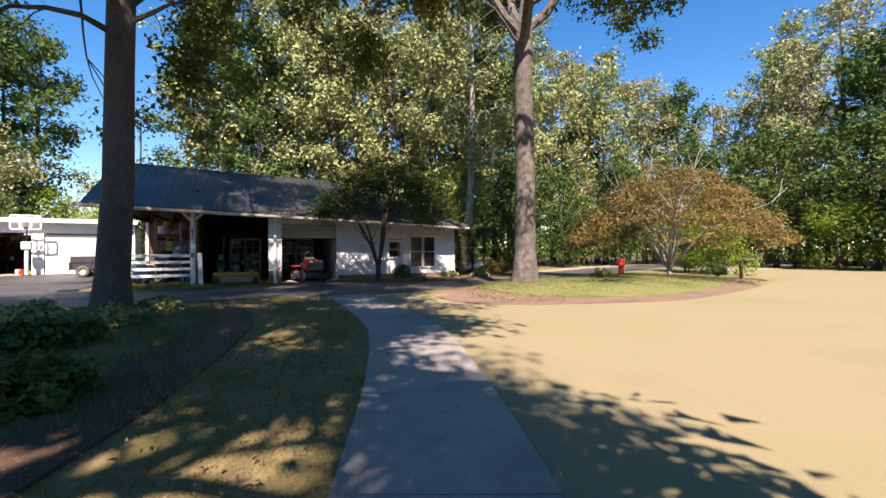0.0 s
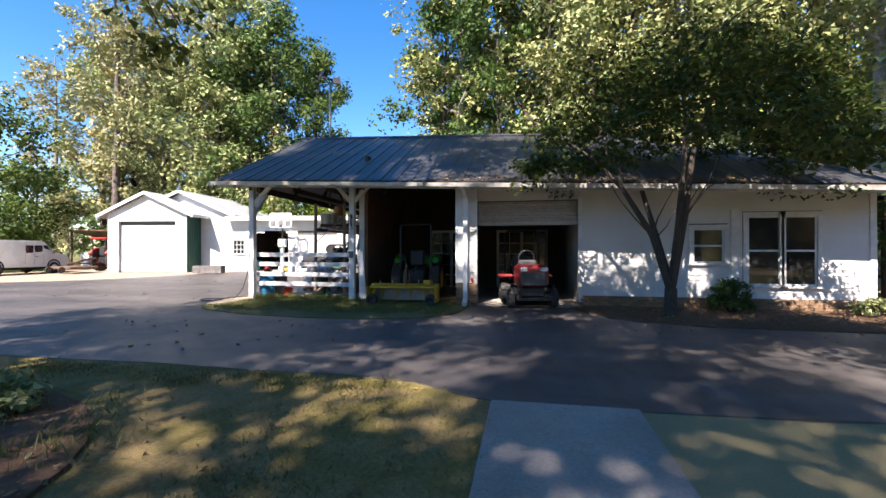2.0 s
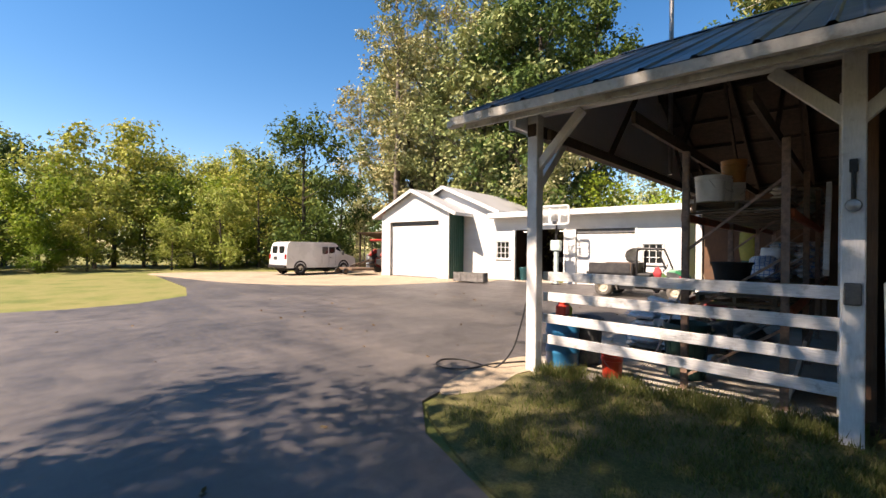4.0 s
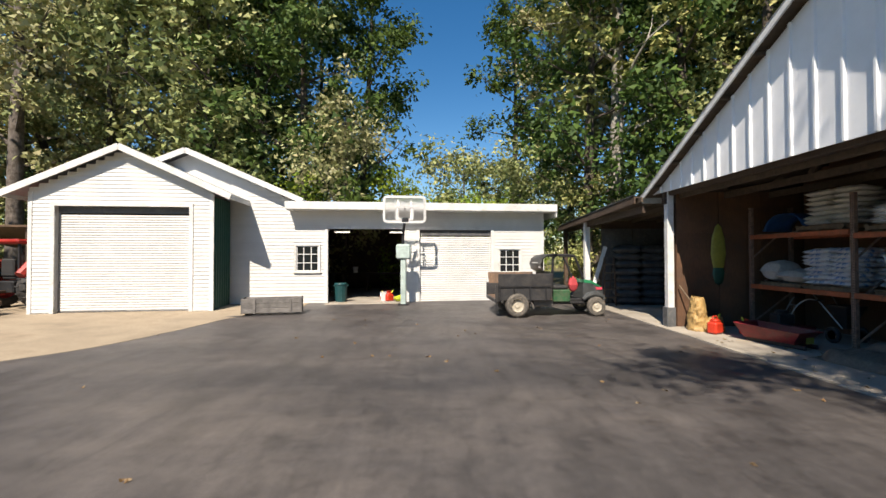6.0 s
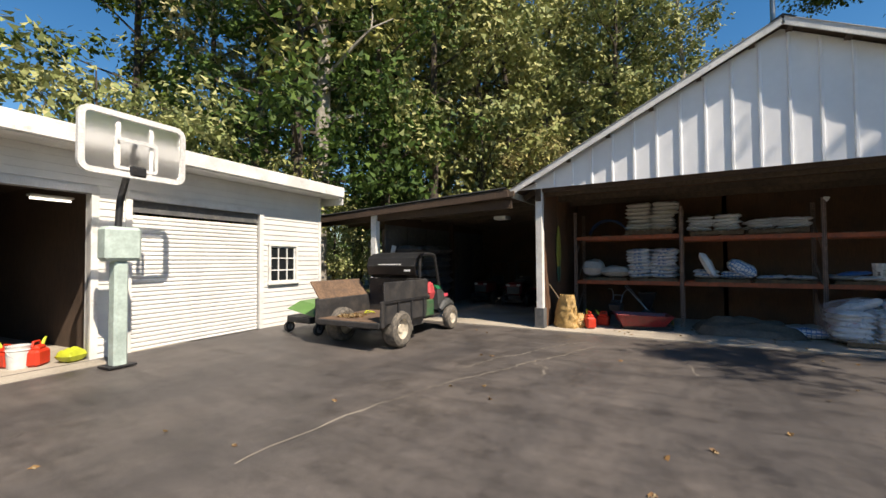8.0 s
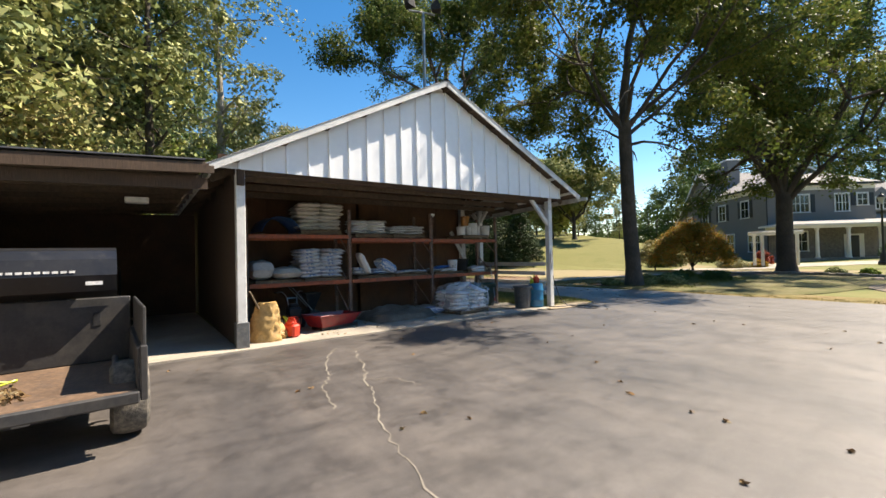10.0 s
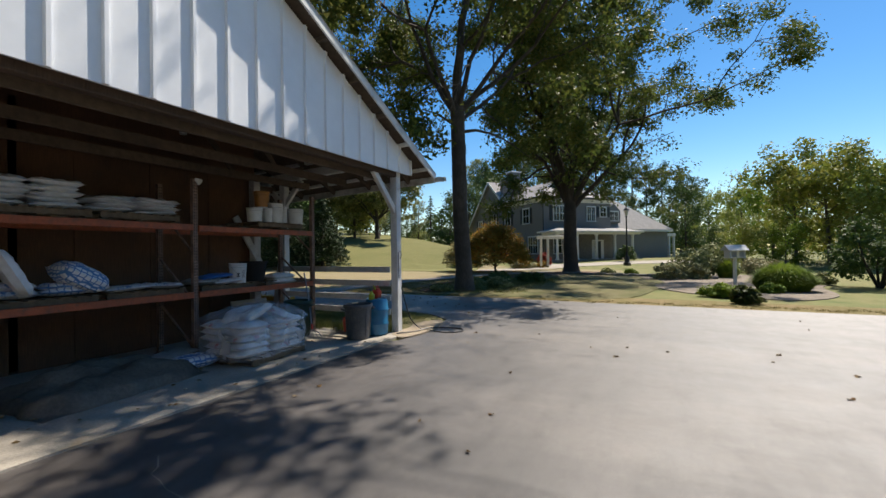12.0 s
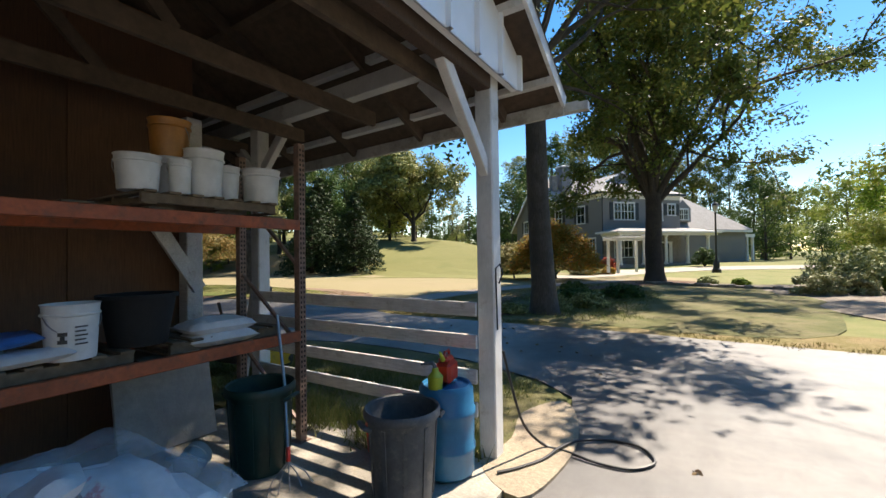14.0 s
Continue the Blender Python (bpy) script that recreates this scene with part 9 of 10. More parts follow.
    part("underbody", Geo().block(-2.5, 2.5, -0.8, 0.8, 0.25, 0.45, 0.03), "dark_hole", v)


van(pose(-33.9, 30.5, 0.06, 0, 0, 97))


def red_tractor(at):
    t = thing("tractor", "red farm tractor with a cab and a rotary cutter behind", "tractor", at)
    for y in (-0.8, 0.8):
        wheel(t, 0, y, 0.72, 0.72, 0.42, "rubber", "red_paint", 18, "rear_wheel")
        wheel(t, 2.1, y * 0.9, 0.45, 0.45, 0.3, "rubber", "red_paint", 14, "front_wheel")
    part("engine_hood", Geo().block(0.9, 2.6, -0.35, 0.35, 0.9, 1.5, 0.1), "red_paint", t)
    part("chassis", Geo().block(-0.5, 2.6, -0.3, 0.3, 0.55, 0.95, 0.04), "dark_metal", t)
    part("cab_roof", Geo().block(-0.75, 0.95, -0.75, 0.75, 2.2, 2.36, 0.06), "red_paint", t)
    for x in (-0.6, 0.8):
        for y in (-0.65, 0.65):
            part("cab_post", Geo().beam((x, y, 0.95), (x, y, 2.22), 0.06, 0.06), "dark_metal", t)
    for y in (-0.65, 0.65):
        part("cab_glass", Geo().box(-0.55, 0.75, y - 0.005, y + 0.005, 1.1, 2.15), "pane", t)
    part("seat", Geo().block(-0.4, 0.1, -0.25, 0.25, 1.0, 1.2, 0.04).block(-0.45, -0.32, -0.25, 0.25, 1.1, 1.7, 0.04), "seat_black", t)
    for y in (-0.8, 0.8):
        part("fender", Geo().tube([(0.6, y, 1.2), (0.2, y, 1.5), (-0.4, y, 1.45), (-0.7, y, 1.15)], [0.15, 0.2, 0.2, 0.15], 8), "red_paint", t, smooth=True)
    ct = part("rotary_cutter", Geo().block(-3.0, -1.3, -0.95, 0.95, 0.22, 0.4, 0.04), "rust_brown", t, "rusty orange cutter deck")
    part("tow_frame", Geo().beam((-1.0, -0.3, 0.9), (-2.6, 0, 0.5), 0.06, 0.08).beam((-1.0, 0.3, 0.9), (-2.6, 0, 0.5), 0.06, 0.08).beam((-0.5, 0, 0.6), (-2.0, 0, 0.55), 0.08, 0.08), "rust_brown", ct)
    for y in (-0.6, 0.6):
        wheel(ct, -3.25, y, 0.2, 0.2, 0.12, "rubber", "rust_brown")


red_tractor(pose(-31.0, 34.3, 0.09, 0, 0, 84))
pole_shed = thing("pole_shed", "low rusty-roofed pole shed behind the garage", "shed", pose(-33.0, 38.0, 0, 0, 0, 10))
part("roof", Geo().add([(-3.5, -2.0, 3.1), (3.5, -2.0, 3.1), (3.5, 3.0, 2.3), (-3.5, 3.0, 2.3), (-3.5, -2.0, 3.02), (3.5, -2.0, 3.02), (3.5, 3.0, 2.22), (-3.5, 3.0, 2.22)], [(0, 1, 2, 3), (7, 6, 5, 4), (0, 4, 5, 1), (1, 5, 6, 2), (2, 6, 7, 3), (3, 7, 4, 0)]), "rust_brown", pole_shed)
for x in (-3.3, 0, 3.3):
    part("pole", Geo().tube([(x, -1.8, 0), (x, -1.8, 3.0)], 0.07, 8), "old_wood", pole_shed)
    part("pole", Geo().tube([(x, 2.8, 0), (x, 2.8, 2.25)], 0.07, 8), "old_wood", pole_shed)
solo("water_tank", Geo().block(-0.6, 0.6, -0.5, 0.5, 0, 1.3, 0.08), "plastic_white", "white square plastic tank near the tractor", "tank", pose(-34.6, 36.2, 0.05, 0, 0, 15))
# Dark old_wood stiles put the lean-to's shade into the white ladder's colour.
ladder = thing("step_ladder", "old white step ladder leaning in the lean-to", "ladder", pose(-10.2, 35.2, 0.035, 8, 0, 0))
for x in (-0.22, 0.22):
    part("stile", Geo().beam((x, -0.25, 0), (x * 0.75, 0.05, 1.8), 0.03, 0.07), "old_wood", ladder)
    part("stile", Geo().beam((x, 0.45, 0), (x * 0.75, 0.1, 1.75), 0.025, 0.04), "old_wood", ladder)
for i in range(5):
    part("tread", Geo().block(-0.21 + i * 0.008, 0.21 - i * 0.008, -0.27 + i * 0.05, -0.12 + i * 0.05, 0.3 + i * 0.3, 0.33 + i * 0.3, 0.004), "pallet", ladder)
rl = random.Random(12)
for k in range(3):
    for j in range(8):
        bag(pose(-9.45 + k * 0.92 + rl.uniform(-0.06, 0.06), 35.28 + rl.uniform(-0.05, 0.05), 0.04 + j * 0.27, rl.uniform(-3, 3), rl.uniform(-3, 3), rl.uniform(-6, 6)), "sack_dark", "dark grey bale stacked in the lean-to", 0.94, 0.66, 0.31, rl.randrange(4), "bales in the lean-to")

# leaves, cracks and twigs on the asphalt
rc = np.random.default_rng(41)
n = 26
pts = np.stack([rc.uniform(-24, -8, n), rc.uniform(15, 34, n)], 1)
roofl = np.stack([rc.uniform(-4.4, 4.5, 420), 20.27 + np.abs(rc.normal(size=420)) * 0.16], 1)
edge = np.stack([rc.uniform(-6, 8, 80), rc.uniform(17.2, 19.8, 80)], 1)
bedl = np.stack([rc.uniform(0.2, 7.0, 500), rc.uniform(18.6, 21.2, 500)], 1)
slabl = np.stack([rc.uniform(-10.6, -9.2, 60), rc.uniform(22.5, 29, 60)], 1)
isl = np.stack([rc.normal(5.5, 1.0, 260), rc.normal(12.6, 0.9, 260)], 1)
shade = np.stack([rc.uniform(-10, -4.7, 900), rc.uniform(0, 12.6, 900)], 1)
ring = np.stack([2.0 + np.abs(rc.normal(size=900)) * 2.2, 8.7 + rc.random(900) * 5.0], 1)
strip = np.stack([rc.uniform(-5.2, -2.6, 260), rc.uniform(2, 13.9, 260)], 1)
allp = np.concatenate([pts, edge, bedl, slabl, isl, shade, ring, strip, roofl])
zz = np.array([ground_z(x, y) for x, y in allp]) + np.concatenate([np.full(n + 80, 0.008), np.full(500, 0.07), np.full(60, 0.035), np.full(260, 0.10), np.full(900, 0.055), np.full(900, 0.045), np.full(260, 0.0), eave_z(roofl[:, 0]) + 0.03 + (roofl[:, 1] - EAVE_S) * 0.5])
lv = leaf_cloud(rc, np.column_stack([allp, zz]), np.full(len(allp), 0.02), 2, 0.035, 0.2)
lv[:, :, 2] = np.clip(lv[:, :, 2], np.repeat(zz, 2)[:, None] - 0.004, np.repeat(zz, 2)[:, None] + 0.025)
ob = new("fallen_leaves", quads_mesh("fallen_leaves", lv, "dry_leaf"))
tagged(ob, "scattered dead brown leaves on asphalt and beds", "leaves", kind="stuff")
M["tar"] = surface("tar", (0.28, 0.25, 0.21), 0.9, grain=60, amount=0.3, bump=0.3)


def crack(pts, w, label, seed):
    r = random.Random(seed)
    line = smooth_line([(x, y, 0) for x, y in pts], 6)
    line = [Vector((p.x + r.uniform(-0.035, 0.035), p.y + r.uniform(-0.035, 0.035), 0)) for p in line]
    g = Geo()
    for i, p in enumerate(line):
        d = (line[min(i + 1, len(line) - 1)] - line[max(i - 1, 0)]).normalized()
        s = Vector((-d.y, d.x, 0)) * w * r.uniform(0.3, 1.2)
        z = ground_z(p.x, p.y) + 0.0045
        g.v += [(p.x - s.x, p.y - s.y, z), (p.x + s.x, p.y + s.y, z)]
    g.f = [(2 * i, 2 * i + 2, 2 * i + 3, 2 * i + 1) for i in range(len(line) - 1)]
    solo("asphalt_crack", g, "tar", label, "crack", kind="structure")


crack([(-11.7, 29.05), (-12.07, 29.33), (-12.86, 29.71), (-13.57, 29.92), (-13.96, 30.14), (-14.26, 30.2), (-14.8, 30.32)], 0.011, "pale sandy crack winding across the asphalt", 1)
crack([(-12.0, 28.8), (-12.52, 29.01), (-13.43, 29.3), (-13.98, 29.53), (-14.57, 29.69), (-15.03, 29.89), (-15.58, 30.1), (-16.4, 30.3), (-17.3, 30.45), (-18.6, 30.5)], 0.013, "long pale crack winding across the asphalt", 2)
crack([(-13.98, 29.53), (-14.2, 29.2), (-14.7, 29.1)], 0.008, "branch of the asphalt crack", 3)
crack([(-11.6, 27.0), (-12.4, 27.3), (-13.6, 27.1)], 0.008, "thin crack in the asphalt", 4)

# ---------------- east end of the barn ----------------
arbor = thing("lattice_arbor", "dark weathered arbor with lattice, grown over with vines", "arbor", pose(8.1, 22.6, 0, 0, 0, 0))
for x in (-0.9, 0.9):
    for y in (-0.6, 0.9):
        part("post", Geo().block(x - 0.07, x + 0.07, y - 0.07, y + 0.07, 0, 2.6, 0.01), "old_wood", arbor)
for y in (-0.6, 0.9):
    part("beam", Geo().block(-1.3, 1.3, y - 0.04, y + 0.04, 2.6, 2.78, 0.01), "old_wood", arbor)
for i in range(7):
    part("rafter", Geo().block(-1.2 + i * 0.4 - 0.025, -1.2 + i * 0.4 + 0.025, -1.0, 1.3, 2.78, 2.9, 0.006), "old_wood", arbor)
for i in range(9):
    part("lattice_slat", Geo().beam((-0.85, -0.6, 0.2 + i * 0.2), (-0.15, -0.6, 0.9 + i * 0.2), 0.015, 0.035), "old_wood", arbor)
    part("lattice_slat", Geo().beam((-0.15, -0.615, 0.2 + i * 0.2), (-0.85, -0.615, 0.9 + i * 0.2), 0.015, 0.035), "old_wood", arbor)
rv = np.random.default_rng(61)
vine_at = np.column_stack([rv.uniform(-1.3, 1.3, 90), rv.uniform(-0.9, 1.2, 90), rv.normal(2.72, 0.22, 90)])
side_at = np.column_stack([rv.choice((-0.9, 0.9), 50) + rv.normal(size=50) * 0.15, rv.choice((-0.6, 0.9), 50) + rv.normal(size=50) * 0.15, rv.uniform(0.8, 2.6, 50)])
vine = thing("climbing_vine", "dark leafy vine grown over an old arbor", "vine", pose(8.1, 22.6, 0))
part("foliage", quads_mesh("foliage", leaf_clumps(rv, np.concatenate([vine_at, side_at]), np.full(140, 0.26), 46, 0.06), "leaf_dark"), None, vine)
for x in (-0.9, 0.9):
    part("stem", Geo().tube(smooth_line([(x + 0.1, -0.7, 0.0), (x - 0.1, -0.68, 0.9), (x + 0.1, -0.7, 1.8), (x, -0.5, 2.9)], 4), 0.02, 6), "bark_dark", vine)
cartg = thing("golf_cart", "white golf cart parked behind the arbor", "golf cart", pose(9.3, 24.4, 0.02, 0, 0, 35))
part("body", Geo().block(-1.1, 1.1, -0.55, 0.55, 0.3, 0.75, 0.08), "van_white", cartg)
part("canopy", Geo().block(-0.95, 0.85, -0.6, 0.6, 1.72, 1.8, 0.03), "plastic_white", cartg)
for x in (-0.85, 0.75):
    for y in (-0.5, 0.5):
        part("canopy_post", Geo().tube([(x, y, 0.7), (x * 0.95, y, 1.73)], 0.02, 6), "dark_metal", cartg)
        wheel(cartg, x * 0.95, y, 0.24, 0.24, 0.18)
part("seat", Geo().block(-0.5, 0.1, -0.5, 0.5, 0.75, 0.9, 0.05).block(-0.6, -0.48, -0.5, 0.5, 0.85, 1.25, 0.04), "bag_grey", cartg)
hyd = thing("yard_pump", "dark red cast iron yard pump on the island", "yard pump", pose(12.9, 14.6, 0.2))
part("body", Geo().lathe([(0.2, 0), (0.2, 0.06), (0.14, 0.08), (0.14, 0.5), (0.19, 0.55), (0.2, 0.75), (0.15, 0.85), (0.05, 0.9), (0, 0.9)], 18), "red_paint", hyd, smooth=True)
part("spout", Geo().tube([(0, 0.12, 0.62), (0, 0.34, 0.6)], 0.06, 10), "red_paint", hyd)
rb_ = thing("red_trailer", "small red garden trailer far down the track", "trailer", pose(26.5, 33.0, 0, 0, 0, 30))
part("tub", Geo().block(-0.7, 0.7, -0.5, 0.5, 0.35, 0.75, 0.03), "red_paint", rb_)
for y in (-0.55, 0.55):
    wheel(rb_, 0, y, 0.22, 0.22, 0.14)
for i, (x, y) in enumerate(((18.6, 12.0), (20.5, 13.0))):
    solo("fence_post", Geo().tube([(0, 0, -0.1), (0, 0, 0.8)], 0.06, 8), "old_wood", "short wooden post at the island's edge", "post", pose(x, y, ground_z(x, y)), "fence posts")

# ---------------- the house ----------------
house = thing("house", "two-storey grey shingled house with white trim and a columned porch", "house", pose(-3.07, -23.5, 0.5, 0, 0, -130.5))
HX, HY, HE = 11.0, 15.0, 7.9
part("wall", Geo().box(0, HX, 0, 0.25, 0, HE), "house_grey", house)
part("wall", Geo().box(0, 0.25, 0.25, HY, 0, HE), "house_grey", house)
part("wall", Geo().box(HX - 0.25, HX, 0.25, HY, 0, HE), "house_grey", house)
part("wall", Geo().box(0.25, HX - 0.25, HY - 0.25, HY, 0, HE), "house_grey", house)


def hip(parent, x0, x1, y0, y1, z, rise, over, material, inset):
    a, b, c, d = (x0 - over, y0 - over), (x1 + over, y0 - over), (x1 + over, y1 + over), (x0 - over, y1 + over)
    e, f_ = (x0 + inset, (y0 + y1) / 2), (x1 - inset, (y0 + y1) / 2)
    vs = [(*a, z), (*b, z), (*c, z), (*d, z), (*e, z + rise), (*f_, z + rise), (*a, z - 0.18), (*b, z - 0.18), (*c, z - 0.18), (*d, z - 0.18)]
    r = part("roof", Geo().add(vs[:6], [(0, 1, 5, 4), (1, 2, 5), (2, 3, 4, 5), (3, 0, 4)]), material, parent)
    part("fascia", Geo().add(vs[:4] + vs[6:], [(0, 4, 5, 1), (1, 5, 6, 2), (2, 6, 7, 3), (3, 7, 4, 0), (7, 6, 5, 4)]), "house_trim", r)
    return r


RZ, RR, PITCH = HE + 0.2, 11.1, 0.504
gab = 3.1
main_roof = part("roof", Geo().add([(-0.45, -0.45, RZ), (HX + 0.45, -0.45, RZ), (HX - gab, gab, 9.9), (gab, gab, 9.9), (5.5, gab, RR), (5.5, HY + 0.4, RR), (-0.45, HY + 0.4, RZ), (HX + 0.45, HY + 0.4, RZ)],
                                   [(0, 1, 2, 3), (0, 3, 4, 5, 6), (1, 7, 5, 4, 2)]), "house_roof", house)
part("gablet", Geo().add([(gab + 0.25, gab + 0.06, 9.92), (HX - gab - 0.25, gab + 0.06, 9.92), (5.5, gab + 0.06, RR - 0.2), (gab + 0.25, gab + 0.3, 9.92), (HX - gab - 0.25, gab + 0.3, 9.92), (5.5, gab + 0.3, RR - 0.2)],
                         [(0, 1, 2), (5, 4, 3), (0, 2, 5, 3), (1, 4, 5, 2)]), "house_grey", main_roof, "small grey louvred gable in the roof")
for sgn in (-1, 1):
    part("gablet_rake", Geo().beam((5.5, gab - 0.05, RR + 0.02), (5.5 + sgn * 2.5, gab - 0.05, 9.86), 0.22, 0.14), "house_trim", main_roof)
part("fascia", Geo().box(-0.5, HX + 0.5, -0.5, -0.43, RZ - 0.22, RZ + 0.02).box(-0.5, -0.43, -0.43, 9.0, RZ - 0.22, RZ + 0.02), "shutter_dark", main_roof, "dark gutter along the eave")
part("soffit", Geo().box(-0.43, HX + 0.43, -0.43, 0.0, RZ - 0.24, RZ - 0.2).box(-0.43, 0.0, 0.0, 9.0, RZ - 0.24, RZ - 0.2), "house_trim", main_roof)
part("frieze", Geo().box(-0.03, HX + 0.03, -0.04, 0, HE - 0.45, HE).box(-0.04, -0.003, 0, HY, HE - 0.45, HE), "house_trim", house)
# cross gable on the side, its far slope running low
PK = (13.2, 11.9)
gw = part("gable_wall", Geo().add([(x, y, z) for x in (-0.02, 0.2) for y, z in ((9.0, 0), (19.6, 0), (19.6, 5.5), (PK[0], PK[1] - 0.25), (9.0, 8.15))],
                                  [(4, 3, 2, 1, 0), (5, 6, 7, 8, 9), (2, 3, 8, 7), (3, 4, 9, 8), (1, 2, 7, 6)]), "house_grey", house)
for (y0, z0), (y1, z1) in ((PK, (8.6, 8.0)), (PK, (20.6, 4.7))):
    vs = [(x, y, z + d) for d in (0.0, -0.16) for x, y, z in ((-0.5, y0, z0), (6.5, y0, z0), (6.5, y1, z1), (-0.5, y1, z1))]
    part("cross_roof", Geo().add(vs, [(0, 1, 2, 3), (7, 6, 5, 4), (0, 4, 5, 1), (1, 5, 6, 2), (2, 6, 7, 3), (3, 7, 4, 0)]), "house_roof", house)
    part("rake_board", Geo().beam((-0.53, y0, z0 - 0.1), (-0.53, y1, z1 - 0.1), 0.05, 0.3), "house_trim", gw)
chim = part("chimney", Geo().block(1.9, 3.5, 10.3, 11.7, HE, 13.1, 0.03), "house_grey", house)
part("chimney_cap", Geo().block(1.8, 3.6, 10.2, 11.8, 13.1, 13.25, 0.02), "house_trim", chim)
part("flue", Geo().block(0.6, 1.4, 10.6, 11.4, HE, 11.9, 0.03), "stone", chim)


def house_window(parent, a0, a1, z0, z1, lights, along, at, shutters=True):
    """A window on the front (along x) or the side (along y), with shutters."""
    def put(p0, p1, q0, q1, d0, d1):
        return (p0, p1, at + d0, at + d1, q0, q1) if along == "x" else (at + d0, at + d1, p0, p1, q0, q1)
    w = part("window", Geo().box(*put(a0 - 0.12, a1 + 0.12, z1, z1 + 0.16, -0.08, -0.003)).box(*put(a0 - 0.12, a0, z0, z1, -0.08, -0.003)).box(*put(a1, a1 + 0.12, z0, z1, -0.08, -0.003)), "house_trim", parent)
    part("sill", Geo().box(*put(a0 - 0.16, a1 + 0.16, z0 - 0.1, z0, -0.12, -0.003)), "house_trim", w)
    for i in range(lights):
        b0, b1 = a0 + (a1 - a0) * i / lights, a0 + (a1 - a0) * (i + 1) / lights
        part("pane", Geo().box(*put(b0 + 0.05, b1 - 0.05, z0 + 0.05, z1 - 0.05, -0.04, -0.012)), "glass_dark", w)
        part("sash_bar", Geo().box(*put((b0 + b1) / 2 - 0.025, (b0 + b1) / 2 + 0.025, z0 + 0.05, z1 - 0.05, -0.06, -0.042)).box(*put(b0 + 0.05, b1 - 0.05, (z0 + z1) / 2 - 0.03, (z0 + z1) / 2 + 0.03, -0.068, -0.062)), "house_trim", w)
        if i:
            part("mullion", Geo().box(*put(b0 - 0.05, b0 + 0.05, z0, z1, -0.075, -0.003)), "house_trim", w)
    if shutters:
        for s0, s1 in ((a0 - 0.62, a0 - 0.16), (a1 + 0.16, a1 + 0.62)):
            part("shutter", Geo().box(*put(s0, s1, z0 - 0.05, z1 + 0.08, -0.07, -0.003)), "shutter_dark", w)


house_window(house, 1.6, 4.3, 5.1, 6.9, 3, "x", 0.0)
house_window(house, 7.0, 8.3, 5.1, 6.9, 2, "x", 0.0, False)
house_window(house, 9.2, 10.2, 5.7, 6.9, 1, "x", 0.0)
house_window(house, 3.0, 4.4, 4.9, 6.8, 1, "y", 0.0)
house_window(house, 7.6, 9.0, 4.9, 6.8, 1, "y", 0.0)
house_window(house, 11.6, 13.0, 4.9, 6.8, 1, "y", -0.02)
house_window(house, 16.0, 17.2, 4.4, 6.0, 1, "y", -0.02)
house_window(house, 10.6, 12.0, 0.9, 3.0, 1, "y", -0.02, False)
house_window(house, 1.2, 3.2, 0.9, 3.0, 2, "y", 0.0, False)
house_window(house, 6.0, 7.4, 0.9, 3.0, 1, "y", 0.0, False)
house_window(house, 1.6, 4.0, 0.9, 2.9, 2, "x", 0.0, False)
# porch
hip(house, -0.5, HX + 2.2, -3.0, -0.05, 3.62, 0.45, 0.3, "house_roof", 1.6)
part("porch_wall", Geo().box(0.0, HX, -0.02, -0.004, 0.1, 3.6), "stone", house)
part("porch_beam", Geo().box(-0.3, HX + 2.2, -2.98, -2.7, 3.2, 3.6).box(-0.3, 0.0, -2.7, -0.05, 3.2, 3.6), "house_trim", house)
part("porch_floor", Geo().box(-0.4, HX + 2.3, -3.1, -0.02, -0.4, 0.1), "stone", house)
for x in (-0.1, 2.9, 5.9, 8.9, 11.9):
    c = part("porch_column", Geo().lathe([(0.24, 0.1), (0.24, 0.25), (0.18, 0.3), (0.16, 1.6), (0.15, 3.0), (0.2, 3.05), (0.22, 3.2)], 16, Matrix.Translation((x, -2.82, 0))), "house_trim", house, smooth=True)
part("front_door", Geo().block(8.2, 9.2, -0.08, -0.003, 0.1, 2.4, 0.01), "shutter_dark", house)
part("door_frame", Geo().box(7.7, 8.18, -0.06, -0.003, 0.1, 2.6).box(9.22, 9.7, -0.06, -0.003, 0.1, 2.6).box(8.18, 9.22, -0.06, -0.003, 2.42, 2.6), "house_trim", house)
# garage wing with a big sloping roof
part("wing_wall", Geo().box(HX, 23.2, 1.2, 9.5, 0, 4.2), "house_grey", house)
part("wing_roof", Geo().add([(HX - 0.6, 0.6, 4.1), (23.8, 0.6, 4.1), (16.6, 5.3, 8.9), (HX - 0.6, 5.3, 8.9), (23.8, 10.0, 4.1), (HX - 0.6, 10.0, 4.1)], [(0, 1, 2, 3), (1, 4, 2), (4, 5, 3, 2)]), "house_roof", house)
part("wing_dormer", Geo().add([(HX + 0.4, 1.0, 5.0), (HX + 2.8, 1.0, 5.0), (HX + 2.8, 1.0, 6.7), (HX + 1.6, 1.0, 7.7), (HX + 0.4, 1.0, 6.7), (HX + 0.4, 4.6, 5.0), (HX + 2.8, 4.6, 5.0), (HX + 2.8, 4.6, 6.7), (HX + 1.6, 4.6, 7.7), (HX + 0.4, 4.6, 6.7)],
                              [(0, 1, 2, 3, 4), (1, 6, 7, 2), (5, 0, 4, 9), (2, 7, 8, 3), (4, 3, 8, 9)]), "house_grey", house)
house_window(house, HX + 0.9, HX + 2.3, 5.3, 6.5, 2, "x", 0.99, False)
part("wing_eave", Geo().box(HX - 0.2, 23.7, 0.62, 0.7, 3.8, 4.06), "house_trim", house)
part("side_porch", Geo().box(23.2, 25.3, 1.5, 4.2, 3.2, 3.6).box(25.0, 25.25, 1.6, 1.85, 0, 3.2).box(24.0, 24.25, 1.6, 1.85, 0, 3.2), "house_trim", house)
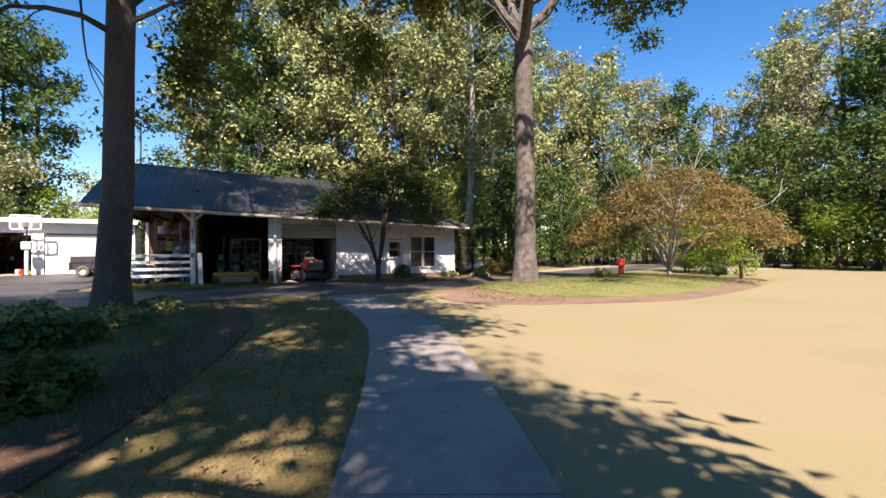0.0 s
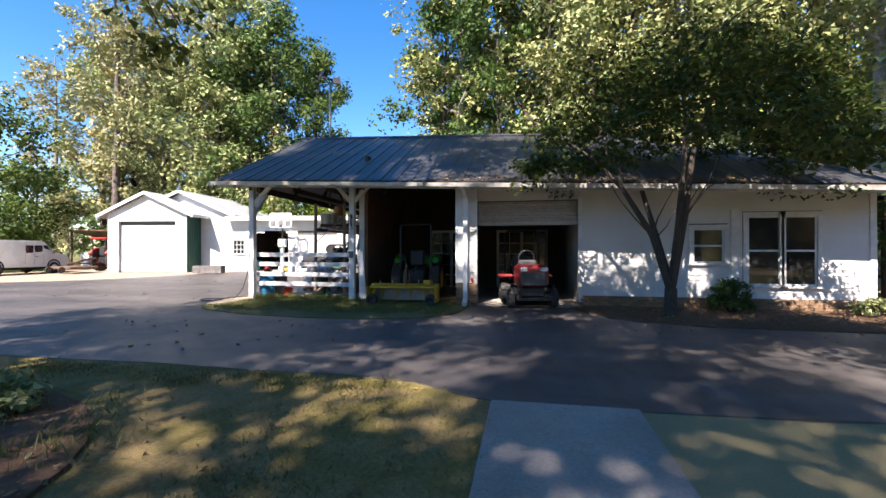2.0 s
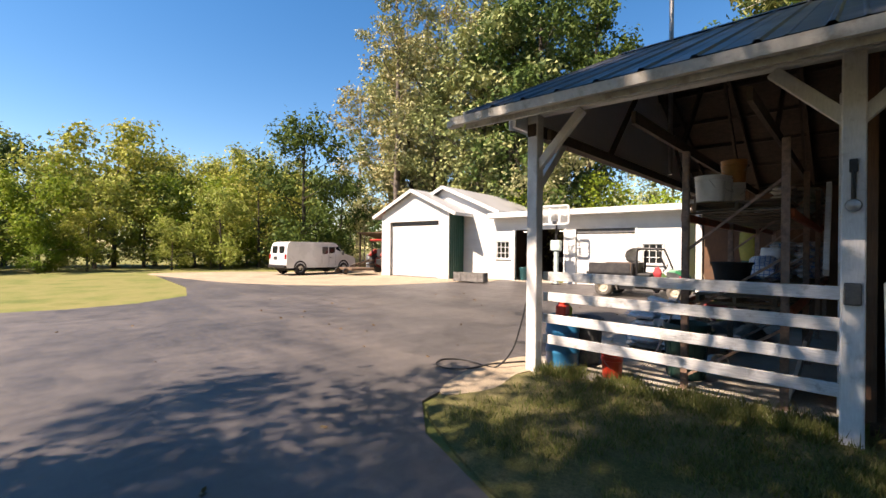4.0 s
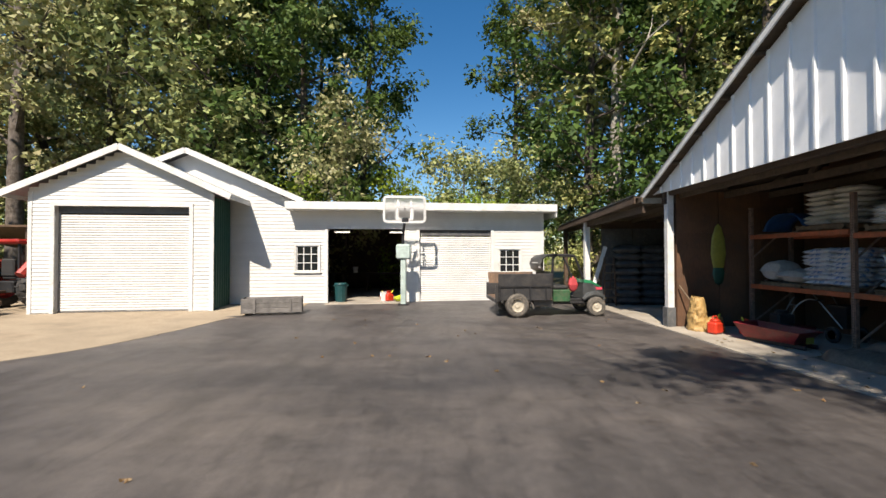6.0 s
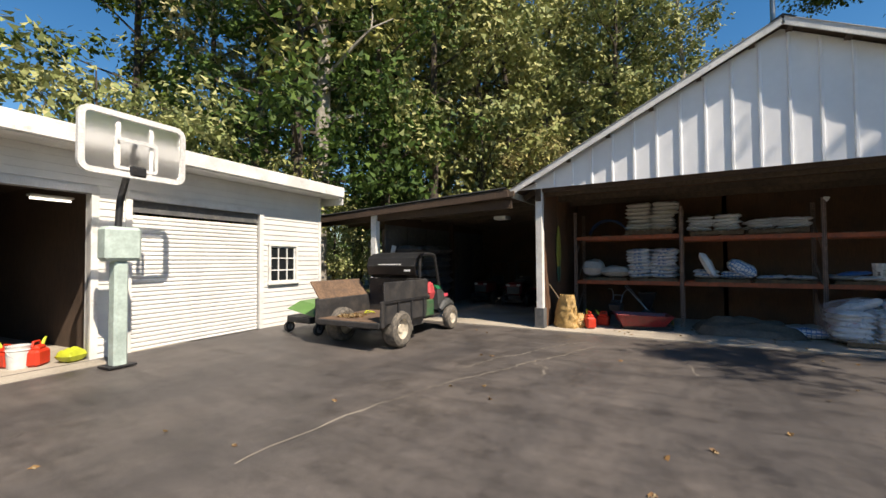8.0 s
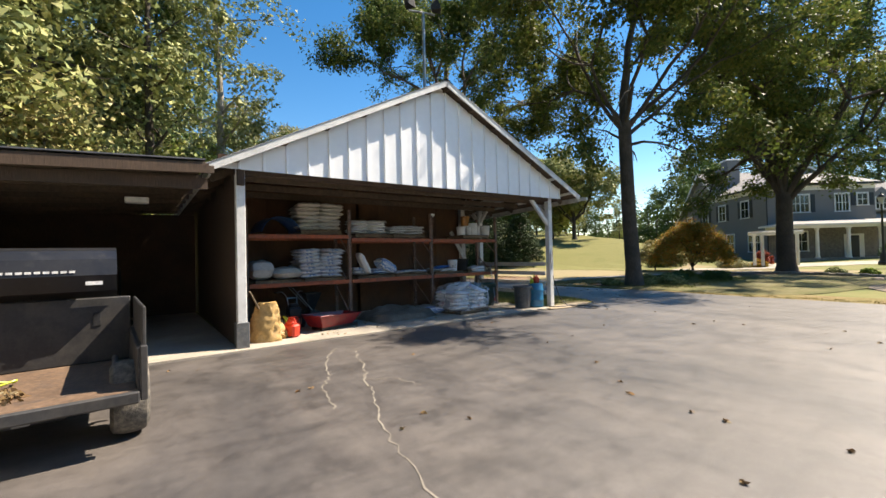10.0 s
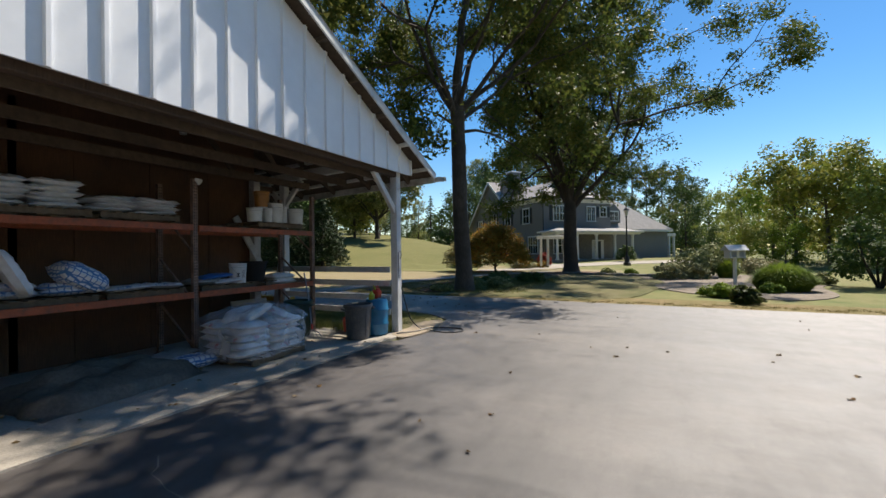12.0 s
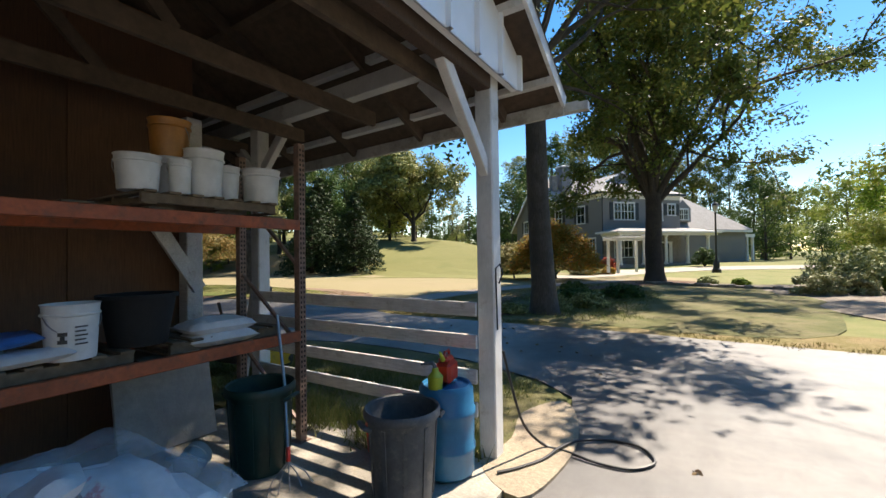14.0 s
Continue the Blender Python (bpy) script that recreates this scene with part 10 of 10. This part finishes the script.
part("drain_pipe", Geo().tube([(-0.06, -0.1, 0), (-0.06, -0.1, HE)], 0.06, 8), "shutter_dark", house)

perg = thing("garden_arbor", "white timber garden arbor before the house", "arbor", pose(-7.2, -11.2, 0.3, 0, 0, -135))
for x in (-1.3, 1.3):
    for y in (-0.6, 0.6):
        part("post", Geo().block(x - 0.09, x + 0.09, y - 0.09, y + 0.09, 0, 2.55, 0.01), "house_trim", perg)
for y in (-0.6, 0.6):
    part("beam", Geo().block(-1.75, 1.75, y - 0.05, y + 0.05, 2.55, 2.78, 0.01), "house_trim", perg)
for i in range(8):
    x = -1.5 + i * 0.43
    part("rafter", Geo().block(x - 0.03, x + 0.03, -1.0, 1.0, 2.78, 2.9, 0.005), "house_trim", perg)

lampp = thing("street_lamp", "tall black lamp post with a glass lantern", "street lamp", pose(-13.2, -13.5, 0.25))
part("post", Geo().lathe([(0.32, 0), (0.32, 0.25), (0.22, 0.35), (0.2, 0.8), (0.1, 0.95), (0.075, 1.2), (0.06, 4.5), (0.09, 4.55), (0.05, 4.65), (0, 4.65)], 16), "shutter_dark", lampp, smooth=True)
lan = part("lantern", Geo().lathe([(0.1, 4.65), (0.22, 5.15), (0.2, 5.15), (0.09, 4.67)], 6), "lens_glass", lampp)
part("lantern_cap", Geo().lathe([(0.27, 5.15), (0.2, 5.3), (0.05, 5.42), (0.03, 5.55), (0, 5.58)], 6), "shutter_dark", lan)

bird = thing("bird_house", "white bird house with a gabled roof on a post", "bird house", pose(-18.75, 6.3, 0.05, 0, 0, 25))
part("post", Geo().block(-0.06, 0.06, -0.06, 0.06, -0.1, 1.25, 0.008), "house_trim", bird)
part("body", Geo().box(-0.34, 0.34, -0.22, 0.22, 1.25, 1.3).box(-0.34, -0.28, -0.22, 0.22, 1.3, 1.62).box(0.28, 0.34, -0.22, 0.22, 1.3, 1.62).box(-0.04, 0.04, -0.22, 0.22, 1.3, 1.62).box(-0.34, 0.34, -0.22, 0.22, 1.55, 1.62), "house_trim", bird)
part("roof", Geo().add([(-0.45, -0.32, 1.6), (0.45, -0.32, 1.6), (0.45, 0, 1.85), (-0.45, 0, 1.85), (-0.45, 0.32, 1.6), (0.45, 0.32, 1.6)], [(0, 1, 2, 3), (3, 2, 5, 4), (0, 3, 4), (1, 5, 2), (0, 4, 5, 1)]), "white_paint", bird)

# stone edging along the planting bed
edging = thing("stone_edging", "low grey stone edging round the planting bed", "edging", pose(0, 0, 0))
me_stone = Geo().block(-0.2, 0.2, -0.12, 0.12, 0, 0.2, 0.035).mesh("stone")
re_ = random.Random(4)
for i in range(26):
    x, y = -9.5 - i * 0.36, -3.0 + math.sin(i * 0.25) * 0.2 + i * 0.17
    ob = part("stone", me_stone, "stone", edging)
    ob.matrix_world = pose(x, y, ground_z(x, y) - 0.02, 0, 0, re_.uniform(-8, 8)) @ Matrix.Diagonal((1, 1, re_.uniform(0.8, 1.15), 1))

# shrubs, grasses
shrub("shrub", pose(3.0, 20.55, 0.05), 0.65, 0.45, 0.9, "leaf_dark", "small dark shrub below the window", 51, 50, 34, 0.05)
shrub("shrub", pose(5.9, 20.4, 0.05), 0.5, 0.4, 0.5, "leaf_wood", "low green shrub at the wall", 52, 36, 30, 0.05)
shrub("shrub", pose(9.3, 20.9, 0.03), 1.1, 0.8, 1.15, "leaf_maple", "twiggy brownish shrub beside the drive", 53, 70, 34, 0.05)
shrub("shrub", pose(7.6, 20.3, 0.03), 0.7, 0.5, 0.45, "leaf_wood", "low green ground-cover shrub by the wall", 54, 40, 30, 0.05)
shrub("shrub", pose(10.8, 13.9, 0.25), 0.7, 0.5, 0.45, "leaf_wood", "low leafy shrub on the island", 55, 36, 30, 0.05)
shrub("shrub", pose(17.5, 12.5, 0.2), 0.9, 0.6, 0.7, "leaf_dark", "low shrub under the maple", 56, 44, 30, 0.05)
for i, (x, y, rx, h, leaf, lab) in enumerate(((-7.4, 9.6, 0.8, 0.45, "leaf_wood", "low green shade plant in the mulch bed"), (-7.8, 7.6, 0.9, 0.5, "leaf_dark", "dark low shrub in the shaded bed"), (-8.8, 10.0, 0.8, 0.5, "leaf_wood", "leafy low shrub near the oak"),
                                              (-6.9, 12.4, 0.6, 0.3, "leaf_wood", "low green shrub at the oak's foot"), (-9.4, 6.2, 1.0, 0.6, "leaf_dark", "dark broad shrub in the bed"), (-6.9, 4.2, 0.8, 0.55, "leaf_shade", "low green shrub in the bed"))):
    shrub("shrub", pose(x, y, 0.03), rx, rx * 0.8, h, leaf, lab, 60 + i, 55, 34, 0.07)
for i, (x, y, rx, h, leaf, lab) in enumerate(((-18.1, 13.0, 0.55, 0.6, "leaf_deep", "clipped dark shrub in the wood-chip bed"), (-22.4, 3.6, 0.7, 0.55, "leaf_wood", "green shrub in the bed"),
                                              (-17.7, 10.9, 0.85, 0.5, "leaf_lime", "leafy light green plants before the bird house"), (-16.3, 1.9, 1.0, 1.2, "leaf_autumn", "pale twiggy shrub in the bed"), (-17.5, 1.4, 0.8, 1.0, "leaf_autumn", "thin twiggy shrub beside another"), (-18.4, -1.6, 2.1, 2.5, "leaf_wood", "broad rounded green shrub covered with vines"), (-19.4, 9.4, 0.5, 0.45, "leaf_lime", "low light green plant by the grass mound"),
                                              (-21.5, -4.0, 1.5, 1.2, "leaf_autumn", "loose yellowing shrub in the bed"), (-14.0, -3.2, 0.5, 0.4, "leaf_lime", "low bright plants at the edging"), (-12.4, -3.6, 0.6, 0.45, "leaf_wood", "low plants at the edging"),
                                              (-24.0, 5.0, 2.1, 3.7, "leaf_dark", "dark mound of vine-covered shrubs"), (-25.4, 6.2, 0.8, 1.3, "leaf_autumn", "pale grassy shrub beside the mound"), (-27.2, 2.4, 1.1, 2.1, "leaf_lime", "bright leafy sapling by the fence"),
                                              (-3.5, -12.5, 1.6, 0.9, "leaf_autumn", "pale spreading shrub by the walk"), (-5.2, -13.6, 0.9, 0.8, "leaf_orange", "yellow-brown shrub by the arbor"), (2.5, -12.0, 2.0, 1.6, "leaf_dark", "dark hedge by the house"),
                                              (-5.0, -15.5, 0.9, 1.6, "leaf_red", "red-leaved bush behind the arbor"), (-12.5, -24.5, 1.2, 2.2, "leaf_dark", "upright dark bush at the porch"),
                                              (-8.3, 10.9, 0.3, 0.3, "leaf_wood", "tuft at the oak's foot"))):
    shrub("shrub", pose(x, y, ground_z(x, y)), rx, rx * 0.9, h, leaf, lab, 90 + i, 80 if rx > 1 else 50, 36, 0.06 + 0.02 * rx)
for i in range(7):
    x, y = -31 - i * 2.4, 7.5 + i * 0.5
    solo("fence_post", Geo().tube([(0, 0, -0.1), (0, 0, 1.05)], 0.045, 8), "dark_metal", "thin dark fence post on the lawn", "post", pose(x, y, ground_z(x, y)), "wire fence posts")
solo("fence_wire", Geo().tube([(-31, 7.5, 1.0), (-45.4, 10.5, 1.0)], 0.008, 5).tube([(-31, 7.5, 0.55), (-45.4, 10.5, 0.55)], 0.008, 5), "steel", "thin wires of the lawn fence", "wire")


def blades(name, centres, spread, per, h, material, label):
    """Grass blades, too many to count."""
    r = np.random.default_rng(len(centres) + per)
    c = np.repeat(np.array(centres, float), per, 0)
    n = len(c)
    c[:, :2] += r.normal(size=(n, 2)) * spread
    z = np.array([ground_z(x, y) for x, y in c[:, :2]]) + c[:, 2]
    a = r.uniform(0, 2 * math.pi, n)
    w = 0.004 + 0.005 * r.random(n)
    hh = h * (0.5 + r.random(n))
    lean_x, lean_y = r.normal(size=n) * hh * 0.45, r.normal(size=n) * hh * 0.45
    p = np.stack([c[:, 0], c[:, 1], z], 1)
    d = np.stack([np.cos(a) * w, np.sin(a) * w, 0 * a], 1)
    t = p + np.stack([lean_x, lean_y, hh], 1)
    ob = new(name, quads_mesh(name, np.stack([p - d, p + d, t], 1), material))
    tagged(ob, label, "grass", kind="stuff")


rg = random.Random(8)
blades("grass_tufts", [(rg.uniform(-10.1, -3.9), rg.uniform(18.9, 21.4), 0.03) for _ in range(300)], 0.12, 60, 0.055, "grass_blade", "short green grass before the barn bays")
blades("grass_tufts", [(rg.uniform(-10.3, -7.1), rg.uniform(21.2, 21.7), 0.03) for _ in range(60)], 0.1, 60, 0.12, "grass_blade", "grass tufts under the rail fence")
blades("grass_tufts", [(rg.uniform(3.5, 16), rg.uniform(9.5, 14.5), 0.06) for _ in range(420)], 0.4, 50, 0.04, "grass_blade", "rough yellow-green grass on the island")
blades("grass_tufts", [(rg.uniform(-10.5, -5.4), rg.uniform(3, 12.8), 0.04) for _ in range(260)], 0.2, 50, 0.09, "grass_blade", "straggling grass in the shaded bed")
blades("grass_tufts", [(-24 + i * 0.25 + rg.uniform(-0.1, 0.1), 14.3 + rg.uniform(-0.5, 0.1), 0.0) for i in range(50)], 0.12, 50, 0.05, "thin_grass", "grass along the asphalt's edge")


def grass_mound(x, y, r, h, n, seed):
    """A mound of arching ornamental grass."""
    rr = np.random.default_rng(seed)
    a, u = rr.uniform(0, 6.283, n), rr.random(n) ** 0.5
    dome = h * np.sqrt(1 - (0.94 * u) ** 2) * rr.uniform(0.8, 1.08, n)
    ring = np.stack([np.cos(a), np.sin(a), 0 * a], 1) * (u * r)[:, None]
    up = np.array([0, 0, 1.0])
    base, mid, tip = ring * 0.62, ring * 0.88 + up * (dome * 0.86)[:, None], ring * 1.06 + up * (dome * rr.uniform(0.7, 1.0, n))[:, None]
    w = np.stack([-np.sin(a), np.cos(a), 0 * a], 1) * 0.009
    q = np.concatenate([np.stack([base - w, base + w, mid + w, mid - w], 1), np.stack([mid - w, mid + w, tip + w * 0.2, tip - w * 0.2], 1)])
    ob = new("ornamental_grass", quads_mesh("ornamental_grass", q, "leaf_lime"))
    ob.location = (x, y, ground_z(x, y))
    tagged(ob, "mound of bright green arching ornamental grass", "grass")


grass_mound(-20.1, 8.0, 1.25, 1.2, 7000, 3)
grass_mound(-19.3, -0.2, 0.7, 1.1, 2600, 4)


def edge_x(y):
    """The path's middle at y."""
    pts = [((a[1] + b[1]) / 2, (a[0] + b[0]) / 2) for a, b in zip(path_left, path_right)]
    for (y0, x0), (y1, x1) in zip(pts, pts[1:]):
        if y0 <= y <= y1:
            return x0 + (x1 - x0) * (y - y0) / (y1 - y0)
    return pts[-1][1]


blades("grass_tufts", [(edge_x(y) - rg.uniform(0.8, 2.6), y, -0.01) for y in [rg.uniform(-3, 13.6) for _ in range(260)]], 0.2, 50, 0.035, "thin_grass", "thin patchy grass between bed and path")
blades("grass_tufts", [(rg.uniform(-8.6, -3.4), 13.9 + rg.uniform(-0.4, 0.1), -0.01) for _ in range(80)], 0.1, 50, 0.03, "thin_grass", "grass creeping over the asphalt's edge")

clump = np.random.default_rng(23)
spots = np.concatenate([np.stack([clump.uniform(-10.5, -4.2, 26), clump.uniform(14.5, 17.6, 26)], 1), np.stack([clump.uniform(-20, -11.5, 30), clump.uniform(20, 31, 30)], 1)])
tops = np.array([ground_z(x, y) for x, y in spots]) + 0.012
heap = leaf_cloud(clump, np.column_stack([spots, tops]), clump.uniform(0.02, 0.045, len(spots)), 5, 0.03, 0.25)
heap[:, :, 2] = np.maximum(heap[:, :, 2], np.repeat(tops, 5)[:, None] - 0.009)
tagged(new("leaf_clumps", quads_mesh("leaf_clumps", heap, "dry_leaf")), "small heaps of curled dead leaves on the asphalt", "leaves", kind="stuff")
